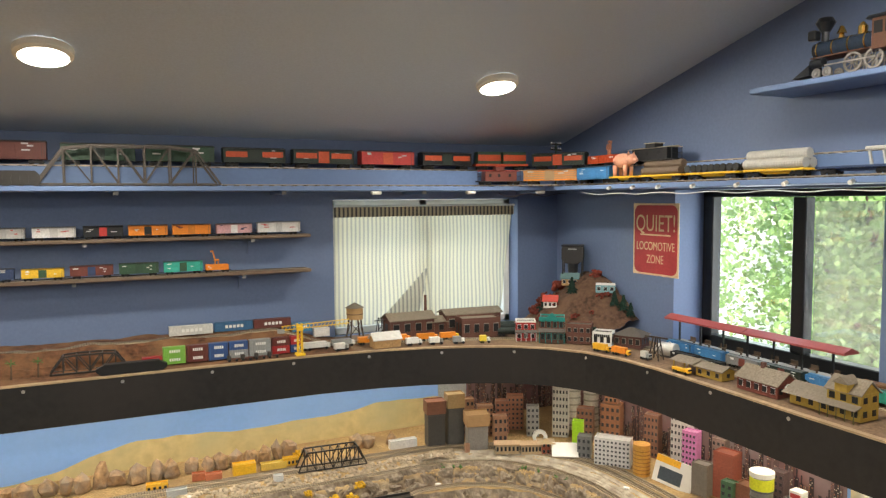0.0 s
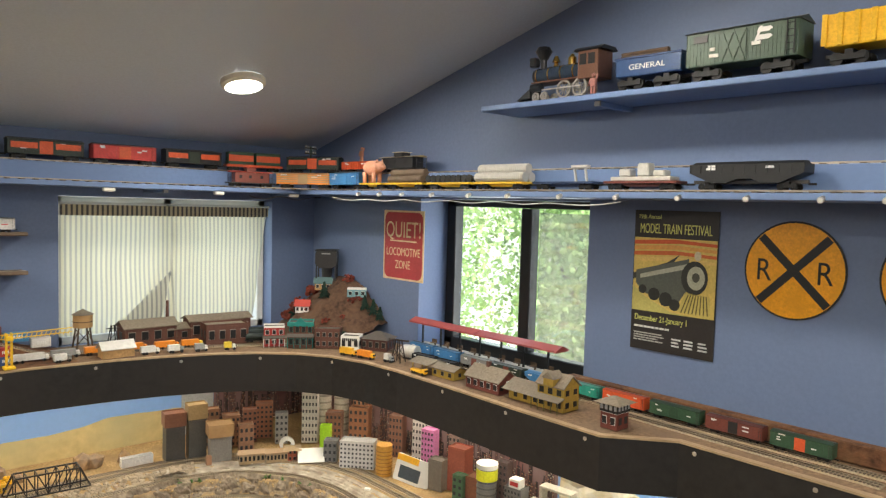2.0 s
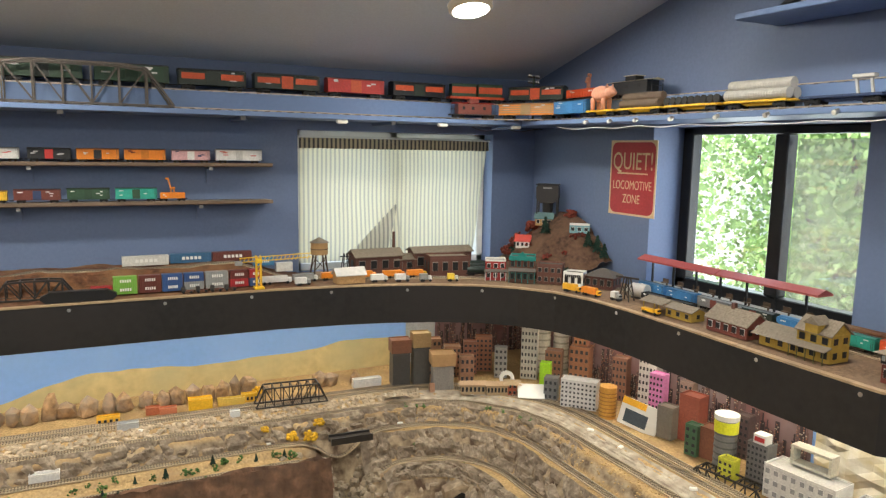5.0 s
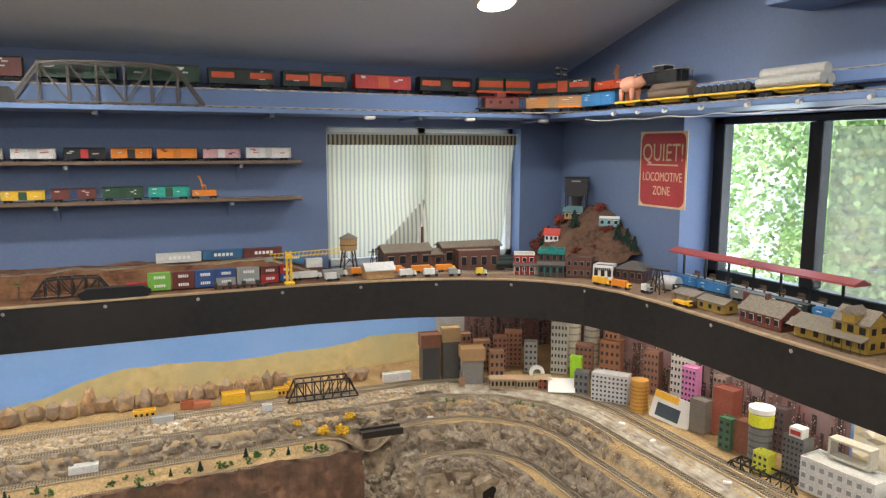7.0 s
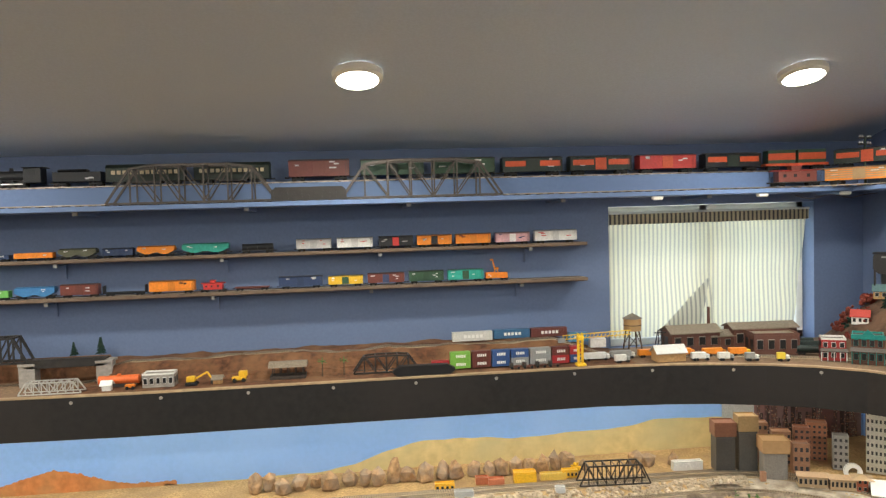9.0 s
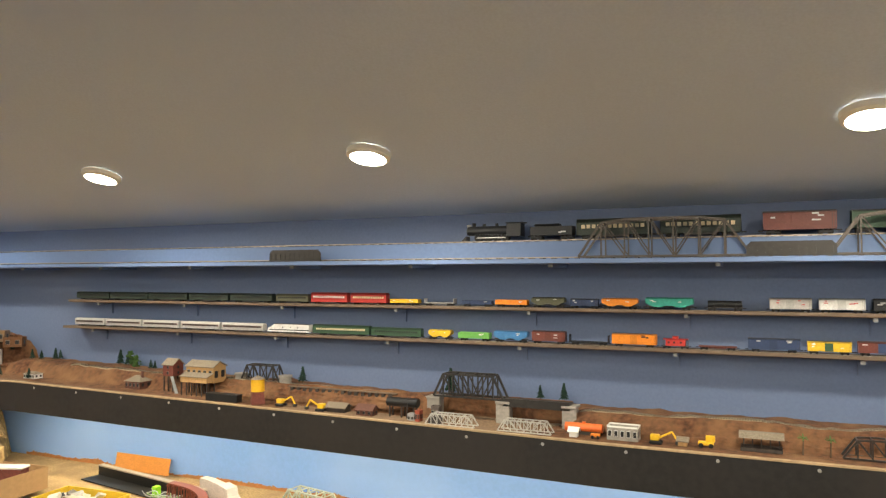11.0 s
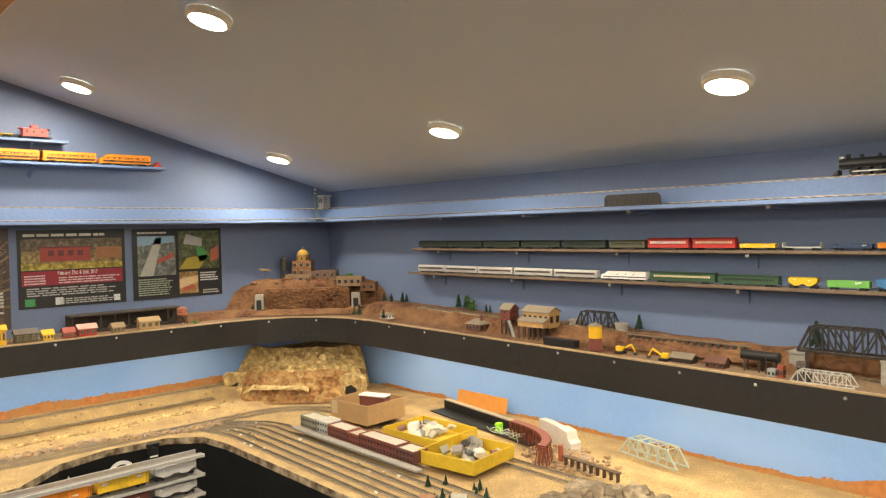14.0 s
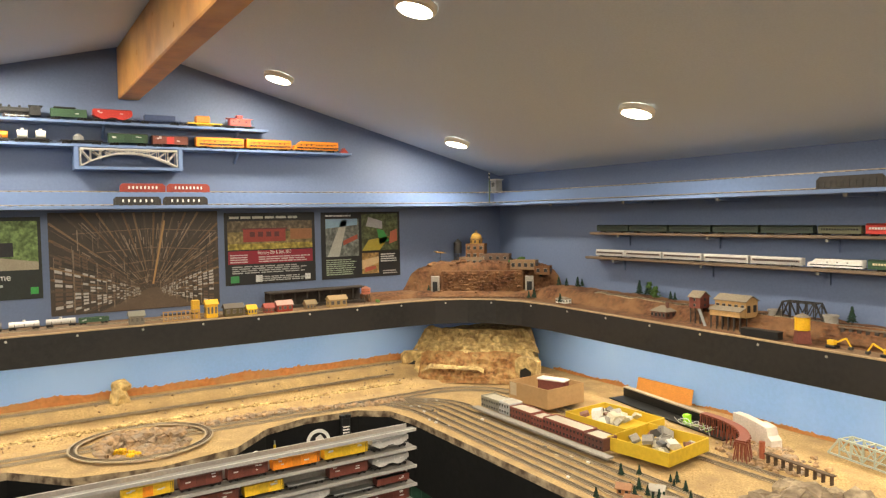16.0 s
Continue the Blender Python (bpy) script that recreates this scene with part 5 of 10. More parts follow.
for x in (-2.375, -0.37):
    plate(pose(x, 2.784, 1.802), 0.275, 0.05, M_STEEL, "dark girder bridge plate at the shelf edge")
for y in (0.53, 0.77):
    p_ = plate(pose(-4.81, y, 1.802, 0, 0, 90), 0.232, 0.044, M_STEEL, "black girder bridge plate with pale letters")
    plaque_marks(p_, 0.232, 0.044, 6)
for y in (0.575, 0.81):
    p_ = plate(pose(-4.915, y, 1.8745, 0, 0, 90), 0.228, 0.045, paint((0.30, 0.05, 0.035)), "red girder bridge plate with pale letters")
    plaque_marks(p_, 0.228, 0.045, 8)


def signal_pole(x, y, z, a):
    t = thing("telegraph_pole", "dark green toy pole with crossarms", "toy pole", pose(x, y, z, 0, 0, a))
    part("base", box(B(), -0.035, 0.035, -0.012, 0.012, 0, 0.006, 0.001), paint((0.06, 0.08, 0.05)), t)
    part("mast", cyl(B(), (0, 0, 0.006), (0, 0, 0.20), 0.005, 10, 0.004), paint((0.05, 0.08, 0.05)), t)
    for z2 in (0.165, 0.19):
        part("crossarm", box(B(), -0.04, 0.04, -0.003, 0.003, z2, z2 + 0.006), M_GRIME, t)
        for k in (-0.034, -0.018, 0.018, 0.034):
            part("insulator", cyl(B(), (k, 0, z2 + 0.006), (k, 0, z2 + 0.014), 0.003, 8), M_WHITE, t)


signal_pole(1.86, 2.78, 1.801, 20)
signal_pole(-4.79, 2.76, 1.801, -40)
tw = thing("toy_tower", "small grey toy water tower on corner shelf", "toy tower", pose(-4.94, 2.93, 1.874))
part("body", box(B(), -0.03, 0.03, -0.03, 0.03, 0, 0.09, 0.003), M_GREY, tw)
part("roof", box(B(), -0.036, 0.036, -0.036, 0.036, 0.09, 0.1, 0.003), M_SILVER, tw)
for k in (-0.015, 0.005):
    part("pane", box(B(), k, k + 0.012, -0.0315, -0.03, 0.045, 0.075), M_BLACK, tw)

# screws, wires and clips along the front of the loop shelf
for y in (2.3, 2.16, 2.02, 1.85, 1.66, 1.48, 1.27, 1.07, 0.88, 0.7, 0.53, 0.4):
    t = thing("shelf_light", "small silver spot lamp under shelf edge", "spot lamp", pose(1.797, y, 1.789), "shelf spot lamps")
    part("body", cyl(B(), (0, 0, 0), (-0.014, 0, -0.006), 0.006, 10, 0.008), M_BOLT, t)
    part("bulb", cyl(B(), (-0.014, 0, -0.006), (-0.017, 0, -0.007), 0.006, 10), M_WHITE, t)


def wire(pts, r, material, label):
    cu = bpy.data.curves.new("cable", "CURVE")
    cu.dimensions, cu.bevel_depth, cu.bevel_resolution = "3D", r, 2
    sp = cu.splines.new("NURBS")
    sp.points.add(len(pts) - 1)
    for q, p in zip(sp.points, pts):
        q.co = (*p, 1)
    sp.use_endpoint_u, sp.order_u = True, 4
    cu.materials.append(material)
    return tagged(new("cable", cu), label, "cable")


wire([(1.797, 2.5 - 0.12 * i, 1.775 - (0.022 if i % 2 else 0.003)) for i in range(13)], 0.0016, M_WIRE, "thin white wire looped along the shelf edge")
wire([(1.55 + 0.06 * i, 2.77, 1.775 - (0.03 if i % 3 == 1 else 0.006)) for i in range(7)], 0.0016, M_GRIME, "thin dark wire hanging under corner shelf")
for x in (0.98, 1.42, 1.78):
    t = thing("clip_light", "small white clip lamp under the shelf", "clip lamp", pose(x, 2.79, 1.772), "clip lamps")
    part("body", box(B(), -0.022, 0.022, -0.01, 0.01, -0.004, 0.009, 0.003), M_WHITE, t)
    part("lens", box(B(), -0.016, 0.016, -0.008, 0.008, -0.006, -0.004), M_SILVER, t)

# ---- top shelves ----
gs = thing("top_shelf", "blue shelf carrying the largest trains", "shelf")
part("board", box(B(), 1.84, EAST - 0.003, -0.9, 1.665, 2.072, 2.09, 0.003), M_SHELF, gs)
for y in (1.2, 0.4, -0.4):
    part("bracket", box(B(), 1.87, EAST - 0.004, y - 0.01, y + 0.01, 2.056, 2.071, 0.001), M_SHELF, gs)
    part("bracket_end", box(B(), 1.862, 1.87, y - 0.01, y + 0.01, 2.056, 2.071), M_GREY, gs)
GT = [(1.93, 1.655), (1.93, -0.85)]
track("brass_track", GT, 0.045, 2.09, 0.028, (0.075, 0.014, 0.006), "brass large-scale track on brown ties", tie_mat=M_BARK)
M_BRASS = mat("brass", (0.72, 0.46, 0.12), 0.25, 1.0, vary=0.1)


def g_loco(m):
    t = thing("steam_locomotive", "ornate black old-time locomotive with brass bell and red-brown cab", "locomotive", m, "large train")
    bl, br = paint((0.02, 0.022, 0.025), 0.3), paint((0.13, 0.06, 0.035))
    part("boiler", cyl(B(), (-0.125, 0, 0.083), (0.06, 0, 0.083), 0.026, 24), paint((0.03, 0.045, 0.07), 0.25), t)
    for x in (-0.12, -0.07, -0.02, 0.03):
        part("boiler_band", cyl(B(), (x - 0.002, 0, 0.083), (x + 0.002, 0, 0.083), 0.0268, 24), M_BRASS, t)
    part("smokebox_front", cyl(B(), (-0.135, 0, 0.083), (-0.125, 0, 0.083), 0.024, 24, 0.022), bl, t)
    st = cyl(B(), (-0.108, 0, 0.105), (-0.108, 0, 0.135), 0.011, 16)
    cyl(st, (-0.108, 0, 0.135), (-0.108, 0, 0.162), 0.013, 18, 0.028), cyl(st, (-0.108, 0, 0.162), (-0.108, 0, 0.176), 0.028, 18, 0.020)
    part("smokestack", st, bl, t)
    part("headlight", box(B(), -0.16, -0.132, -0.014, 0.014, 0.116, 0.146, 0.004), bl, t)
    part("bell", cyl(cyl(B(), (-0.055, 0, 0.108), (-0.055, 0, 0.122), 0.009, 12, 0.006), (-0.055, 0, 0.122), (-0.055, 0, 0.142), 0.014, 14, 0.005), M_BRASS, t, "polished brass bell")
    part("steam_dome", cyl(cyl(B(), (0.01, 0, 0.106), (0.01, 0, 0.128), 0.013, 14), (0.01, 0, 0.128), (0.01, 0, 0.14), 0.013, 14, 0.004), M_BRASS, t)
    part("cab", box(B(), 0.06, 0.135, -0.038, 0.038, 0.05, 0.135, 0.002), br, t, "red-brown wooden cab")
    part("cab_roof", prism(B(), [(-0.044, 0.135), (0.044, 0.135), (0.03, 0.146), (-0.03, 0.146)], 0.045, 0.15), bl, t)
    for x in (0.068, 0.1):
        part("cab_window", box(B(), x, x + 0.024, -0.0395, -0.0375, 0.092, 0.125), M_BLACK, t)
    part("running_board", box(B(), -0.13, 0.06, -0.034, 0.034, 0.056, 0.06), br, t)
    part("pilot", prism(B(), [(-0.135, 0.01), (-0.195, 0.006), (-0.14, 0.04)], -0.03, 0.03, "y"), bl, t)
    part("cylinder", cyl(B(), (-0.125, -0.034, 0.04), (-0.085, -0.034, 0.04), 0.013, 14), bl, t)
    for x, r in ((0.0, 0.028), (0.062, 0.028), (-0.115, 0.013), (-0.08, 0.013)):
        for y in (-0.026, 0.026):
            w = B()
            for i in range(20):
                a0, a1 = math.tau * i / 20, math.tau * (i + 1) / 20
                bar(w, (x + r * 0.92 * math.cos(a0), y, r + r * 0.92 * math.sin(a0)), (x + r * 0.92 * math.cos(a1), y, r + r * 0.92 * math.sin(a1)), 0.0045, 0.006)
            for i in range(10):
                a0 = math.tau * i / 10
                bar(w, (x, y, r), (x + r * 0.9 * math.cos(a0), y, r + r * 0.9 * math.sin(a0)), 0.002)
            cyl(w, (x, y - 0.004, r), (x, y + 0.004, r), 0.005, 8)
            part("driving_wheel" if r > 0.02 else "pilot_wheel", w, paint((0.32, 0.30, 0.27)), t, "spoked pale metal wheel")
    part("side_rod", box(B(), -0.09, 0.07, -0.033, -0.031, 0.03, 0.034), M_BOLT, t)


def on_top(y):
    return pose(1.93, y - 0.02, 2.1, 0, 0, -90)


g_loco(on_top(1.38))
t = thing("tender", "blue tender with stacked firewood and white lettering", "tender", on_top(1.075), "large train")
part("body", box(B(), -0.105, 0.105, -0.04, 0.04, 0.036, 0.088, 0.003), paint((0.035, 0.075, 0.19), 0.35), t)
part("rim", box(B(), -0.108, 0.108, -0.043, 0.043, 0.086, 0.092, 0.001), paint((0.03, 0.06, 0.16)), t)
for i in range(10):
    part("log", cyl(B(), (-0.09, -0.03 + 0.0075 * (i % 8), 0.096 + 0.008 * (i // 8)), (0.06, -0.03 + 0.0075 * (i % 8), 0.096 + 0.008 * (i // 8)), 0.0045, 7), M_BARK, t)
text("GENERAL", 0.022, pose(0, -0.0408, 0.055, 90), M_WHITE, t, sx=1.25)
trucks(t, 0.21, 3.0, 0.28)
t = thing("boxcar", "green wooden boxcar with white emblem and ladder", "boxcar", on_top(0.805), "large train")
gp = paint((0.075, 0.115, 0.075))
b = box(B(), -0.145, 0.145, -0.045, 0.045, 0.036, 0.125, 0.002)
for i in range(30):
    box(b, -0.145 + i * 0.01 - 0.0006, -0.145 + i * 0.01 + 0.0006, -0.0458, 0.0458, 0.037, 0.124)
part("body", b, gp, t)
part("roof", prism(B(), [(-0.05, 0.124), (0.05, 0.124), (0, 0.14)], -0.15, 0.15), paint((0.04, 0.05, 0.04)), t)
dr = part("door", box(B(), -0.045, 0.02, -0.049, -0.0462, 0.038, 0.12, 0.001), gp, t)
for p, q in (((-0.043, 0.04), (-0.013, 0.118)), ((0.018, 0.04), (-0.013, 0.118)), ((-0.043, 0.118), (-0.013, 0.04)), ((0.018, 0.118), (-0.013, 0.04))):
    part("brace", bar(B(), (p[0], -0.05, p[1]), (q[0], -0.05, q[1]), 0.003), gp, dr)
em = B()
for zz in (0.084, 0.103):
    prism(em, [(0.045, zz), (0.075, zz), (0.085, zz + 0.006), (0.08, zz + 0.012), (0.05, zz + 0.012)], -0.0475, -0.0464, "y")
prism(em, [(0.04, 0.082), (0.047, 0.082), (0.06, 0.118), (0.053, 0.118)], -0.0477, -0.0468, "y")
part("emblem", em, M_WHITE, t, "white abstract emblem")
part("ladder", bar(bar(B(), (0.12, -0.0475, 0.04), (0.12, -0.0475, 0.122), 0.0025), (0.138, -0.0475, 0.04), (0.138, -0.0475, 0.122), 0.0025), M_BLACK, t)
for i in range(5):
    part("rung", bar(B(), (0.12, -0.048, 0.05 + 0.016 * i), (0.138, -0.048, 0.05 + 0.016 * i), 0.002), M_BLACK, t)
part("vent_window", box(B(), -0.125, -0.085, -0.0475, -0.0462, 0.098, 0.116), M_GRIME, t)
marks(t, 0.2, 2.83, 0.04, 0.09, (0.7, 0.68, 0.6), 5, 4)
trucks(t, 0.28, 3.0, 0.33)
t = thing("gondola_car", "bright yellow ribbed coal car", "gondola car", on_top(0.46), "large train")
b = box(B(), -0.14, 0.14, -0.045, 0.045, 0.042, 0.118, 0.002)
for i in range(9):
    x = -0.14 + 0.035 * i
    prism(b, [(x - 0.005, -0.05), (x + 0.005, -0.05), (x + 0.007, -0.044), (x - 0.007, -0.044)], 0.045, 0.118, "z")
part("body", b, paint((0.80, 0.46, 0.015)), t)
part("side_panel", box(B(), 0.02, 0.09, -0.0512, -0.0502, 0.088, 0.102), paint((0.05, 0.2, 0.4)), t, "blue name panel")
trucks(t, 0.27, 3.0, 0.33)

# west wall shelves
for z, y1, nm in ((2.238, 1.27, "upper"), (2.118, 1.80, "lower")):
    s = thing("gable_shelf", "pale blue shelf carrying model trains on gable wall", "shelf", group="gable shelves")
    part("board", box(B(), WEST + 0.003, -4.91, -0.9, y1, z - 0.014, z, 0.002), M_SHELF, s)
    for y in (-0.3, 0.4, 1.1):
        part("bracket", bar(B(), (-4.95, y, z - 0.016), (WEST + 0.006, y, z - 0.07), 0.012), M_SHELF, s)


def west(y0, y1, z):
    return pose(-4.965, (y0 + y1) / 2, z, 0, 0, 90)


for kind, y0, y1, a, c, h in (("steam", -0.1, 0.14, "black", "black", 1.0), ("tender", 0.15, 0.33, "green", "black", 1.2), ("hop", 0.343, 0.548, "red", None, 1.1), ("flat", 0.565, 0.797, "navy", None, 1.0), ("flat", 0.818, 1.02, "yellow", None, 1.0), ("cab", 1.036, 1.199, "red", "red", 1.0)):
    car(kind, None, y1 - y0, a, west(y0, y1, 2.24), 1.5, c, group="gable shelf train", h=h)
part("load", box(B(), -0.08, 0.08, -0.02, 0.02, 0.02, 0.05, 0.003), paint((0.04, 0.06, 0.13)), thing("car_load", "dark blue block load on flat car", "load", west(0.565, 0.797, 2.242)))
part("load", box(B(), -0.05, 0.03, -0.02, 0.02, 0.02, 0.06, 0.006), paint((0.55, 0.2, 0.03)), thing("car_load", "orange machine load on yellow flat car", "load", west(0.818, 1.02, 2.242)))
for kind, y0, y1, a, c, h in (("flat", -0.01, 0.155, "black", None, 1.0), ("tank", -0.2, -0.02, "orange", None, 1.0), ("flat", 0.19, 0.40, "black", None, 1.0), ("box", 0.414, 0.621, "green", None, 1.0), ("box", 0.632, 0.83, "brown", "red", 0.95), ("diesel", 1.139, 0.86, "orange", "unit", 0.95), ("diesel", 1.425, 1.142, "orange", "unit", 0.95), ("diesel", 1.729, 1.428, "orange", None, 0.95)):
    car(kind, None, abs(y1 - y0), a, west(min(y0, y1), max(y0, y1), 2.12) @ (pose(0, 0, 0, 0, 0, 0)), 1.5, c, group="gable shelf train", h=h)
for y in (0.03, 0.11):
    t = thing("tank_load", "small white tank standing on flat car", "load", pose(-4.965, y, 2.142))
    part("drum", cyl(B(), (0, -0.022, 0.022), (0, 0.022, 0.022), 0.019, 16), M_WHITE, t)
    part("cap", cyl(B(), (0, 0, 0.038), (0, 0, 0.05), 0.008, 10), M_WHITE, t)
    part("cradle", box(B(), -0.012, 0.012, -0.02, 0.02, 0, 0.006), M_GRIME, t)
t = thing("domed_load", "grey domed load on a black flat car", "load", pose(-4.965, 0.28, 2.142))
part("drum", cyl(B(), (0, 0, 0), (0, 0, 0.02), 0.025, 16), M_GREY, t)
part("dome", cyl(B(), (0, 0, 0.02), (0, 0, 0.034), 0.025, 16, 0.006), M_GREY, t)
t = thing("red_wedge", "small red wooden end stop on the shelf", "end stop", pose(-4.965, 1.765, 2.118))
part("block", prism(B(), [(-0.03, 0), (0.03, 0), (0.0, 0.035)], -0.02, 0.02, "x"), paint((0.4, 0.05, 0.03)), t)

# bridge box let into the lower gable shelf
hb = thing("bridge_niche", "pale blue box frame holding a silver arch bridge", "shelf")
for y in (0.262, 0.772):
    part("side", box(B(), WEST + 0.003, -4.90, y - 0.01, y + 0.01, 2.005, 2.1035), M_SHELF, hb)
part("bottom", box(B(), WEST + 0.003, -4.90, 0.252, 0.782, 1.99, 2.005), M_SHELF, hb)
ab = thing("arch_bridge", "silver steel arch bridge below the shelf trains", "model bridge", pose(-4.93, 0.517, 2.006, 0, 0, 90))
for y in (-0.03, 0.03):
    part("deck_chord", box(B(), -0.238, 0.238, y - 0.003, y + 0.003, 0.086, 0.094), M_SILVER, ab)
    arch = [(-0.235 + 0.047 * i, 0.072 - 0.068 * ((i - 5) / 5) ** 2) for i in range(11)]
    for (xa, za), (xb, zb_) in zip(arch, arch[1:]):
        part("arch_member", bar(B(), (xa, y, za), (xb, y, zb_), 0.007), M_SILVER, ab)
    for i, (xa, za) in enumerate(arch):
        if za < 0.08:
            part("spandrel_post", bar(B(), (xa, y, za), (xa, y, 0.088), 0.004), M_SILVER, ab)
            if i < 10:
                part("spandrel_brace", bar(B(), (xa, y, 0.088) if i < 5 else (xa, y, za), (arch[i + 1][0], y, arch[i + 1][1]) if i < 5 else (arch[i + 1][0], y, 0.088), 0.004), M_SILVER, ab)

# ---- scenery on the upper deck ----
DZ = 1.143


def bank(x, y):
    """Earth bank behind the front tracks on the north deck."""
    z = deck_z(x) + 0.003
    up = step(y, 2.80 + 0.015 * noise.noise((x * 9, 0, 3)), 2.885)
    gapm = step(x, -1.735, -1.70) * (1 - step(x, -1.16, -1.12))
    fade = (1 - step(x, 0.55, 0.85)) * step(x, -4.7, -4.3)
    z += (0.07 + 0.012 * fbm(x, y, 6, 2)) * up * fade * (1 - gapm * (1 - step(y, 2.95, 2.97)))
    return z + 0.004 * fbm(x, y, 22, 6) * (0.2 + up) * (1 - 0.8 * step(y, 2.9, 2.93))


def hill_nw(x, y):
    s_, t_ = -(x + 4.68) * 0.77 + (y - 2.62) * 0.64, (x + 4.68) * 0.64 + (y - 2.62) * 0.77
    side = 1 - step(abs(t_), 0.30, 0.80)
    back = step(s_ + 0.05 * noise.noise((t_ * 9, 0, 1)), -0.015, 0.05)
    lump = 0.014 * fbm(x, y, 9, 5) + 0.012 * abs(fbm(x, y, 26, 8))
    h = 0.175 * back * side + 0.035 * step(s_, -0.14, -0.05) * side
    return deck_z(x) + 0.002 + h + lump * min(1, h * 18)


def hill_ne(x, y):
    d = max(0, 1 - math.hypot((x - 2.06) / 0.38, (y - 2.70) / 0.40))
    d = math.floor(d * 5) / 5 * 0.2 + d * 0.8
    h = 0.243 * min(1, d * 1.35)
    return DZ + 0.002 + h + (0.02 * fbm(x, y, 9, 3) + 0.012 * abs(fbm(x, y, 26, 1))) * min(1, h * 18)


tagged(grid("earth_bank", -4.55, 0.85, 2.70, NORTH - 0.004, 0.014, bank, M_EARTH), "red-brown plaster earth bank along the wall", "model landscape", kind="structure")
tagged(grid("rocky_hill", WEST + 0.004, -4.05, 2.1, NORTH - 0.004, 0.014, hill_nw, M_EARTH, lambda x, y: hill_nw(x, y) > deck_z(x) + 0.006 and (x < -4.6 or y > 2.70 or x + 4.6 < (y - 2.46) * 0.9)), "rust brown rocky hill in the room corner", "model landscape", kind="structure")
rk_, bb = random.Random(51), B()
for i in range(170):
    x, y = rk_.uniform(-5.0, -4.15), rk_.uniform(2.2, 2.98)
    if hill_nw(x, y) > deck_z(x) + 0.03 and (x < -4.62 or y > 2.72):
        rock(bb, (x, y, hill_nw(x, y)), rk_.uniform(0.01, 0.03), i, 0.5)
single("hill_boulders", bb, M_EARTH, "rust brown boulders on the corner hill", "rocks", kind="stuff")
tagged(grid("corner_hill", 1.5, EAST - 0.004, 2.4, NORTH - 0.004, 0.012, hill_ne, M_HILL, lambda x, y: hill_ne(x, y) > DZ + 0.006), "brown earth hill with model houses in corner", "model landscape", kind="structure")
# textured rock panel with tunnel mouths in the corner hill
t = thing("rock_wall_panel", "textured red-brown cast rock wall panel", "model rock wall", pose(-4.665, 2.60, 1.215, 0, 0, 50))
part("panel", box(B(), -0.27, 0.27, -0.015, 0.015, 0, 0.14, 0.004), M_EARTH, t)
rb = B()
rr = random.Random(8)
for i in range(150):
    x, z = rr.uniform(-0.25, 0.25), rr.uniform(0.015, 0.125)
    rock(rb, (x, -0.016, z), rr.uniform(0.008, 0.018), i, 0.55)
tagged(part("stone", rb, M_EARTH, t), kind="stuff")
for x in (-0.31, 0.31):
    part("portal", box(B(), x - 0.028, x + 0.028, -0.02, 0.02, -0.01, 0.105, 0.004), M_CONC, t)
    part("tunnel_mouth", box(B(), x - 0.016, x + 0.016, -0.0225, -0.02, 0, 0.07), M_BLACK, t)


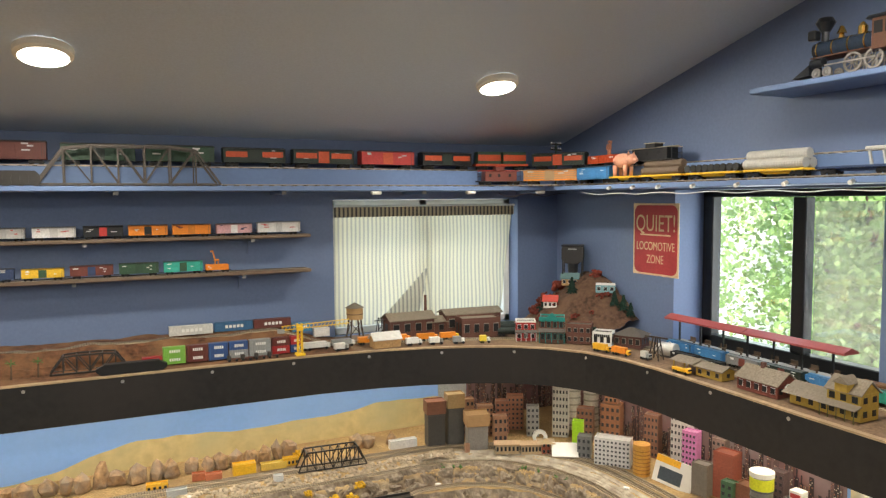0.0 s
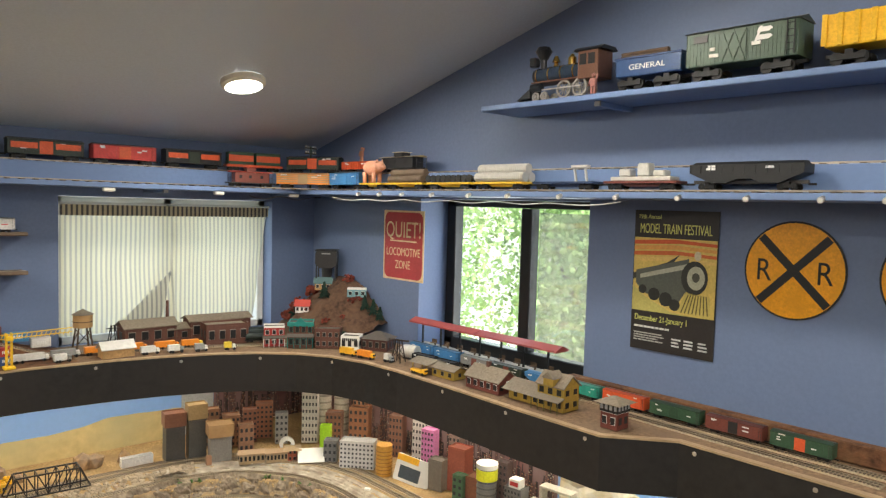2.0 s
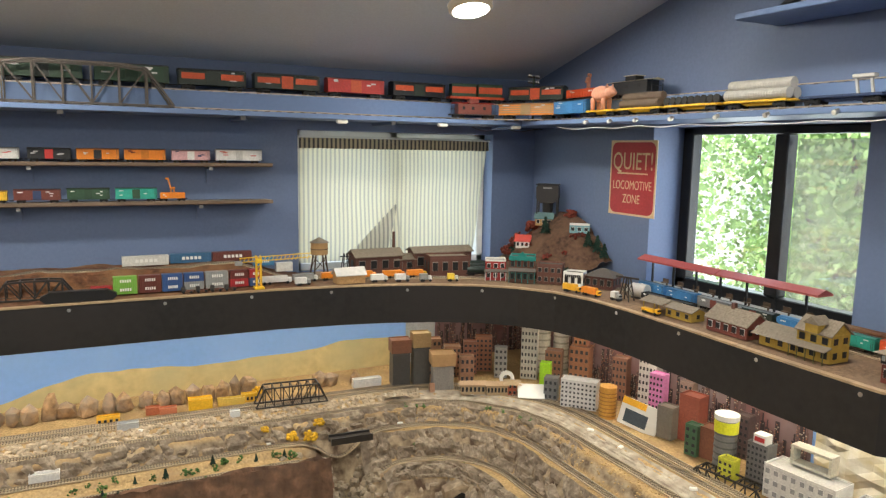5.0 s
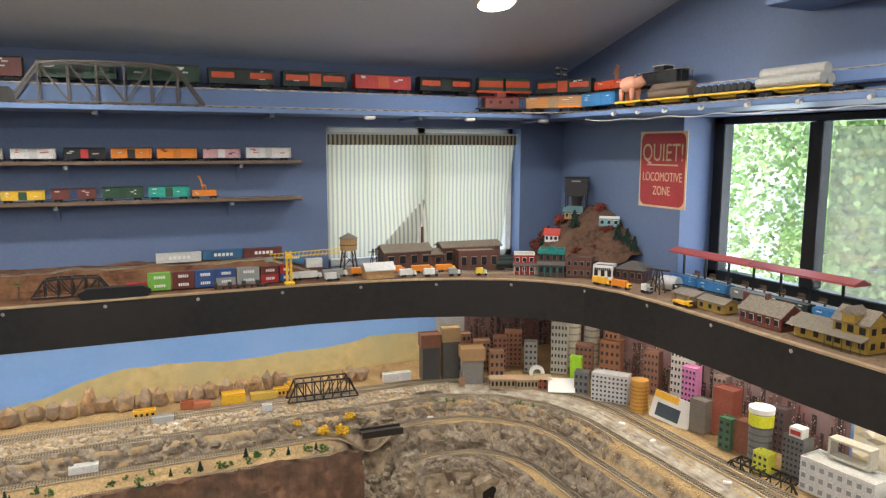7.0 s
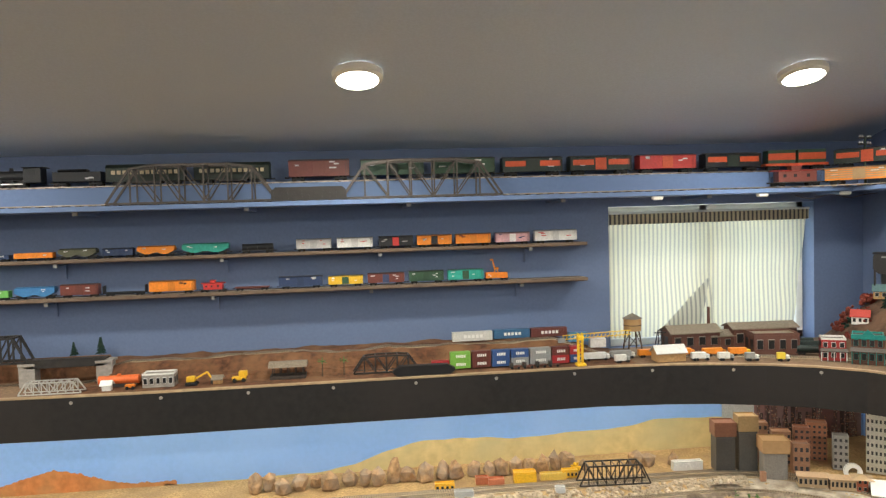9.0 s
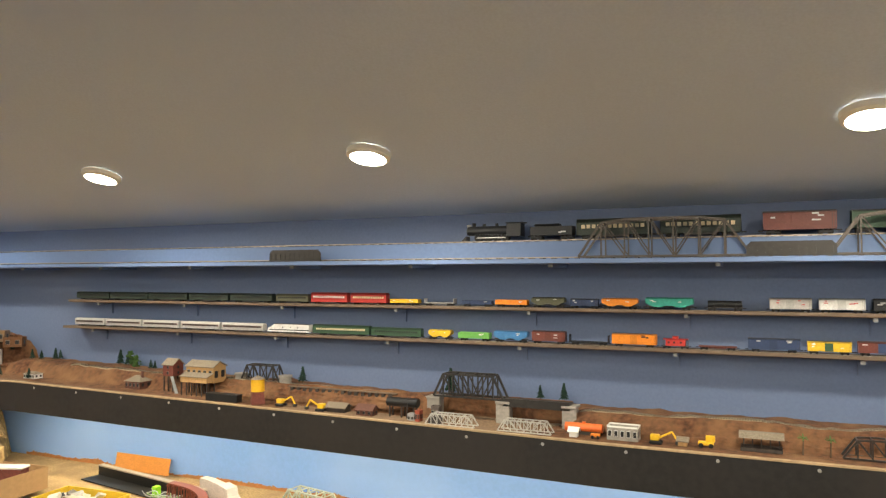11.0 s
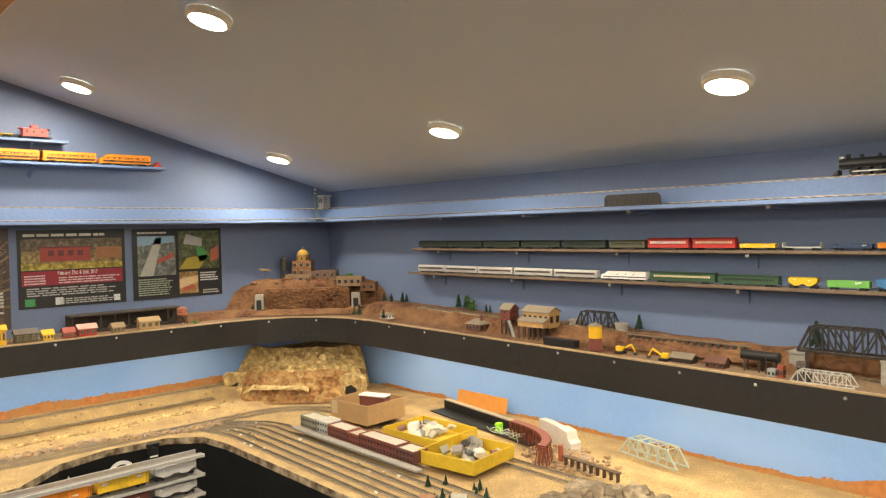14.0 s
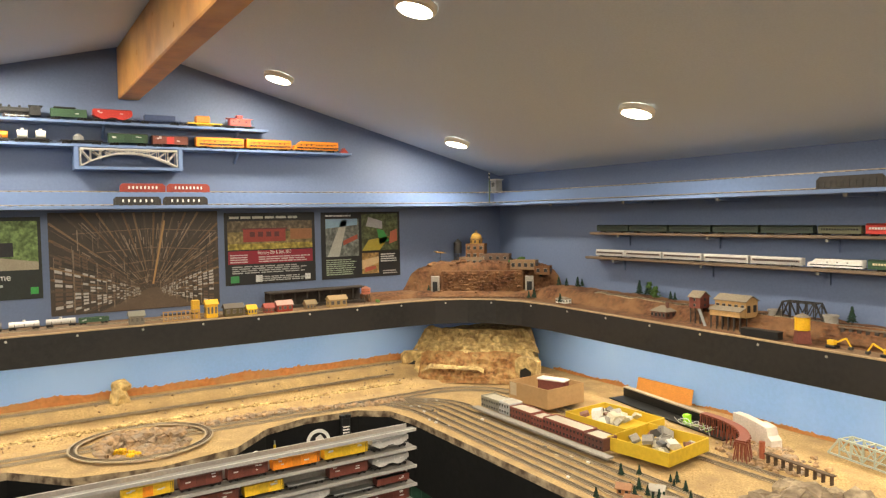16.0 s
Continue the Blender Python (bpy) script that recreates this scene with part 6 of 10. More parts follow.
def bldg(name, label, m, w, d, h, wall_m, roof_m, style="gable", pitch=0.5, wins=(4, 2), win_m=None, trim=None, category="model building", group="", eave=0.006, chimney=False, porch=0, side=True):
    """A model building: x along its front, front towards -y, standing on z 0."""
    t = thing(name, label, category, m, group)
    part("wall", box(B(), -w / 2, w / 2, -d / 2, d / 2, 0, h, 0.0008), wall_m, t)
    rh = pitch * d / 2
    if style == "gable":
        part("gable", prism(B(), [(-d / 2, h), (d / 2, h), (0, h + rh)], -w / 2 + 0.0005, w / 2 - 0.0005), wall_m, t)
        b = B()
        for s in (-1, 1):
            prism(b, [(0, h + rh + 0.001), (s * (d / 2 + eave), h - pitch * eave + 0.001), (s * (d / 2 + eave), h - pitch * eave + 0.004), (0, h + rh + 0.0045)], -w / 2 - eave, w / 2 + eave)
        part("roof", b, roof_m, t)
    elif style == "hip":
        b, k = B(), min(w, d) / 2
        e = [b.verts.new(p) for p in ((-w / 2 - eave, -d / 2 - eave, h), (w / 2 + eave, -d / 2 - eave, h), (w / 2 + eave, d / 2 + eave, h), (-w / 2 - eave, d / 2 + eave, h))]
        r = [b.verts.new(p) for p in ((-w / 2 + k, 0, h + rh), (w / 2 - k + 0.001, 0, h + rh))]
        for f in ((e[0], e[1], r[1], r[0]), (e[1], e[2], r[1]), (e[2], e[3], r[0], r[1]), (e[3], e[0], r[0]), e[::-1]):
            b.faces.new(f)
        part("roof", b, roof_m, t)
    else:
        b = box(B(), -w / 2 + 0.002, w / 2 - 0.002, -d / 2 + 0.002, d / 2 - 0.002, h, h + 0.001)
        part("roof", b, roof_m, t)
        b = B()
        for y in (-d / 2, d / 2 - 0.002):
            box(b, -w / 2, w / 2, y, y + 0.002, h, h + 0.006)
        for x in (-w / 2, w / 2 - 0.002):
            box(b, x, x + 0.002, -d / 2 + 0.002, d / 2 - 0.002, h, h + 0.006)
        part("parapet", b, trim or wall_m, t)
    if wins:
        n, k = wins
        fl = h / k
        for j in range(k):
            for i in range(n):
                x = -w / 2 + w * (i + 0.5) / n
                ww, z = min(w / n * 0.5, fl * 0.42), fl * (j + 0.32)
                p = part("window", box(B(), x - ww / 2 - 0.0008, x + ww / 2 + 0.0008, -d / 2 - 0.0014, -d / 2, z - 0.0008, z + fl * 0.48, 0.0003), trim or paint((0.26, 0.23, 0.19)), t)
                part("pane", box(B(), x - ww / 2, x + ww / 2, -d / 2 - 0.002, -d / 2 - 0.001, z, z + fl * 0.44), win_m or M_BLACK, p)
            if side:
                ns = max(1, int(n * d / w))
                for i in range(ns):
                    y = -d / 2 + d * (i + 0.5) / ns
                    ww, z = min(d / ns * 0.5, fl * 0.42), fl * (j + 0.32)
                    for sx in (-1, 1):
                        part("window", box(B(), sx * w / 2 - 0.001, sx * w / 2 + 0.001, y - ww / 2, y + ww / 2, z, z + fl * 0.44), win_m or M_BLACK, t)
    if chimney:
        part("chimney", box(B(), w * 0.2, w * 0.2 + 0.012, -0.006, 0.006, h, h + rh + 0.02, 0.0005), wall_m, t)
    if porch:
        part("porch_roof", prism(B(), [(-d / 2, h * 0.55), (-d / 2 - porch, h * 0.45), (-d / 2 - porch, h * 0.48), (-d / 2, h * 0.6)], -w / 2 - 0.004, w / 2 + 0.004), roof_m, t)
        for i in range(5):
            x = -w / 2 + w * i / 4
            part("porch_post", bar(B(), (x, -d / 2 - porch + 0.002, 0), (x, -d / 2 - porch + 0.002, h * 0.46), 0.002), trim or wall_m, t)
    return t


BRICK = mat("model_brick", (0.135, 0.06, 0.042), 0.8, vary=0.25, scale=200, bump=0.2, rand=0.2)
DBRICK = mat("dark_model_brick", (0.10, 0.045, 0.035), 0.8, vary=0.25, scale=200, bump=0.2, rand=0.2)
ROOFG = mat("weathered_shingle", (0.22, 0.18, 0.13), 0.85, vary=0.25, scale=150, bump=0.3, rand=0.15)
ROOFD = mat("dark_shingle", (0.10, 0.085, 0.07), 0.85, vary=0.25, scale=150, bump=0.3)
TANW = mat("tan_model_wood", (0.45, 0.27, 0.11), 0.8, vary=0.2, scale=120, rand=0.1)
REDW = mat("dark_red_model_wood", (0.17, 0.05, 0.035), 0.8, vary=0.2, scale=120)
YEL = mat("mustard_station_paint", (0.38, 0.25, 0.04), 0.7, vary=0.15, scale=120)


def N(x, y, z=None, a=0):
    return pose(x, y, z if z is not None else deck_z(x) + 0.005, 0, 0, a)


def conifer(x, y, z, h, label="small dark green model pine tree", m=None, name="model_tree", wide=0.28, group="model trees", seed=0):
    t = thing(name, label, "model tree", pose(x, y, z), group)
    part("trunk", cyl(B(), (0, 0, -0.004), (0, 0, h * 0.35), h * 0.03, 6, h * 0.02), M_BARK, t)
    b, r = B(), random.Random(seed + int(x * 1000) + int(y * 777))
    for k in range(6):
        z0 = h * (0.14 + 0.14 * k)
        rad = h * wide * (1 - k / 6.4)
        n = max(5, 11 - k)
        for i in range(n):
            a = math.tau * i / n + k + r.uniform(-0.2, 0.2)
            q = rad * r.uniform(0.7, 1.15)
            cyl(b, (math.cos(a) * q * 0.2, math.sin(a) * q * 0.2, z0 + h * 0.13), (math.cos(a) * q, math.sin(a) * q, z0 + r.uniform(-0.02, 0.02) * h), h * 0.05, 5, h * 0.022)
    cyl(b, (0, 0, h * 0.8), (0, 0, h), h * 0.06, 6, 0.001)
    part("crown", b, m or M_PINE, t)


def bush(x, y, z, r, m, label, name="model_bush", n=26, tall=1.0, category="model bush"):
    t = thing(name, label, category, pose(x, y, z))
    rr_, b = random.Random(int(x * 991) + int(y * 1777)), B()
    for i in range(n):
        d = Vector((rr_.gauss(0, 1), rr_.gauss(0, 1), abs(rr_.gauss(0, 1)))).normalized() * r * rr_.uniform(0.3, 0.95)
        rock(b, (d.x, d.y, d.z * tall + r * 0.12), r * rr_.uniform(0.14, 0.32), i)
    part("stem", cyl(B(), (0, 0, -0.004), (0, 0, r * 0.5), r * 0.1, 6), M_BARK, t)
    part("crown", b, m, t)


# NW hilltop village
ZN = 1.39
bldg("adobe_house", "tan adobe house on the rocky hill", N(-4.86, 2.66, 1.36, 45), 0.17, 0.09, 0.07, paint((0.20, 0.13, 0.075)), M_DIRT, "flat", wins=(4, 1))
bldg("adobe_house", "brown stacked adobe house on the rocky hill", N(-4.77, 2.79, 1.36, 42), 0.20, 0.10, 0.09, paint((0.11, 0.065, 0.042)), M_DIRT, "flat", wins=(4, 2))
bldg("adobe_house", "brown upper adobe house below the golden tank", N(-4.87, 2.70, 1.37, 42), 0.13, 0.09, 0.15, M_EARTH, M_DIRT, "flat", wins=(3, 3))
bldg("ruined_house", "roofless brown ruin on the rocky hill", N(-4.52, 2.84, 1.36, 35), 0.17, 0.08, 0.055, paint((0.22, 0.135, 0.07)), paint((0.2, 0.12, 0.06)), "flat", wins=(4, 1))
bldg("ruined_house", "brown low ruin on the rocky hill", N(-4.40, 2.90, 1.33, 35), 0.10, 0.07, 0.05, M_EARTH, M_EARTH, "flat", wins=(2, 1))


def water_tower(x, y, z, h, r, body, legs, label, roof=None, a=0):
    t = thing("water_tower", label, "model water tower", pose(x, y, z, 0, 0, a))
    for i in range(4):
        q = math.tau * (i + 0.5) / 4
        part("leg", bar(B(), (math.cos(q) * r * 1.15, math.sin(q) * r * 1.15, -0.003), (math.cos(q) * r * 0.8, math.sin(q) * r * 0.8, h * 0.55), r * 0.14), legs, t)
        q2 = math.tau * (i + 1.5) / 4
        part("brace", bar(B(), (math.cos(q) * r * 1.1, math.sin(q) * r * 1.1, h * 0.1), (math.cos(q2) * r * 0.85, math.sin(q2) * r * 0.85, h * 0.48), r * 0.07), legs, t)
    part("tank", cyl(B(), (0, 0, h * 0.55), (0, 0, h * 0.9), r, 18), body, t)
    part("roof", cyl(B(), (0, 0, h * 0.9), (0, 0, h * 1.05), r * 1.15, 18, 0.001), roof or legs, t)
    part("hoop", cyl(B(), (0, 0, h * 0.7), (0, 0, h * 0.72), r * 1.03, 18), legs, t)
    return t


dm = thing("domed_tower", "golden ribbed dome tower on the hilltop", "model tower", pose(-4.87, 2.70, 1.522) @ Matrix.Scale(0.85, 4))
M_GOLD = paint((0.33, 0.185, 0.035), 0.65)
part("drum", cyl(B(), (0, 0, 0), (0, 0, 0.04), 0.05, 20), M_GOLD, dm)
part("gallery", cyl(B(), (0, 0, 0.038), (0, 0, 0.044), 0.058, 20), M_BARK, dm)
b = bmesh.new()
r = bmesh.ops.create_uvsphere(b, u_segments=20, v_segments=12, radius=0.046)
for v in r["verts"]:
    v.co.z = max(0, v.co.z) * 1.05 + 0.044
part("dome", b, M_GOLD, dm)
part("lantern", cyl(B(), (0, 0, 0.09), (0, 0, 0.112), 0.012, 10, 0.006), M_BARK, dm)
for i in range(8):
    q = math.tau * i / 8
    part("window", box(B(), -0.006, 0.006, -0.0515, -0.0495, 0.01, 0.032), M_BLACK, dm).matrix_local = pose(0, 0, 0, 0, 0, math.degrees(q))
water_tower(-4.95, 2.60, 1.35, 0.20, 0.026, M_STEEL, M_STEEL, "dark steel water tower on the hill")
pl = thing("model_aeroplane", "small tan aeroplane on a stalk above hill", "model aeroplane", pose(-4.95, 2.46, 1.47, 0, 8, 100))
part("fuselage", cyl(B(), (-0.04, 0, 0), (0.04, 0, 0), 0.006, 10, 0.003), TANW, pl)
part("wing", box(B(), -0.025, -0.008, -0.045, 0.045, 0.002, 0.005), TANW, pl)
part("tailplane", box(B(), 0.03, 0.04, -0.015, 0.015, 0, 0.002), TANW, pl)
part("stalk", cyl(B(), (0, 0, -0.12), (0, 0, 0), 0.0012, 6), M_STEEL, pl)
for x, y, h in ((-4.3, 2.74, 0.07), (-4.34, 2.73, 0.05), (-4.25, 2.90, 0.06), (-4.2, 2.92, 0.055), (-4.9, 2.33, 0.04), (-4.05, 2.735, 0.06), (-4.45, 2.92, 0.05)):
    conifer(x, y, max(hill_nw(x, y), bank(x, y)), h)
for x, h in ((-4.13, 0.055), (-4.17, 0.07), (-3.66, 0.085), (-3.6, 0.08), (-3.44, 0.05), (-3.41, 0.045), (-2.47, 0.08), (-1.70, 0.11), (-1.30, 0.06), (-1.20, 0.075)):
    conifer(x, 2.985, bank(x, 2.985) if x < -1.75 else 1.225, h)
bush(-3.57, 2.98, bank(-3.57, 2.98), 0.035, M_TREE, "leafy green model tree by the wall", tall=2.6, name="model_tree", category="model tree")
bush(-3.53, 2.97, bank(-3.53, 2.97), 0.03, M_TREE, "leafy green model tree by the wall", tall=2.6, name="model_tree", category="model tree")
for x, y, r in ((-4.85, 2.8, 0.03), (-4.7, 2.95, 0.035), (-4.9, 2.62, 0.03), (-4.8, 1.9, 0.02), (-4.62, 2.81, 0.02)):
    bush(x, y, max(hill_nw(x, y), deck_z(x)), r, M_TREE, "small green bush on the rocky hill")
bldg("depot", "small white depot with arched windows", N(-4.05, 2.76), 0.085, 0.05, 0.025, M_WHITE, ROOFG, "hip", 0.5, (5, 1))
bldg("station", "brick station with grey hipped roof", N(-3.33, 2.80), 0.10, 0.075, 0.036, BRICK, ROOFG, "hip", 0.75, (4, 1), chimney=True)
el = bldg("coal_tower", "brown wooden coaling tower on timber legs", N(-3.13, 2.83, 1.245), 0.065, 0.07, 0.055, REDW, ROOFG, "gable", 0.7, (1, 2))
for x in (-0.028, 0, 0.028):
    for y in (-0.03, 0.03):
        part("leg", bar(B(), (x, y, -0.085), (x, y, 0), 0.005), M_BLACKWOOD, el)
part("stair", bar(B(), (0.03, -0.04, 0.0), (0.085, -0.06, -0.085), 0.014, 0.004), M_GREY, el)
el = bldg("ore_mill", "tan timber ore mill with sloping tin roofs", N(-2.93, 2.84, 1.225), 0.165, 0.09, 0.075, TANW, ROOFG, "gable", 0.5, (5, 1))
part("lean_to", prism(B(), [(-0.045, 0.005), (-0.085, 0.005), (-0.085, 0.03), (-0.045, 0.045)], -0.08, 0.08), TANW, el)
part("lean_to_roof", prism(B(), [(-0.043, 0.047), (-0.09, 0.030), (-0.09, 0.033), (-0.043, 0.05)], -0.086, 0.086), ROOFG, el)
for i in range(6):
    for y in (-0.08, -0.03, 0.03):
        part("leg", bar(B(), (-0.078 + 0.031 * i, y, -0.065), (-0.078 + 0.031 * i, y, 0.005), 0.005), M_BLACKWOOD, el)
truss(N(-2.66, 2.93, 1.222), 0.23, 0.05, 0.085, 0.006, 6, M_STEEL, "truss_bridge", "black truss bridge on grey stone piers", "model bridge", 1.0)
for x in (-2.79, -2.53):
    t = thing("bridge_pier", "round grey stone bridge pier", "bridge pier", N(x, 2.93, bank(x, 2.85) - 0.02))
    part("column", cyl(B(), (0, 0, 0), (0, 0, 0.07), 0.032, 16, 0.028), M_CONC, t)
    part("cap", cyl(B(), (0, 0, 0.07), (0, 0, 0.078), 0.033, 16), M_CONC, t)
b = prism(B(), [(-0.09, -0.015), (0.09, -0.015), (0.09, 0.02), (-0.09, 0.02)], 0, 0.03, "z")
bg = thing("coal_barge", "black flat barge on the front track", "model barge", N(-2.72, 2.72))
part("hull", b, M_BLACK, bg)
part("rim", box(B(), -0.092, 0.092, -0.017, 0.022, 0.03, 0.034), M_STEEL, bg)
yt = thing("water_tower", "yellow round tank on a dark red base", "model water tower", N(-2.545, 2.745))
part("base", cyl(B(), (0, 0, 0), (0, 0, 0.055), 0.042, 4, 0.034), REDW, yt)
part("tank", cyl(B(), (0, 0, 0.055), (0, 0, 0.11), 0.03, 20), paint((0.75, 0.42, 0.02)), yt)
part("roof", cyl(B(), (0, 0, 0.11), (0, 0, 0.126), 0.034, 20, 0.002), ROOFG, yt)
ts = thing("timber_trestle", "row of dark trestle bents carrying track", "model trestle")
for i in range(16):
    x = -2.44 + 0.034 * i
    part("bent", box(B(), x - 0.008, x + 0.008, 2.855, 2.915, 1.195, 1.224, 0.001), M_BLACKWOOD, ts)
part("deck", box(B(), -2.46, -1.9, 2.86, 2.912, 1.225, 1.23), M_SHELFWOOD, ts)


def digger(x, y, a, label):
    t = thing("excavator", label, "model excavator", N(x, y, None, a))
    part("cab", box(B(), -0.018, 0.012, -0.012, 0.012, 0.012, 0.032, 0.002), paint((0.75, 0.45, 0.02)), t)
    for yy in (-0.013, 0.013):
        part("crawler", box(B(), -0.022, 0.022, yy - 0.005, yy + 0.005, 0, 0.011, 0.003), M_BLACK, t)
    part("boom", bar(B(), (0.008, 0, 0.02), (0.055, 0, 0.045), 0.006), paint((0.75, 0.45, 0.02)), t)
    part("arm", bar(B(), (0.055, 0, 0.045), (0.075, 0, 0.012), 0.005), paint((0.75, 0.45, 0.02)), t)
    part("bucket", box(B(), 0.066, 0.082, -0.008, 0.008, 0.002, 0.014, 0.002), M_GRIME, t)


digger(-2.42, 2.75, 0, "yellow crawler excavator on the deck"), digger(-2.20, 2.735, 180, "yellow crawler excavator on the deck")
digger(-0.81, 2.745, 0, "yellow loader on the deck edge")
bldg("open_shed", "weathered open shed beside the track", N(-2.13, 2.765), 0.09, 0.05, 0.02, M_BLACKWOOD, ROOFG, "gable", 0.6, None)
bldg("brick_cottage", "brown brick cottage with gable porch", N(-1.985, 2.755), 0.075, 0.05, 0.024, BRICK, BRICK, "gable", 0.7, (3, 1))
ot = thing("oil_tank", "black oil tank on timber legs", "model tank", N(-1.83, 2.785))
part("tank", cyl(B(), (-0.07, 0, 0.062), (0.07, 0, 0.062), 0.019, 18), M_BLACK, ot)
for x in (-0.055, 0.0, 0.055):
    for y in (-0.014, 0.014):
        part("leg", bar(B(), (x, y, 0), (x, y, 0.05), 0.005), M_BLACKWOOD, ot)
part("ladder", bar(B(), (0.03, -0.022, 0), (0.03, -0.022, 0.06), 0.004), M_STEEL, ot)
for x, y, w, h, c, lab in ((-1.77, 2.75, 0.03, 0.022, (0.3, 0.3, 0.3), "small grey trackside hut"), (-1.735, 2.74, 0.02, 0.04, (0.3, 0.07, 0.04), "small red trackside machine"), (-1.66, 2.735, 0.05, 0.018, (0.07, 0.06, 0.055), "black low mine cart"), (-1.68, 2.79, 0.035, 0.055, (0.10, 0.08, 0.07), "dark timber hoist house")):
    bldg("trackside_hut", lab, N(x, y), w, 0.03, h, paint(c), ROOFD, "flat", wins=(2, 1))

# concrete piers with black bridge over the dark underpass
for x in (-1.72, -1.415, -1.145):
    t = thing("bridge_pier", "square cast concrete bridge pier", "bridge pier", N(x, 2.875, 1.145))
    part("column", prism(B(), [(-0.028, -0.03), (0.028, -0.03), (0.022, 0.03), (-0.022, 0.03)], 0, 0.085, "z"), M_CONC, t)
    part("cap", box(B(), -0.03, 0.03, -0.034, 0.034, 0.078, 0.088, 0.001), M_CONC, t)
single("underpass_wall", box(B(), -1.70, -1.16, 2.955, 2.97, 1.145, 1.232), M_EARTH, "dark brown retaining wall under the bridge", "retaining wall")
truss(N(-1.565, 2.875, 1.234), 0.305, 0.06, 0.095, 0.008, 7, M_STEEL, "truss_bridge", "black deck truss bridge on concrete piers", "model bridge", 1.0)
gb = thing("girder_bridge", "black plate girder bridge on concrete piers", "model bridge", N(-1.28, 2.875, 1.234))
part("girder", box(B(), -0.137, 0.137, -0.03, -0.026, -0.02, 0.012), M_STEEL, gb)
part("deck", box(B(), -0.137, 0.137, -0.026, 0.03, 0, 0.006), M_BLACKWOOD, gb)
for x in (-1.59, -1.285):
    truss(N(x, 2.735, 1.146), 0.21, 0.045, 0.042, 0.004, 8, M_SILVER, "truss_bridge", "silver pony truss bridge at the deck edge", "model bridge", 1.0, "silver bridges")
t = thing("tank_car", "bright orange tank on a low cradle", "tank car", N(-1.075, 2.79))
part("tank", cyl(B(), (-0.07, 0, 0.025), (0.07, 0, 0.025), 0.016, 18), paint((0.72, 0.15, 0.03)), t)
part("cradle", box(B(), -0.06, 0.06, -0.01, 0.01, 0, 0.012), M_GRIME, t)
part("dome", cyl(B(), (0, 0, 0.038), (0, 0, 0.046), 0.007, 12), paint((0.72, 0.15, 0.03)), t)
bldg("white_shed", "tiny white shed beside orange tank", N(-1.10, 2.735), 0.03, 0.025, 0.022, M_WHITE, M_WHITE, "gable", 0.8, None)
t = thing("toy_tractor", "small orange tractor on the deck", "model tractor", N(-1.02, 2.735))
part("body", box(B(), -0.018, 0.016, -0.008, 0.008, 0.006, 0.018, 0.002), paint((0.75, 0.22, 0.02)), t)
for x in (-0.01, 0.01):
    part("wheel", cyl(B(), (x, -0.011, 0.006), (x, 0.011, 0.006), 0.006, 12), M_BLACK, t)
bldg("grey_office", "grey blockhouse with rows of windows", N(-0.925, 2.765), 0.11, 0.06, 0.045, M_CONC, M_CONC, "flat", wins=(5, 1), trim=M_WHITE)
bldg("trackside_hut", "tiny cream hut by yellow loader", N(-0.72, 2.75), 0.03, 0.03, 0.018, TANW, ROOFG, "gable", 0.6, None)
t = thing("road_roller", "yellow road machine with cab", "model vehicle", N(-0.64, 2.755))
part("body", box(B(), -0.03, 0.02, -0.012, 0.012, 0.008, 0.02, 0.002), paint((0.78, 0.45, 0.02)), t)
part("cab", box(B(), -0.005, 0.025, -0.012, 0.012, 0.02, 0.04, 0.002), paint((0.78, 0.45, 0.02)), t)
for x in (-0.02, 0.012):
    part("wheel", cyl(B(), (x, -0.013, 0.008), (x, 0.013, 0.008), 0.008, 12), M_BLACK, t)
el = bldg("open_pavilion", "open pavilion with grey hipped roof on posts", N(-0.47, 2.78), 0.13, 0.06, 0.006, M_BLACKWOOD, M_BLACKWOOD, "flat", wins=None)
for i in range(5):
    for y in (-0.025, 0.025):
        part("post", bar(B(), (-0.055 + 0.0275 * i, y, 0.006), (-0.055 + 0.0275 * i, y, 0.045), 0.003), M_BLACKWOOD, el)
part("canopy", prism(B(), [(-0.036, 0.045), (0.036, 0.045), (0.012, 0.062), (-0.012, 0.062)], -0.07, 0.07), ROOFG, el)
for x in (-0.345, -0.265):
    t = thing("palm_tree", "small model palm tree", "model tree", N(x, 2.77))
    part("trunk", cyl(B(), (0, 0, 0), (0.002, 0, 0.055), 0.003, 7, 0.002), M_BARK, t)
    for i in range(8):
        a = i * math.tau / 8
        part("frond", bar(B(), (0.002, 0, 0.055), (math.cos(a) * 0.017, math.sin(a) * 0.017, 0.05 + 0.008 * (i % 3)), 0.004, 0.0015), M_TREE, t)
truss(N(-0.105, 2.79), 0.25, 0.05, 0.065, 0.006, 6, M_STEEL, "truss_bridge", "dark arched truss bridge on the deck", "model bridge", 0.95)
bg = thing("coal_barge", "long black barge at the deck edge", "model barge", N(0.03, 2.705))
part("hull", prism(B(), [(-0.115, 0.012), (-0.10, 0.0), (0.10, 0.0), (0.115, 0.012), (0.115, 0.022), (0.09, 0.034), (-0.09, 0.034), (-0.115, 0.022)], -0.012, 0.012, "y"), M_BLACK, bg)
part("rail", box(B(), -0.09, 0.09, -0.014, 0.014, 0.034, 0.037), M_STEEL, bg)


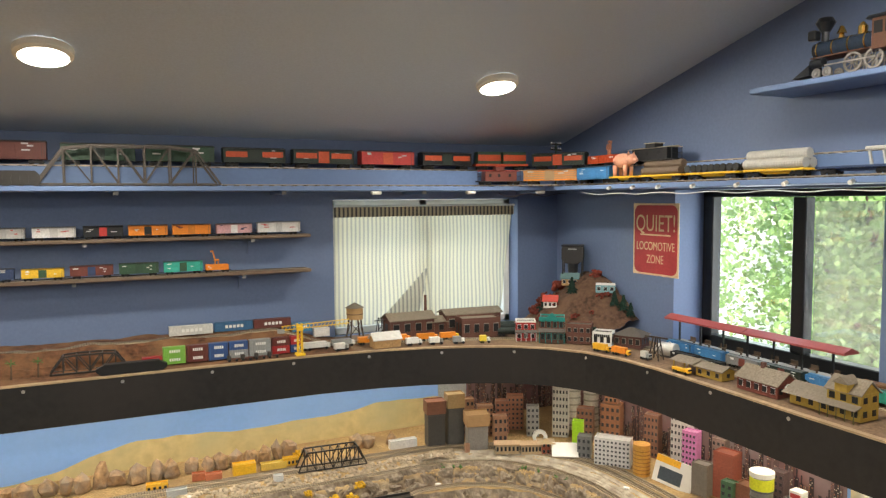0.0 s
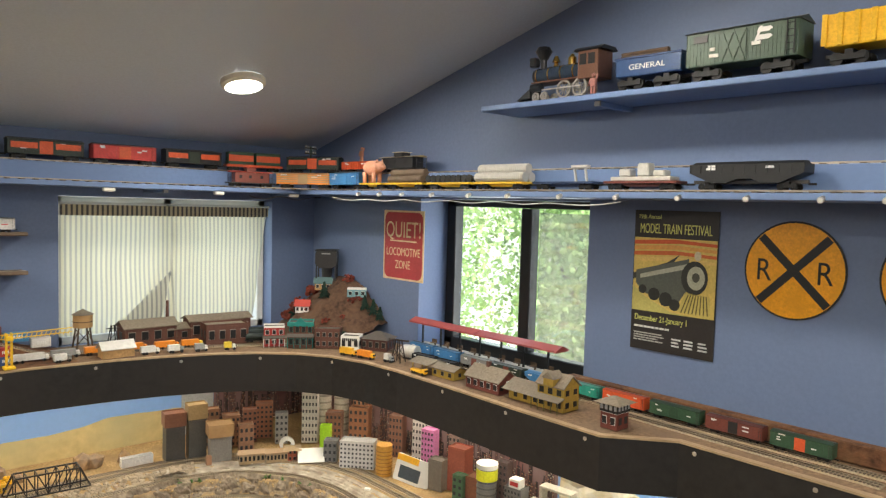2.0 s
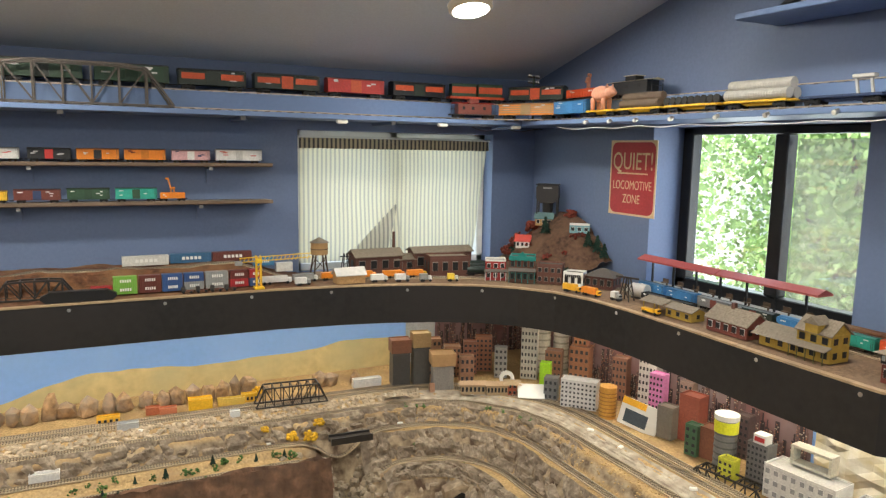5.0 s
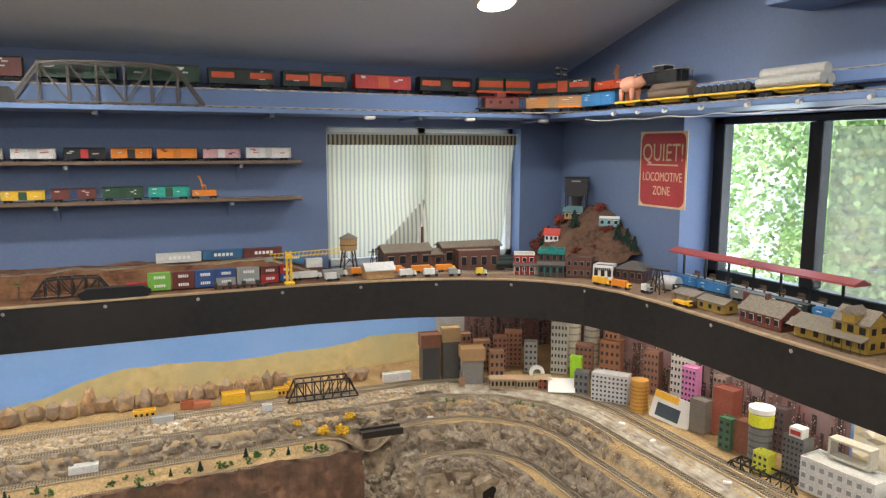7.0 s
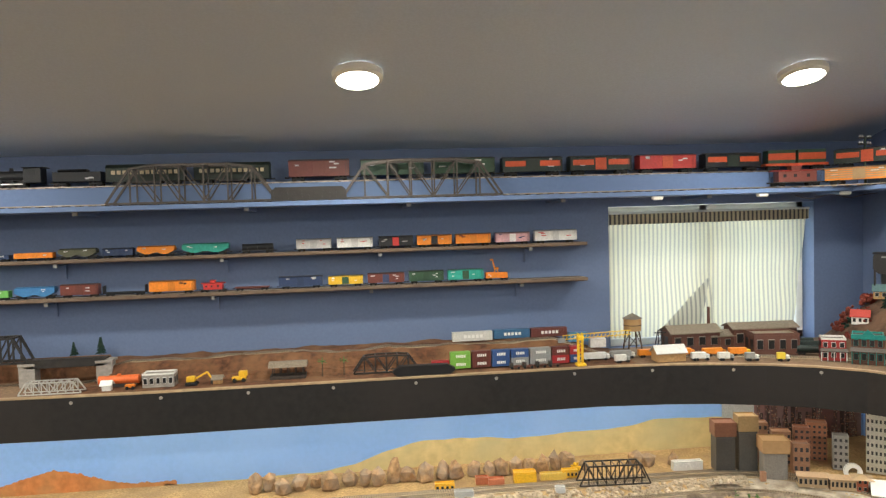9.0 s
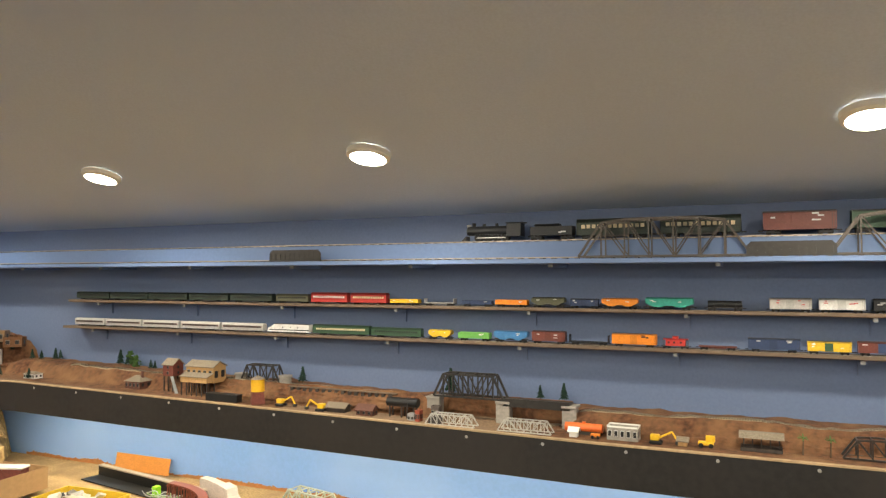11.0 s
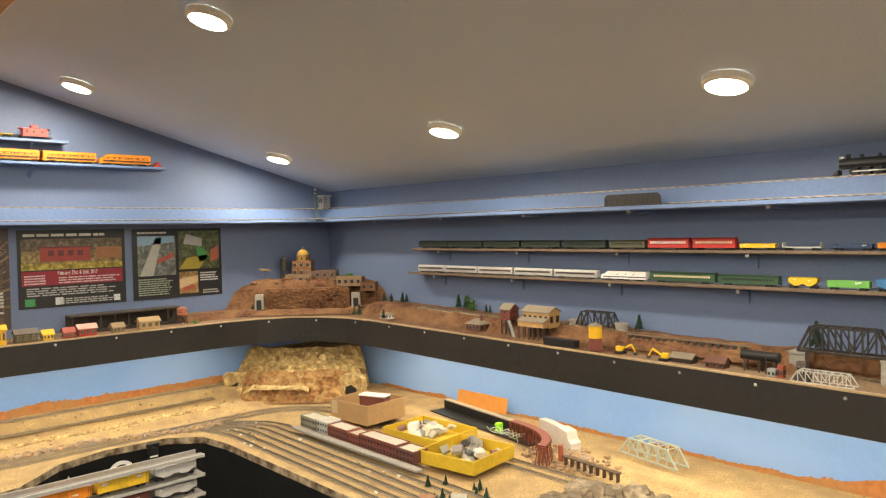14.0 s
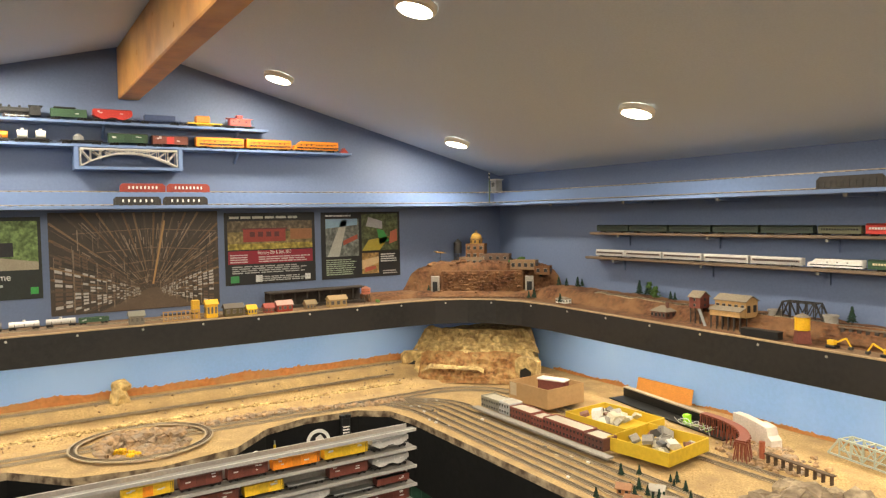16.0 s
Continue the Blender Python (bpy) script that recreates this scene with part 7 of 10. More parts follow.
def container(x0, x1, y, z, col, h=0.031, mk=True):
    t = thing("shipping_container", f"ribbed model shipping container stacked on deck", "shipping container", pose((x0 + x1) / 2, y, z), "containers")
    L = x1 - x0 - 0.003
    n, near = int(L / 0.006), [(-L / 2, -0.014)]
    for i in range(n):
        x = -L / 2 + 0.004 + (L - 0.008) * i / (n - 1)
        near += [(x - 0.0014, -0.014), (x - 0.0009, -0.0148), (x + 0.0009, -0.0148), (x + 0.0014, -0.014)]
    near.append((L / 2, -0.014))
    part("body", prism(B(), near + [(-x, -y) for x, y in near], 0, h, "z"), paint(col), t)
    if mk:
        b = B()
        for i in range(5):
            box(b, -L * 0.22 + i * L * 0.1, -L * 0.22 + i * L * 0.1 + L * 0.07, -0.0158, -0.0147, h * 0.35, h * 0.68)
        part("marking", b, M_WHITE, t, "white unreadable block lettering")


R_, G_, BR_, BL_, GR_ = (0.35, 0.03, 0.03), (0.20, 0.42, 0.06), (0.12, 0.035, 0.025), (0.04, 0.085, 0.22), (0.28, 0.28, 0.26)
zc = DZ + 0.006
for x0, x1, lo, hi in ((0.063, 0.132, R_, None), (0.134, 0.214, G_, G_), (0.217, 0.292, BR_, BR_), (0.294, 0.366, BL_, BL_), (0.368, 0.44, GR_, BL_), (0.443, 0.527, GR_, GR_), (0.53, 0.60, R_, BR_), (0.602, 0.65, BL_, R_)):
    container(x0, x1, 2.765, zc, lo)
    if hi:
        container(x0, x1, 2.765, zc + 0.031, hi)
for x0, x1, c in ((0.172, 0.34, (0.6, 0.58, 0.52)), (0.343, 0.497, (0.05, 0.13, 0.24)), (0.50, 0.655, (0.14, 0.045, 0.035)), (0.66, 0.745, (0.06, 0.2, 0.36)), (0.752, 0.822, (0.66, 0.64, 0.58))):
    container(x0, x1, 2.975, max(bank(x0, 2.975), bank(x1, 2.975)), c, 0.036)
for i in range(4):
    t = thing("container_truck", "small dark container truck chassis", "model truck", N(0.375 + 0.05 * i, 2.715))
    part("cab", box(B(), -0.02, -0.006, -0.009, 0.009, 0.006, 0.024, 0.002), M_GRIME, t)
    part("bed", box(B(), -0.006, 0.022, -0.008, 0.008, 0.006, 0.011), BRICK, t)
    for x in (-0.013, 0.014):
        part("wheel", cyl(B(), (x, -0.01, 0.005), (x, 0.01, 0.005), 0.005, 10), M_BLACK, t)
YC = paint((0.80, 0.50, 0.02))
cr_ = thing("tower_crane", "bright yellow lattice crane over the containers", "model crane", N(0.628, 2.705))
for x, y in ((-0.008, -0.008), (0.008, -0.008), (-0.008, 0.008), (0.008, 0.008)):
    part("mast_leg", bar(B(), (x, y, 0), (x, y, 0.125), 0.004), YC, cr_)
for i in range(7):
    part("mast_brace", bar(B(), (-0.008, -0.009, 0.016 * i), (0.008, -0.009, 0.016 * i + 0.016), 0.002), YC, cr_)
part("base", box(B(), -0.018, 0.018, -0.018, 0.018, 0, 0.01, 0.002), YC, cr_)
part("cab", box(B(), -0.012, 0.012, -0.012, 0.012, 0.098, 0.115, 0.002), YC, cr_)
for z in (0.103, 0.118):
    part("jib_chord", bar(B(), (-0.07, 0, z), (0.2, 0, z + 0.008), 0.003), YC, cr_)
for i in range(18):
    x = -0.07 + 0.015 * i
    part("jib_lacing", bar(B(), (x, 0, 0.103), (x + 0.0075, 0, 0.12), 0.0018), YC, cr_)
part("counterweight", box(B(), -0.085, -0.06, -0.007, 0.007, 0.092, 0.108), M_GREY, cr_)
water_tower(0.93, 2.945, 1.148, 0.145, 0.036, TANW, M_BARK, "tan wooden water tower before the curtain", ROOFG)

# NE town
def NT(x, y, a):
    return N(x, y, DZ, a) @ Matrix.Scale(1.35, 4)


bldg("grey_shed", "grey gabled shed at the deck edge", N(0.985, 2.72, DZ), 0.115, 0.06, 0.035, TANW, M_SILVER, "gable", 0.75, None)


def truck(x, y, a, L, col, cab, label, h=0.026):
    t = thing("model_truck", label, "model truck", N(x, y, DZ, a), "model trucks")
    part("body", box(B(), -L / 2, L / 2 - 0.016, -0.010, 0.010, 0.008, h + 0.006, 0.0012), paint(col), t)
    part("cab", box(B(), L / 2 - 0.014, L / 2, -0.010, 0.010, 0.006, 0.024, 0.003), paint(cab), t)
    part("windscreen", box(B(), L / 2 - 0.0015, L / 2 + 0.0008, -0.008, 0.008, 0.015, 0.021), M_BLACK, t)
    for x2 in (-L * 0.35, -L * 0.2, L * 0.36):
        part("wheel", cyl(B(), (x2, -0.011, 0.0055), (x2, 0.011, 0.0055), 0.0055, 10), M_BLACK, t)


WH_, OR_ = (0.68, 0.66, 0.6), (0.75, 0.25, 0.02)
for x, y, a, L, c, k, lab in ((0.71, 2.79, 0, 0.125, WH_, WH_, "long white trailer truck"), (0.83, 2.80, 0, 0.10, GR_, WH_, "grey trailer truck on the deck"), (0.80, 2.725, 5, 0.06, WH_, GR_, "white tank truck on the deck"), (0.93, 2.80, 0, 0.07, OR_, WH_, "orange trailer truck on the deck"), (1.07, 2.78, 0, 0.10, OR_, OR_, "orange trailer truck on the deck"), (1.19, 2.755, -3, 0.095, OR_, OR_, "orange trailer truck on the deck"), (1.285, 2.735, -5, 0.085, OR_, (0.78, 0.5, 0.02), "orange truck with yellow cab"), (1.10, 2.69, -5, 0.07, WH_, WH_, "white delivery truck on the deck"), (1.19, 2.665, -8, 0.06, WH_, GR_, "white delivery truck on the deck"), (1.28, 2.635, -12, 0.05, GR_, WH_, "small grey truck on the deck"), (1.385, 2.60, -18, 0.045, (0.75, 0.55, 0.05), WH_, "small yellow car on the deck"), (1.71, 2.235, -70, 0.075, (0.8, 0.42, 0.02), (0.8, 0.42, 0.02), "yellow school bus on the deck"), (1.735, 2.15, -75, 0.08, OR_, (0.8, 0.42, 0.02), "orange dump truck on the deck"), (1.77, 2.05, -80, 0.04, WH_, GR_, "white pickup truck on the deck")):
    truck(x, y, a, L, c, k, lab)
fb = bldg("brick_factory", "brick factory with grey roof and tall chimney", NT(1.17, 2.915, 0), 0.155, 0.075, 0.055, BRICK, ROOFG, "gable", 0.45, (4, 1))
part("chimney", cyl(B(), (0.07, 0.02, 0), (0.07, 0.02, 0.125), 0.006, 12, 0.0045), BRICK, fb)
bldg("brick_factory", "low brick factory annex with grey roof", NT(1.31, 2.91, 0), 0.10, 0.06, 0.04, BRICK, ROOFG, "gable", 0.4, (3, 1))
tl = thing("transmission_tower", "dark steel lattice tower beside the factory", "model tower", N(1.03, 2.90, DZ))
for x, y in ((-0.018, -0.018), (0.018, -0.018), (-0.018, 0.018), (0.018, 0.018)):
    part("leg", bar(B(), (x, y, 0), (x * 0.3, y * 0.3, 0.09), 0.003), M_STEEL, tl)
part("arm", box(B(), -0.025, 0.025, -0.002, 0.002, 0.075, 0.079), M_STEEL, tl)
for i in range(3):
    part("brace", bar(B(), (-0.016, -0.016, 0.02 * i), (0.014, -0.014, 0.02 * i + 0.022), 0.002), M_STEEL, tl)
bldg("brick_warehouse", "dark brick warehouse with flat top and sign", NT(1.435, 2.755, -10), 0.13, 0.075, 0.058, BRICK, ROOFG, "flat", wins=(4, 1))
bldg("long_shed", "grey roofed long shed behind the warehouse", NT(1.47, 2.90, -4), 0.20, 0.07, 0.06, BRICK, ROOFG, "gable", 0.35, (5, 1))
for x, y, a in ((1.60, 2.84, -12), (1.585, 2.77, -14), (1.56, 2.68, -18), (1.80, 2.66, -30), (1.90, 2.50, -50)):
    t = thing("tank_car", "black tank car in the yard", "tank car", N(x, y, DZ, a), "yard tank cars")
    part("tank", cyl(B(), (-0.06, 0, 0.024), (0.06, 0, 0.024), 0.014, 16), paint((0.02, 0.03, 0.025)), t)
    part("frame", box(B(), -0.065, 0.065, -0.008, 0.008, 0.008, 0.012), M_BLACK, t)
    trucks(t, 0.13, 1.0)
bldg("red_shop", "red two-storey shop with balcony", NT(1.575, 2.585, -28), 0.062, 0.05, 0.058, paint((0.36, 0.035, 0.03)), ROOFD, "flat", wins=(3, 2), trim=M_WHITE, porch=0.012)
tb = bldg("teal_hotel", "teal and brick corner hotel with cornice", NT(1.655, 2.50, -36), 0.075, 0.06, 0.075, BRICK, ROOFD, "flat", wins=(4, 2), trim=paint((0.02, 0.20, 0.17)), porch=0.01)
part("cornice", box(B(), -0.04, 0.04, -0.034, -0.026, 0.068, 0.08, 0.001), paint((0.02, 0.20, 0.17)), tb)
part("pediment", prism(B(), [(-0.015, 0.08), (0.015, 0.08), (0, 0.095)], -0.034, -0.03, "y"), paint((0.02, 0.20, 0.17)), tb)
bldg("brick_shop", "brick two-storey shop with dark roof", NT(1.745, 2.43, -42), 0.075, 0.06, 0.055, BRICK, ROOFD, "flat", wins=(4, 2))
sf = bldg("white_store", "small store with white false front and dark lettering", NT(1.80, 2.34, -50), 0.058, 0.05, 0.038, M_WHITE, ROOFD, "flat", wins=(3, 1))
b = B()
for i in range(8):
    box(b, -0.024 + 0.006 * i, -0.0195 + 0.006 * i, -0.0266, -0.0252, 0.028, 0.036)
part("marking", b, M_BLACK, sf)
bldg("hip_station", "dark brick station with grey hipped roof", NT(1.885, 2.27, -60), 0.085, 0.07, 0.036, DBRICK, ROOFD, "hip", 0.6, (4, 1))
sl = thing("silver_tank", "silver horizontal storage tank by timber headframe", "model tank", N(1.88, 2.05, DZ, -75))
part("tank", cyl(B(), (-0.03, 0, 0.028), (0.03, 0, 0.028), 0.026, 20), M_SILVER, sl)
part("cone", cyl(B(), (-0.06, 0, 0.028), (-0.03, 0, 0.028), 0.008, 20, 0.026), M_SILVER, sl)
part("cradle", box(B(), -0.025, 0.025, -0.02, 0.02, 0, 0.006), M_GRIME, sl)
hf = thing("headframe", "dark timber headframe tower", "model tower", N(1.80, 2.03, DZ, -70))
for x, y in ((-0.02, -0.02), (0.02, -0.02), (-0.02, 0.02), (0.02, 0.02)):
    part("leg", bar(B(), (x, y, 0), (x * 0.4, y * 0.4, 0.085), 0.004), M_BLACKWOOD, hf)
    part("brace", bar(B(), (x, y, 0.01), (-x * 0.6, y * 0.7, 0.06), 0.002), M_BLACKWOOD, hf)
part("beam", box(B(), -0.045, 0.045, -0.003, 0.003, 0.082, 0.088), M_BLACKWOOD, hf)
for y in (2.02, 1.90):
    car("gon", None, 0.12, "black", N(1.875, y - 0.06, DZ, -86), 1.0, "black", "black coal car in the yard", "yard cars")
# stations along the east fascia
ls_ = bldg("freight_station", "yellow freight station under a long grey roof", N(1.795, 1.74, DZ, -88), 0.11, 0.06, 0.03, YEL, ROOFG, "gable", 0.4, (3, 1))
part("platform_roof", prism(B(), [(-0.05, 0.036), (0.05, 0.036), (0, 0.05)], -0.16, -0.055), ROOFG, ls_)
for x in (-0.15, -0.1):
    for y in (-0.035, 0.035):
        part("post", bar(B(), (x, y, 0), (x, y, 0.036), 0.003), YEL, ls_)
truck(1.735, 1.83, -88, 0.075, (0.8, 0.45, 0.02), (0.8, 0.45, 0.02), "yellow stake truck loaded with blue drums", 0.012)
dp = bldg("brick_depot", "dark red depot with grey roof and arched gable window", N(1.80, 1.535, DZ, -90), 0.15, 0.09, 0.04, REDW, ROOFG, "gable", 0.7, (5, 1), trim=M_WHITE)
part("chimney", box(B(), -0.02, -0.008, -0.006, 0.006, 0.06, 0.09), BRICK, dp)
part("gable_window", cyl(B(), (0.0752, 0, 0.028), (0.0765, 0, 0.028), 0.014, 16), M_WHITE, dp)
ys = bldg("yellow_station", "mustard yellow station with grey roofs and gabled tower", N(1.80, 1.255, DZ, -90), 0.10, 0.075, 0.075, YEL, ROOFG, "gable", 0.8, (3, 2), trim=paint((0.10, 0.09, 0.03)), porch=0.03)
part("wing", box(B(), -0.17, -0.05, -0.035, 0.035, 0, 0.036, 0.001), YEL, ys)
b = prism(B(), [(-0.06, 0.033), (0.045, 0.04), (0, 0.062)], -0.18, -0.05)
part("wing_roof", b, ROOFG, ys)
part("dormer", box(B(), -0.018, 0.018, -0.05, -0.01, 0.075, 0.1), YEL, ys)
part("dormer_roof", prism(B(), [(-0.024, 0.098), (0.024, 0.098), (0, 0.118)], -0.055, 0.0, "y"), ROOFG, ys)
for x in (-0.14, -0.1, -0.06):
    part("window", box(B(), x - 0.007, x + 0.007, -0.0365, -0.035, 0.01, 0.027), M_BLACK, ys)
sg = bldg("signal_tower", "dark signal box with white framed windows", N(1.775, 1.035, DZ, -90), 0.055, 0.055, 0.045, REDW, ROOFG, "flat", wins=(2, 1), trim=M_WHITE)
up = bldg("signal_cabin", "glazed upper cabin with flared grey roof", N(1.775, 1.035, DZ + 0.0465, -90), 0.06, 0.06, 0.026, M_BLACK, ROOFG, "hip", 0.6, (4, 1), win_m=paint((0.35, 0.36, 0.36)), eave=0.014)
# freight train and canopy platform along the east wall
track("yard_track", [(1.955, 2.16), (1.955, 0.40)], 0.0165, DZ + 0.001, 0.009, (0.03, 0.004, 0.002), "small-scale track along the east wall", bed=0.04)
track("yard_track", [(1.91, 1.15), (1.89, 0.40)], 0.0165, DZ + 0.001, 0.009, (0.03, 0.004, 0.002), "small-scale siding near the fascia", bed=0.036)
for i, (kind, y0, y1, a, c, h) in enumerate((("box", 2.13, 1.99, "blue", "blue", 1.05), ("box", 1.985, 1.84, "blue", "blue", 1.05), ("box", 1.835, 1.68, "grey", "brown", 1.0), ("box", 1.675, 1.52, "dgreen", "brown", 1.0), ("hop", 1.515, 1.34, "blue", None, 1.05), ("box", 1.33, 1.20, "teal", None, 1.05), ("box", 1.195, 1.04, "bright", "bright", 1.1), ("box", 1.03, 0.865, "green", None, 1.1), ("box", 0.855, 0.69, "brown", "black", 1.1), ("box", 0.68, 0.52, "green", "bright", 1.1))):
    car(kind, None, y0 - y1, a, pose(1.955, (y0 + y1) / 2, DZ + 0.005, 0, 0, -90), 1.0, c, group="wall freight train", h=h)
cp = thing("platform_canopy", "station platform under a long red canopy on posts", "model platform")
part("platform", box(B(), 1.985, 2.03, 1.42, 2.14, DZ, DZ + 0.04, 0.001), M_CONC, cp)
for y0, y1 in ((1.40, 1.785), (1.79, 2.17)):
    part("canopy_roof", prism(B(), [(1.965, DZ + 0.122), (2.034, DZ + 0.122), (2.034, DZ + 0.128), (2.0, DZ + 0.142), (1.965, DZ + 0.128)], y0, y1, "y"), paint((0.33, 0.07, 0.06)), cp)
for i in range(7):
    part("canopy_post", bar(B(), (2.0, 1.46 + 0.11 * i, DZ + 0.04), (2.0, 1.46 + 0.11 * i, DZ + 0.123), 0.006), M_BLACK, cp)
for i in range(9):
    y = 1.45 + 0.075 * i
    t = thing("platform_bench", "tiny dark bench on the model platform", "model bench", pose(1.997, y, DZ + 0.041), "platform benches")
    part("seat", box(B(), -0.006, 0.006, -0.014, 0.014, 0.008, 0.011), M_BARK, t)
    part("back", box(B(), 0.004, 0.006, -0.014, 0.014, 0.011, 0.024), M_BARK, t)
    part("leg", box(B(), -0.004, 0.004, -0.012, -0.01, 0, 0.008), M_BARK, t)
single("retaining_strip", box(B(), 2.0, EAST - 0.003, 0.40, 1.38, DZ, DZ + 0.05, 0.003), M_EARTH, "brown earth retaining strip along the wall", "model landscape", kind="structure")
# hilltop houses, trees and toy tank
for x, y, w, wm, rm, st, lab in ((1.80, 2.73, 0.06, M_WHITE, paint((0.5, 0.07, 0.05)), "gable", "white cottage with a bright red roof"), (1.925, 2.755, 0.075, TANW, paint((0.12, 0.2, 0.2)), "gable", "cream cottage with grey-green roof"), (1.975, 2.555, 0.085, paint((0.2, 0.36, 0.38)), M_SILVER, "flat", "pale blue flat-roofed house")):
    bldg("hill_house", lab, pose(x, y, hill_ne(x, y) - 0.008, 0, 0, -40), w, 0.045, 0.034, wm, rm, st, 0.9, (3, 1), trim=M_WHITE)
for x, y, r, m, tall in ((1.86, 2.86, 0.045, M_REDLEAF, 1.1), (1.92, 2.84, 0.045, M_REDLEAF, 1.1), (2.0, 2.66, 0.035, M_REDLEAF, 1.1), (1.78, 2.82, 0.04, M_REDLEAF, 1.1), (2.0, 2.85, 0.035, M_REDLEAF, 1.0), (1.74, 2.72, 0.025, M_REDLEAF, 1.0)):
    bush(x, y, hill_ne(x, y) - 0.004, r, m, "dark red autumn model tree on hill", "model_tree", 34, tall, "model tree")
for x, y, h in ((1.875, 2.67, 0.085), (1.965, 2.48, 0.075), (1.99, 2.45, 0.08), (2.005, 2.42, 0.07)):
    conifer(x, y, hill_ne(x, y) - 0.004, h, wide=0.34)
rb_ = random.Random(31)
for i in range(16):
    x, y = rb_.uniform(1.78, 2.02), rb_.uniform(2.42, 2.95)
    if hill_ne(x, y) > DZ + 0.03:
        bush(x, y, hill_ne(x, y) - 0.003, rb_.uniform(0.014, 0.028), M_REDLEAF if i % 3 else M_PINE, "low dark bush on the brown hill", "model_bush", 16, 0.9)
sp = thing("toy_water_tank", "black toy water tank on four legs on the corner hill", "toy tank", pose(1.955, 2.775, hill_ne(1.955, 2.775) - 0.006, 0, 0, -40))
M_TANK = paint((0.03, 0.027, 0.025))
part("tank", prism(B(), [(-0.044, 0.165), (-0.05, 0.155), (-0.05, 0.105), (-0.03, 0.085), (0.03, 0.085), (0.05, 0.105), (0.05, 0.155), (0.044, 0.165)], -0.042, 0.042, "y"), M_TANK, sp)
part("lid", box(B(), -0.052, 0.052, -0.046, 0.046, 0.165, 0.170, 0.002), M_TANK, sp)
part("plate", box(B(), -0.02, 0.02, -0.0445, -0.0425, 0.15, 0.156), M_GREY, sp, "pale name strip")
part("spout", cyl(B(), (0, 0, 0), (0, 0, 0.09), 0.02, 14, 0.026), M_TANK, sp)
part("base", box(B(), -0.05, 0.05, -0.045, 0.045, -0.004, 0.006, 0.002), M_TANK, sp)
for x in (-0.044, 0.044):
    for y in (-0.038, 0.038):
        part("leg", bar(B(), (x, y, 0.005), (x, y, 0.11), 0.006), M_TANK, sp)

# tracks along the north deck
NTR = [(-4.0, 2.745), (-2.6, 2.755), (0.6, 2.78), (0.9, 2.765), (1.2, 2.70), (1.45, 2.59), (1.62, 2.44), (1.74, 2.25), (1.79, 2.05)]
track("deck_track", [(-3.9, 2.885), (-2.85, 2.91), (-1.75, 2.90), (0.2, 2.915), (0.7, 2.89), (1.0, 2.84), (1.35, 2.80)], 0.0165, lambda x, y: bank(x, y) + 0.001 if x < 0.8 else DZ + 0.002, 0.009, (0.03, 0.004, 0.002), "small-scale track on the earth bank", bed=0.036)
track("deck_track", [(1.05, 2.80), (1.3, 2.73), (1.5, 2.64), (1.66, 2.54), (1.8, 2.42), (1.90, 2.3), (1.93, 2.15)], 0.0165, DZ + 0.001, 0.009, (0.03, 0.004, 0.002), "small-scale track through the model town", bed=0.036)

# west deck: sheds, huts and train
mr = bldg("mine_shed", "long dark open mine shed with flat roof", N(-4.93, 1.55, 1.187, 90), 0.62, 0.09, 0.01, M_BLACKWOOD, M_BLACKWOOD, "flat", wins=None)
part("roof_slab", box(B(), -0.31, 0.31, -0.05, 0.05, 0.09, 0.10, 0.001), M_BLACKWOOD, mr)
for i in range(9):
    part("post", bar(B(), (-0.3 + 0.075 * i, -0.04, 0.01), (-0.3 + 0.075 * i, -0.04, 0.09), 0.006), M_BLACKWOOD, mr)
part("back_wall", box(B(), -0.31, 0.31, 0.04, 0.046, 0.01, 0.09), M_BLACKWOOD, mr)
water_tower(-4.84, 1.84, 1.187, 0.10, 0.028, paint((0.42, 0.13, 0.07)), M_BARK, "rust red water tank beside the mine shed", paint((0.3, 0.12, 0.08)))
for y, w, h, c, r, lab in ((0.88, 0.06, 0.075, (0.75, 0.42, 0.02), None, "bright yellow tall model hut"), (1.0, 0.10, 0.045, (0.10, 0.08, 0.03), (0.10, 0.08, 0.06), "dark model hut with yellow trim"), (1.10, 0.05, 0.03, (0.78, 0.5, 0.02), None, "small bright yellow model hut"), (1.29, 0.09, 0.04, (0.45, 0.05, 0.03), (0.5, 0.3, 0.25), "red gabled model cottage"), (1.62, 0.11, 0.045, (0.42, 0.28, 0.11), (0.35, 0.24, 0.12), "tan false-front model store"), (0.5, 0.07, 0.045, (0.18, 0.16, 0.12), (0.2, 0.19, 0.15), "weathered grey trackside shed"), (1.2, 0.05, 0.03, (0.4, 0.08, 0.05), (0.3, 0.07, 0.05), "small red model shed"), (1.45, 0.06, 0.03, (0.3, 0.2, 0.1), (0.25, 0.18, 0.1), "small brown model shed")):
    bldg("model_hut", lab, N(-4.79, y, 1.187, 90), w, 0.055, h, paint(c), paint(r or [k * 0.8 for k in c]), "gable", 0.7, (3, 1), win_m=paint((0.12, 0.1, 0.08)))
fr_ = thing("framed_building", "tan timber frame structure under construction", "model building", N(-4.79, 0.72, 1.187, 90))
for i in range(9):
    part("stud", bar(B(), (-0.09 + 0.0225 * i, -0.02, 0), (-0.09 + 0.0225 * i, -0.02, 0.05), 0.005), TANW, fr_)
for z in (0.002, 0.026, 0.05):
    part("rail", bar(B(), (-0.095, -0.02, z), (0.095, -0.02, z), 0.005), TANW, fr_)
part("tower", box(B(), 0.06, 0.1, -0.01, 0.03, 0.0, 0.10, 0.002), paint((0.6, 0.34, 0.03)), fr_)
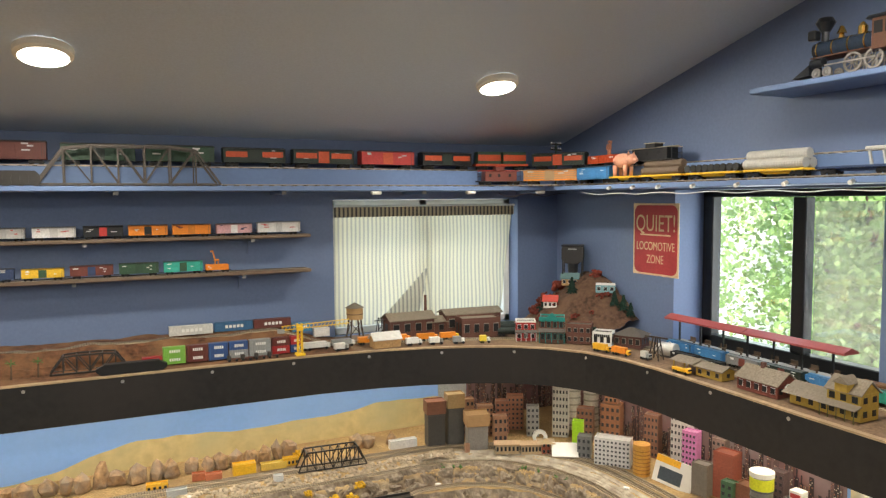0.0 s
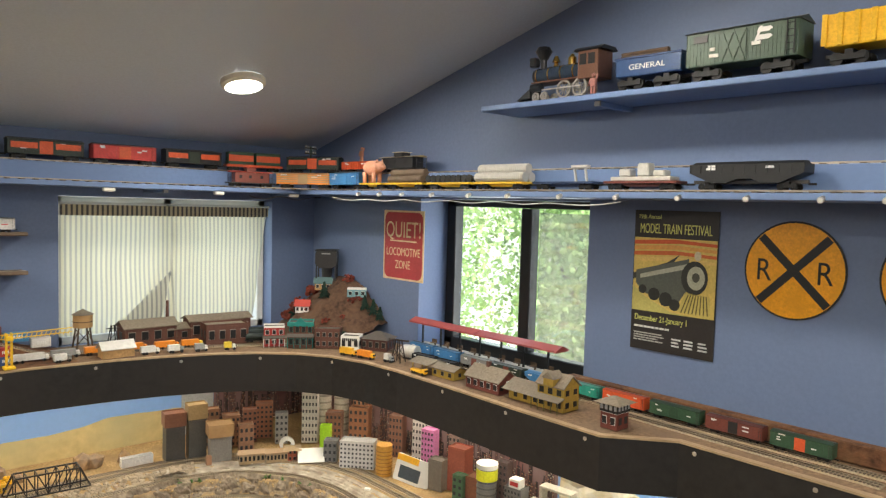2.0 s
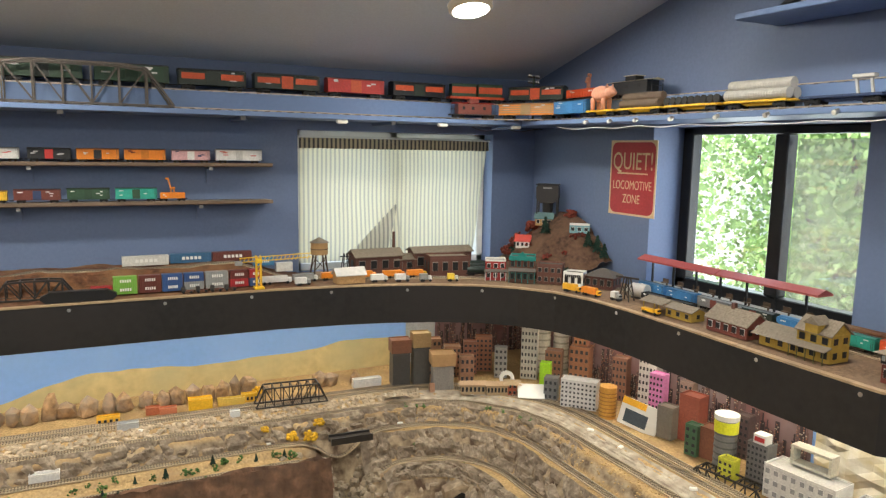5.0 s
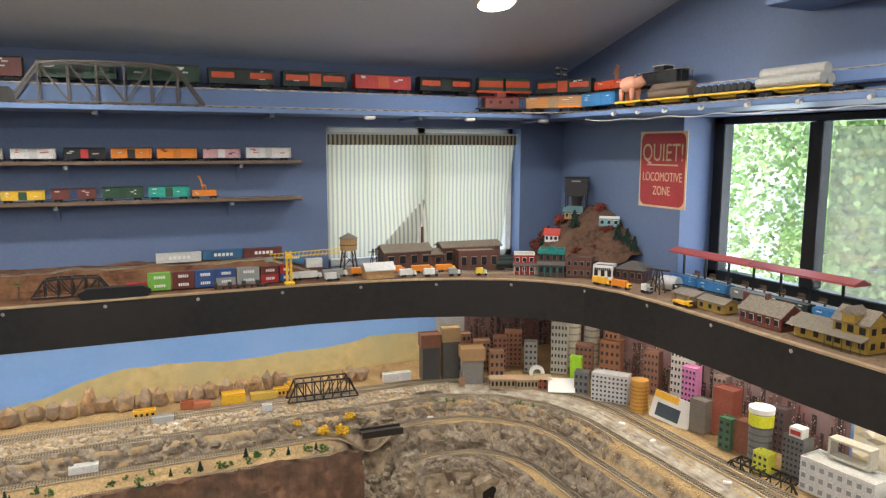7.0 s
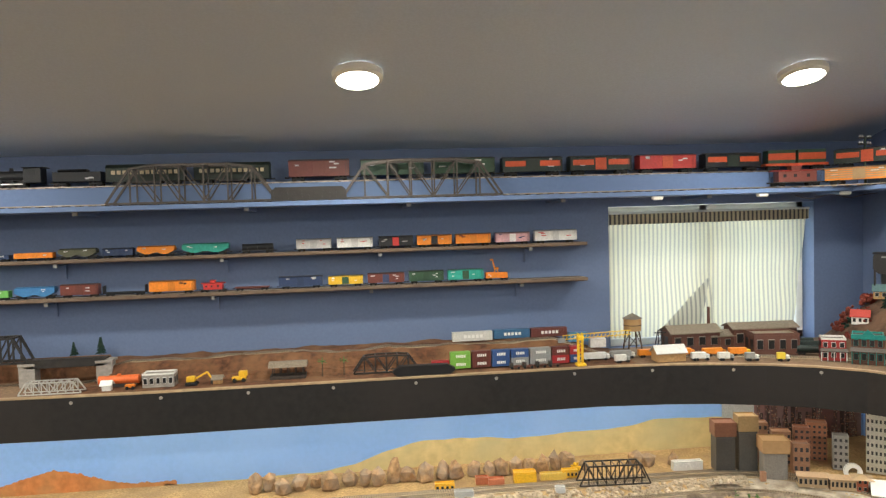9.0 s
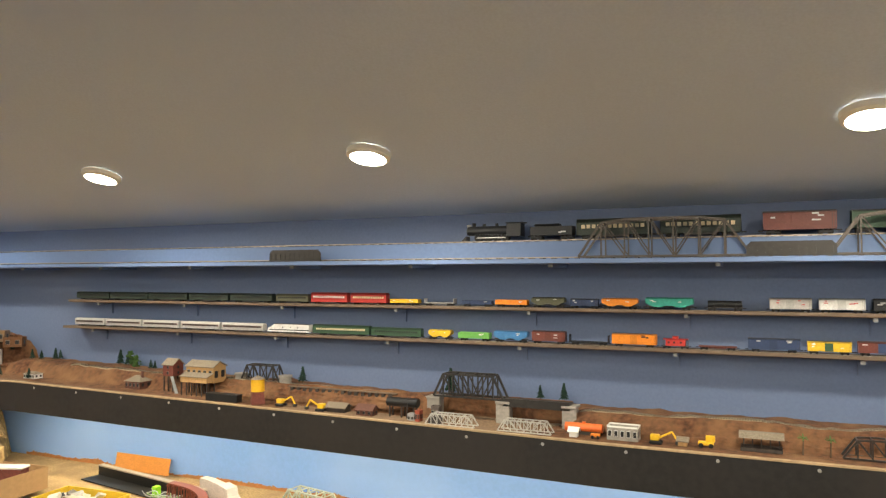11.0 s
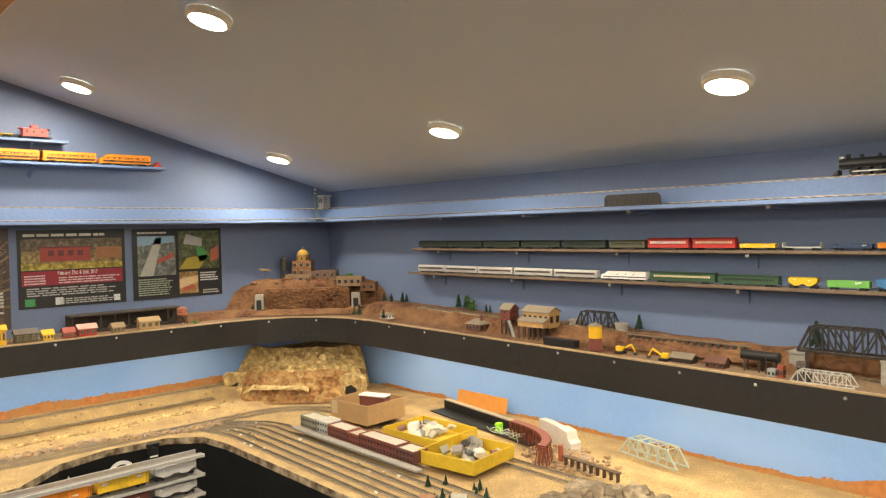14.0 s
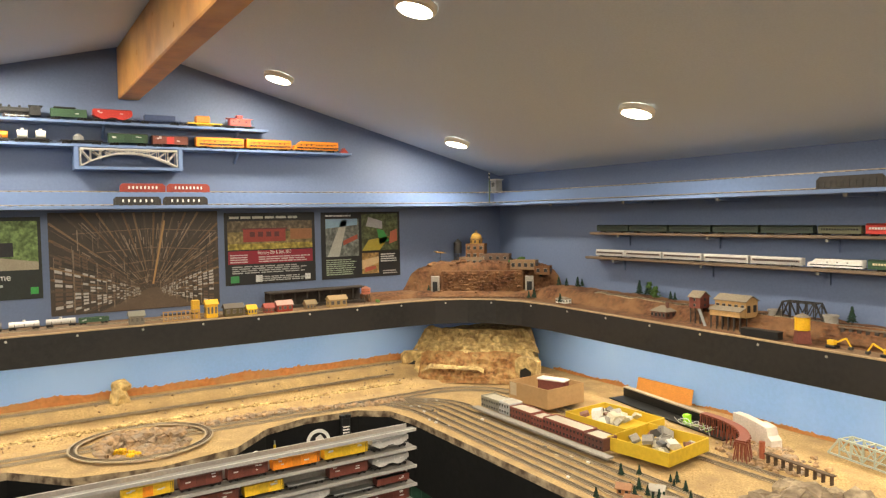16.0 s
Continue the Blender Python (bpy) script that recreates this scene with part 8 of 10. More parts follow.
part("platform", box(B(), -0.095, 0.095, -0.018, 0.03, 0.03, 0.034), M_BLACKWOOD, fr_)
for y, a in ((0.0, "white"), (0.16, "silver"), (-0.16, "grey"), (0.31, "green")):
    car("tank" if a != "green" else "gon", None, 0.15, a, pose(-4.88, y, 1.195, 0, 0, 90), 1.1, None, group="west deck train")
track("deck_track", [(-4.88, -0.9), (-4.88, 1.2)], 0.0165, 1.188, 0.009, (0.03, 0.004, 0.002), "small-scale track along the west deck", bed=0.036)
single("earth_bank", prism(B(), [(WEST + 0.003, 1.186), (-4.86, 1.186), (-4.9, 1.21), (-4.96, 1.222), (WEST + 0.003, 1.225)], 1.88, 2.35, "y"), M_EARTH, "brown earth slope along the gable wall", "model landscape", kind="structure")

# ---- posters and signs ----
def on_east(y, z, a=0):
    return pose(EAST - 0.002, y, z, 90, 0, -90) @ pose(0, 0, 0, 0, 0, a)


def on_west(y, z):
    return pose(WEST + 0.002, y, z, 90, 0, 90)


def sheet(name, label, m, w, h, col, group="", corner=0.0):
    t = thing(name, label, "poster" if "poster" in name else "sign", m, group)
    part("backing", box(B(), -w / 2, w / 2, -h / 2, h / 2, 0, 0.0025), paint(col, 0.35), t)
    return t


def area(t, x0, x1, y0, y1, col, lift=0.003, name="panel", round_=0.0):
    if round_:
        pts = []
        for cx, cy, a0 in ((x1 - round_, y1 - round_, 0), (x0 + round_, y1 - round_, 90), (x0 + round_, y0 + round_, 180), (x1 - round_, y0 + round_, 270)):
            pts += [(cx + round_ * math.cos(radians(a0 + k * 18)), cy + round_ * math.sin(radians(a0 + k * 18))) for k in range(6)]
        return part(name, prism(B(), pts, lift - 0.0005, lift + 0.0003, "z"), paint(col, 0.35), t)
    m = paint(col, 0.35)
    if name == "photograph":
        m = mat("printed_photograph", col, 0.35, vary=0.55, scale=55, bump=0, alt=[c * 0.35 for c in col], altscale=26, altmix=0.5)
    return part(name, box(B(), x0, x1, y0, y1, lift - 0.0005, lift + 0.0003), m, t)


def shape(t, pts, col, lift, name="shape"):
    return part(name, prism(B(), pts, lift - 0.0004, lift + 0.0003, "z"), paint(col, 0.35), t)


def bars(t, x0, x1, y0, y1, n, col, lift=0.0036, seed=1):
    r, b = random.Random(seed), B()
    dy = (y1 - y0) / n
    for i in range(n):
        x = x0
        end = x1 - (x1 - x0) * r.uniform(0, 0.25)
        while x < end:
            w = min(end - x, (x1 - x0) * r.uniform(0.06, 0.16))
            box(b, x, x + w * 0.85, y0 + dy * (i + 0.25), y0 + dy * (i + 0.75), lift - 0.0003, lift + 0.0003)
            x += w
    part("marking", b, paint(col, 0.4), t)


CR = (0.62, 0.47, 0.27)
q = sheet("quiet_sign", "red metal sign with cream lettering on blue wall", on_east(2.307, 1.571), 0.273, 0.302, CR)
area(q, -0.128, 0.128, -0.143, 0.143, (0.36, 0.035, 0.04), 0.003, "red_field", 0.03)
text("QUIET!", 0.098, pose(0, 0.035, 0.0034), paint(CR, 0.4), q, sx=0.78)
area(q, -0.09, 0.09, 0.016, 0.022, CR, 0.0036, "underline")
text("LOCOMOTIVE", 0.05, pose(0, -0.045, 0.0034), paint(CR, 0.4), q, sx=0.72)
text("ZONE", 0.05, pose(0, -0.1, 0.0034), paint(CR, 0.4), q, sx=0.75)
f = sheet("festival_poster", "black and yellow train festival poster with locomotive drawing", on_east(1.025, 1.536), 0.275, 0.432, (0.025, 0.022, 0.02))
area(f, -0.135, 0.135, -0.095, 0.132, (0.62, 0.46, 0.12), 0.003, "picture")
for i, (y, c) in enumerate(((0.122, (0.55, 0.10, 0.03)), (0.105, (0.66, 0.33, 0.08)), (0.088, (0.6, 0.14, 0.04)), (0.07, (0.7, 0.5, 0.15)))):
    shape(f, [(-0.135, y), (0.0, y + 0.008), (0.135, y), (0.135, y - 0.009), (0.02, y - 0.004), (-0.135, y - 0.012)], c, 0.0036, "sky_stripe")
shape(f, [(-0.135, 0.02), (-0.02, 0.06), (0.02, 0.085), (0.0, 0.06), (-0.135, 0.0)], (0.05, 0.05, 0.04), 0.004, "smoke")
shape(f, [(-0.125, -0.01), (-0.125, 0.03), (0.05, 0.075), (0.06, 0.0), (0.02, -0.06), (-0.09, -0.04)], (0.10, 0.11, 0.09), 0.0044, "boiler")
shape(f, [(-0.11, 0.018), (0.045, 0.06), (0.045, 0.045), (-0.11, 0.005)], (0.42, 0.42, 0.33), 0.0048, "boiler_shine")
shape(f, [(0.07 + 0.042 * math.cos(k * 0.3491), 0.02 + 0.05 * math.sin(k * 0.3491)) for k in range(18)], (0.035, 0.035, 0.03), 0.005, "smokebox")
shape(f, [(0.075 + 0.028 * math.cos(k * 0.3491), 0.02 + 0.035 * math.sin(k * 0.3491)) for k in range(18)], (0.38, 0.38, 0.28), 0.0054, "smokebox_door")
shape(f, [(0.075 + 0.012 * math.cos(k * 0.52), 0.022 + 0.014 * math.sin(k * 0.52)) for k in range(12)], (0.08, 0.08, 0.06), 0.0058, "number_plate")
shape(f, [(0.078 + 0.011 * math.cos(k * 0.52), 0.085 + 0.014 * math.sin(k * 0.52)) for k in range(12)], (0.55, 0.5, 0.34), 0.0054, "headlamp")
shape(f, [(0.02, -0.085), (0.125, -0.095), (0.12, -0.03), (0.045, -0.025)], (0.55, 0.44, 0.12), 0.005, "cowcatcher")
for i in range(8):
    shape(f, [(0.03 + 0.012 * i, -0.086), (0.034 + 0.012 * i, -0.086), (0.055 + 0.008 * i, -0.03), (0.052 + 0.008 * i, -0.03)], (0.12, 0.10, 0.03), 0.0054, "cowcatcher_bar")
for x, y, r in ((-0.06, -0.04, 0.02), (-0.02, -0.052, 0.022), (0.01, -0.066, 0.018), (-0.1, -0.028, 0.014)):
    shape(f, [(x + r * math.cos(k * 0.52), y + r * math.sin(k * 0.52)) for k in range(12)], (0.03, 0.03, 0.025), 0.005, "wheel")
shape(f, [(-0.135, -0.02), (-0.09, -0.05), (0.0, -0.09), (0.1, -0.095), (-0.135, -0.095)], (0.50, 0.44, 0.13), 0.0046, "ballast")
YT = paint((0.62, 0.62, 0.16), 0.4)
text("19th Annual", 0.019, pose(-0.125, 0.19, 0.0034), YT, f, align="LEFT", sx=0.85)
text("MODEL TRAIN FESTIVAL", 0.042, pose(0, 0.146, 0.0034), YT, f, sx=0.52)
text("December 21-January 1", 0.026, pose(-0.125, -0.125, 0.0034), YT, f, align="LEFT", sx=0.72)
bars(f, -0.125, 0.0, -0.15, -0.138, 1, (0.6, 0.6, 0.55)), bars(f, -0.125, -0.02, -0.19, -0.16, 4, (0.4, 0.4, 0.36))
for x in (0.005, 0.045, 0.09):
    bars(f, x, x + 0.03, -0.195, -0.165, 3, (0.6, 0.6, 0.57), seed=int(x * 1000))
for y, lab in ((0.678, "round yellow railway crossing sign with black cross"), (0.345, "second round yellow railway crossing sign")):
    r_ = thing("crossing_sign", lab, "sign", on_east(y, 1.602), "crossing signs")
    part("disc", cyl(B(), (0, 0, 0), (0, 0, 0.003), 0.131, 48), M_BLACK, r_)
    part("yellow_face", cyl(B(), (0, 0, 0.003), (0, 0, 0.0036), 0.126, 48), paint((0.75, 0.33, 0.012), 0.3), r_)
    for s in (-1, 1):
        part("cross_bar", box(B(), -0.124, 0.124, -0.011, 0.011, 0.0036, 0.0041), M_BLACK, r_).matrix_local = pose(0, 0, 0.0004 * s, 0, 0, 45 * s)
        text("R", 0.085, pose(0.078 * s, -0.031, 0.0038), M_BLACK, r_, sx=0.85)

# west posters
p = sheet("hall_poster", "large dark photograph poster of an empty steel factory hall", on_west(0.56, 1.50), 0.865, 0.54, (0.062, 0.047, 0.036))
vp = (0.06, -0.17)
for i in range(26):
    a = math.pi * (0.02 + 0.96 * i / 25)
    d = Vector((math.cos(a), math.sin(a)))
    k = min(((0.43 if d.x > 0 else -0.43) - vp[0]) / d.x if abs(d.x) > 1e-3 else 9, (0.265 - vp[1]) / d.y if d.y > 0.01 else 9)
    e = Vector(vp) + d * k
    n_ = Vector((-d.y, d.x)) * 0.006
    s_ = Vector(vp) + d * 0.02
    shape(p, [tuple(s_), tuple(e - n_), tuple(e + n_)], ((0.17, 0.10, 0.05), (0.10, 0.075, 0.05), (0.24, 0.15, 0.08))[i % 3], 0.0031 + 0.0002 * (i % 3), "roof_beam")
for j in range(7):
    f_ = 0.12 * 1.42 ** j
    for s in (-1, 1):
        x = vp[0] + s * f_ * 0.55
        if abs(x) < 0.42:
            b = bar(B(), (x, max(-0.26, vp[1] - f_ * 0.22), 0.0042), (x, min(0.26, vp[1] + f_ * 0.35), 0.0042), 0.006 * 1.2 ** j * 0.5, 0.0006)
            part("column", b, paint((0.22, 0.16, 0.11)), p)
    x0, x1, y = max(-0.42, vp[0] - f_ * 0.55), min(0.42, vp[0] + f_ * 0.55), vp[1] + f_ * 0.5
    if y < 0.26:
        part("truss_line", bar(B(), (x0, y - 0.02, 0.0044), ((x0 + x1) / 2, y, 0.0044), 0.004, 0.0005), paint((0.2, 0.13, 0.08)), p)
        part("truss_line", bar(B(), ((x0 + x1) / 2, y, 0.0044), (x1, y - 0.02, 0.0044), 0.004, 0.0005), paint((0.2, 0.13, 0.08)), p)
wb, hb_ = B(), B()
rr = random.Random(4)
for s in (-1, 1):
    for j in range(22):
        f0, f1 = 0.055 * 1.115 ** j, 0.055 * 1.115 ** (j + 0.72)
        for k in range(18):
            v0, v1 = -0.25 + 0.052 * k, -0.25 + 0.052 * k + 0.034
            q = [(vp[0] + s * f0, vp[1] + v0 * f0), (vp[0] + s * f1, vp[1] + v0 * f1), (vp[0] + s * f1, vp[1] + v1 * f1), (vp[0] + s * f0, vp[1] + v1 * f0)]
            if all(abs(x) < 0.425 and abs(y) < 0.262 for x, y in q) and rr.random() < 0.8:
                prism(wb if k < 12 and rr.random() < 0.62 else hb_, q, 0.0056, 0.006, "z")
tagged(part("window_light", wb, paint((0.50, 0.46, 0.41)), p), kind="stuff")
tagged(part("window_dim", hb_, paint((0.13, 0.085, 0.055)), p), kind="stuff")
shape(p, [(0.05, -0.15), (0.1, -0.15), (0.3, -0.265), (-0.2, -0.265)], (0.13, 0.09, 0.06), 0.0036, "hall_floor")
lat = [B(), B(), B()]
for i in range(420):
    a, f0 = math.pi * rr.uniform(-0.12, 1.12), rr.uniform(0.05, 0.5)
    p0 = Vector((vp[0] + math.cos(a) * f0, vp[1] + math.sin(a) * f0 * 0.85))
    away = (p0 - Vector(vp)).normalized() if i % 4 else Vector((0.0, 1.0))
    p1 = p0 + away * rr.uniform(0.02, 0.10) * (0.4 + f0 * 2)
    if max(abs(p0.x), abs(p1.x)) < 0.425 and max(abs(p0.y), abs(p1.y)) < 0.262:
        bar(lat[i % 3], (p0.x, p0.y, 0.0052), (p1.x, p1.y, 0.0052), rr.uniform(0.0015, 0.005), 0.0005)
for b_, c_ in zip(lat, ((0.30, 0.22, 0.15), (0.04, 0.03, 0.025), (0.20, 0.14, 0.085))):
    tagged(part("lattice_print", b_, paint(c_), p), kind="stuff")
part("skylight", bar(B(), (0.07, -0.13, 0.0056), (0.14, 0.22, 0.0056), 0.010, 0.0005), paint((0.45, 0.25, 0.10)), p)
p = sheet("show_poster", "black show poster with a red caboose photograph", on_west(1.31, 1.543), 0.56, 0.428, (0.02, 0.02, 0.02))
area(p, -0.262, 0.262, -0.005, 0.165, (0.30, 0.22, 0.08), 0.003, "photograph")
area(p, -0.262, 0.262, 0.10, 0.165, (0.16, 0.12, 0.07), 0.0036, "photograph")
area(p, -0.262, 0.262, -0.005, 0.03, (0.45, 0.35, 0.06), 0.0036, "photograph")
area(p, -0.17, 0.09, 0.04, 0.115, (0.30, 0.045, 0.035), 0.0042, "caboose_picture"), area(p, -0.18, 0.1, 0.115, 0.122, (0.12, 0.03, 0.03), 0.0042, "caboose_picture")
area(p, 0.12, 0.26, 0.05, 0.115, (0.28, 0.12, 0.05), 0.0042, "freight_picture")
for x in (-0.13, -0.08, -0.03, 0.02):
    area(p, x, x + 0.03, 0.07, 0.1, (0.12, 0.03, 0.03), 0.0048, "window_picture")
area(p, -0.262, 0.262, -0.09, -0.012, (0.28, 0.02, 0.04), 0.003, "red_band")
text("February 25th & 26th, 2017", 0.03, pose(0.02, -0.035, 0.0034), M_WHITE, p, sx=0.62)
bars(p, -0.25, 0.25, 0.172, 0.2, 1, (0.6, 0.58, 0.5), seed=5), bars(p, -0.25, -0.12, -0.085, -0.03, 4, (0.6, 0.5, 0.5), seed=6), bars(p, -0.08, 0.25, -0.085, -0.045, 3, (0.6, 0.5, 0.5), seed=7)
bars(p, -0.24, 0.24, -0.15, -0.10, 4, (0.4, 0.4, 0.38), seed=8), bars(p, -0.08, 0.24, -0.2, -0.165, 3, (0.4, 0.4, 0.38), seed=9)
area(p, -0.25, -0.2, -0.2, -0.16, (0.05, 0.25, 0.08), 0.0034, "emblem"), area(p, -0.1, -0.06, -0.2, -0.16, (0.6, 0.6, 0.58), 0.0034, "emblem"), area(p, 0.21, 0.245, -0.2, -0.165, (0.6, 0.6, 0.58), 0.0034, "emblem")
p = sheet("show_poster", "black poster with four model railway photographs", on_west(1.912, 1.541), 0.56, 0.425, (0.018, 0.018, 0.018))
for x0, x1, y0, y1, c in ((-0.25, -0.02, -0.07, 0.17, (0.20, 0.22, 0.20)), (0.0, 0.265, -0.04, 0.2, (0.11, 0.13, 0.06)), (0.0, 0.12, -0.19, -0.055, (0.35, 0.22, 0.08))):
    area(p, x0, x1, y0, y1, c, 0.003, "photograph")
for pts, c in (([(-0.24, -0.07), (-0.16, -0.07), (-0.1, 0.16), (-0.14, 0.16)], (0.45, 0.45, 0.4)), ([(-0.13, 0.0), (-0.03, 0.04), (-0.03, 0.07), (-0.13, 0.03)], (0.4, 0.1, 0.06)), ([(-0.25, 0.11), (-0.03, 0.13), (-0.03, 0.17), (-0.25, 0.17)], (0.25, 0.4, 0.55)), ([(0.0, -0.04), (0.13, -0.04), (0.2, 0.05), (0.05, 0.03)], (0.42, 0.34, 0.05)), ([(0.13, 0.0), (0.2, 0.02), (0.16, 0.09), (0.11, 0.1)], (0.06, 0.3, 0.08)), ([(0.03, 0.12), (0.15, 0.1), (0.15, 0.15), (0.05, 0.18)], (0.35, 0.35, 0.36)), ([(0.2, 0.0), (0.26, 0.02), (0.26, 0.1), (0.21, 0.08)], (0.4, 0.13, 0.08)), ([(0.0, -0.16), (0.12, -0.12), (0.12, -0.08), (0.0, -0.1)], (0.5, 0.36, 0.2)), ([(0.02, -0.18), (0.1, -0.16), (0.1, -0.14), (0.02, -0.15)], (0.35, 0.08, 0.05))):
    shape(p, pts, c, 0.0037, "photograph_detail")
bars(p, -0.25, -0.05, 0.18, 0.2, 1, (0.6, 0.6, 0.58), seed=11), bars(p, -0.25, -0.04, -0.19, -0.085, 8, (0.3, 0.36, 0.26), seed=12), bars(p, 0.135, 0.26, -0.12, -0.06, 4, (0.6, 0.6, 0.58), seed=13), bars(p, 0.15, 0.26, -0.2, -0.17, 2, (0.35, 0.35, 0.33), seed=14)
p = sheet("river_poster", "framed poster of a steam engine in green hills", on_west(-0.19, 1.54), 0.57, 0.42, (0.03, 0.035, 0.03))
area(p, -0.27, 0.27, -0.06, 0.19, (0.20, 0.30, 0.10), 0.003, "photograph")
shape(p, [(-0.27, -0.06), (0.27, -0.06), (0.27, -0.02), (0.0, 0.02), (-0.27, 0.0)], (0.42, 0.36, 0.26), 0.0037, "path")
area(p, 0.0, 0.16, 0.01, 0.08, (0.03, 0.03, 0.03), 0.0042, "engine_picture")
text("River of Time", 0.05, pose(0.02, -0.11, 0.0034), M_WHITE, p, sx=0.9)
bars(p, -0.15, 0.2, -0.15, -0.125, 1, (0.5, 0.5, 0.48), seed=15)
area(p, 0.23, 0.265, -0.185, -0.15, (0.06, 0.35, 0.08), 0.0036, "emblem")

# ---- the lower layout ----
def ring_route(u, x0, y0):
    """A route at distance u from the walls: from x0 along the north wall, round the corner, down the east wall to y0."""
    r = 0.95 - u
    cx, cy = EAST - 0.95, NORTH - 0.95
    return [(x0, NORTH - u)] + [(cx + r * math.sin(math.pi / 2 * i / 14), cy + r * math.cos(math.pi / 2 * i / 14)) for i in range(15)] + [(EAST - u, y0)]


def west_route(u, x1, y0):
    r = 0.95 - u
    cx, cy = WEST + 0.95, NORTH - 0.95
    return [(WEST + u, y0)] + [(cx - r * math.cos(math.pi / 2 * i / 14), cy + r * math.sin(math.pi / 2 * i / 14)) for i in range(15)] + [(x1, NORTH - u)]


def low(x, y):
    return land(x, y) + 0.006


LT = (0.024, 0.0035, 0.002)
for u, x0, y0 in ((0.30, -1.3, 0.2), (0.345, -1.3, 0.2), (0.45, -1.2, 0.3), (0.56, -1.2, 0.4), (0.67, -1.2, 0.5)):
    track("layout_track", ring_route(u, x0, y0), 0.0165, low, 0.009, LT, "small-scale track curving across sandy layout", bed=0.034)
for u in (0.55, 0.62, 0.95, 1.01, 1.07, 1.13, 1.19, 1.25):
    if u < 0.8:
        pts = west_route(u, -1.4, -0.8)
    else:
        pts = [(-4.55 + 0.02 * (u - 1), 1.15), (-4.50, 1.45)] + [(-4.50 + 0.42 * (1 - math.cos(math.pi / 2 * i / 8)), 1.45 + (NORTH - u - 1.45) * math.sin(math.pi / 2 * i / 8)) for i in range(1, 9)] + [(-2.35, NORTH - u - 0.03)]
    track("layout_track", pts, 0.0165, low, 0.009, LT, "small-scale yard track on sandy layout", bed=0.03)
track("layout_track", [(-4.80, -0.9), (-4.80, 2.0)], 0.0165, low, 0.009, LT, "small-scale track beside the west wall", bed=0.03)
track("layout_track", [(-4.93, -0.9), (-4.93, 2.15)], 0.0165, low, 0.009, LT, "small-scale track beside the west wall", bed=0.03)
track("helix_track", [(-4.40 + 0.27 * math.cos(a * math.tau / 40), 0.45 + 0.30 * math.sin(a * math.tau / 40)) for a in range(41)], 0.0165, lambda x, y: 0.685, 0.009, LT, "round raised loop of track above stones", bed=0.04)


def scatter(name, label, n, where, size, material, seed, squash=0.8, category="rubble"):
    r, b = random.Random(seed), B()
    vs, fs = [], []
    base = bmesh.new()
    bmesh.ops.create_icosphere(base, subdivisions=1, radius=1)
    bv = [v.co.copy() for v in base.verts]
    bf = [[v.index for v in f.verts] for f in base.faces]
    base.free()
    b.free()
    for i in range(n):
        x, y = where(r)
        s = r.uniform(*size)
        k = len(vs)
        m = Euler((r.uniform(0, 6), r.uniform(0, 6), r.uniform(0, 6))).to_matrix()
        z = land(x, y)
        for c in bv:
            q = m @ (c * (0.75 + 0.5 * r.random()))
            vs.append((x + q.x * s, y + q.y * s, z + q.z * s * squash + s * 0.2))
        fs += [[k + j for j in f] for f in bf]
    me = bpy.data.meshes.new(name)
    me.from_pydata(vs, [], fs)
    me.materials.append(material)
    return tagged(new(name, me), label, category, kind="stuff")


def band(u0, u1, x0, y0):
    route = ring_route((u0 + u1) / 2, x0, y0)
    tot = lengths(route)[-1]

    def pick(r):
        x, y, a = along(route, r.uniform(0, tot))
        d = r.uniform(u0 - u1, u1 - u0) / 2
        return x + d * math.sin(radians(a)), y - d * math.cos(radians(a))
    return pick


def rock_face(name, label, route, fall, z0, z1, rise, deep, block, material, seed, fade=0.04):
    """A craggy face of separate blocks below a route: it falls to the right of the route by fall metres, from z0 to z1."""
    pts = resample(route, 0.007)
    n, k = len(pts), 11
    vs, fs = [], []
    for i, (x, y) in enumerate(pts):
        xa, ya = pts[max(0, i - 1)]
        xb, yb = pts[min(n - 1, i + 1)]
        d = Vector((xb - xa, yb - ya, 0)).normalized()
        out = Vector((d.y, -d.x, 0))
        s = i * 0.007
        end = min(1, s / fade, (n - 1 - i) * 0.007 / fade)
        wob = rise * (noise.noise((s * 7, seed, 0)) + 0.5 * noise.noise((s * 19, seed, 3)))
        for j in range(k):
            v = j / (k - 1)
            q = Vector((s / block[0] + 0.35 * noise.noise((s * 20, v * 3, seed)), (z0 - z1 + fall) * v / block[1], seed * 3.7))
            dist, _ = noise.voronoi(q)
            bulge = min(1, (dist[1] - dist[0]) * 2.4) ** 0.6 - 0.35 + 0.35 * noise.noise(q * 2.7) + 0.25 * noise.noise(q * 7)
            edge = min(1, 4 * v + 0.15, 4 * (1 - v) + 0.1)
            p = Vector((x, y, z0 + (z1 - z0) * v ** 0.8)) + out * (fall * v - fall / 2)
            p += (out * 0.8 + Vector((0, 0, 0.6))) * (deep * bulge * edge * end)
            p.z += wob * (1 - v) * end - 0.02 * (1 - end)
            vs.append(p)
    for i in range(n - 1):
        for j in range(k - 1):
            a = i * k + j
            fs.append((a, a + 1, a + k + 1, a + k))
    me = bpy.data.meshes.new(name)
    me.from_pydata(vs, [], fs)
    me.materials.append(material)
    return tagged(new(name, me), label, "model rock wall")


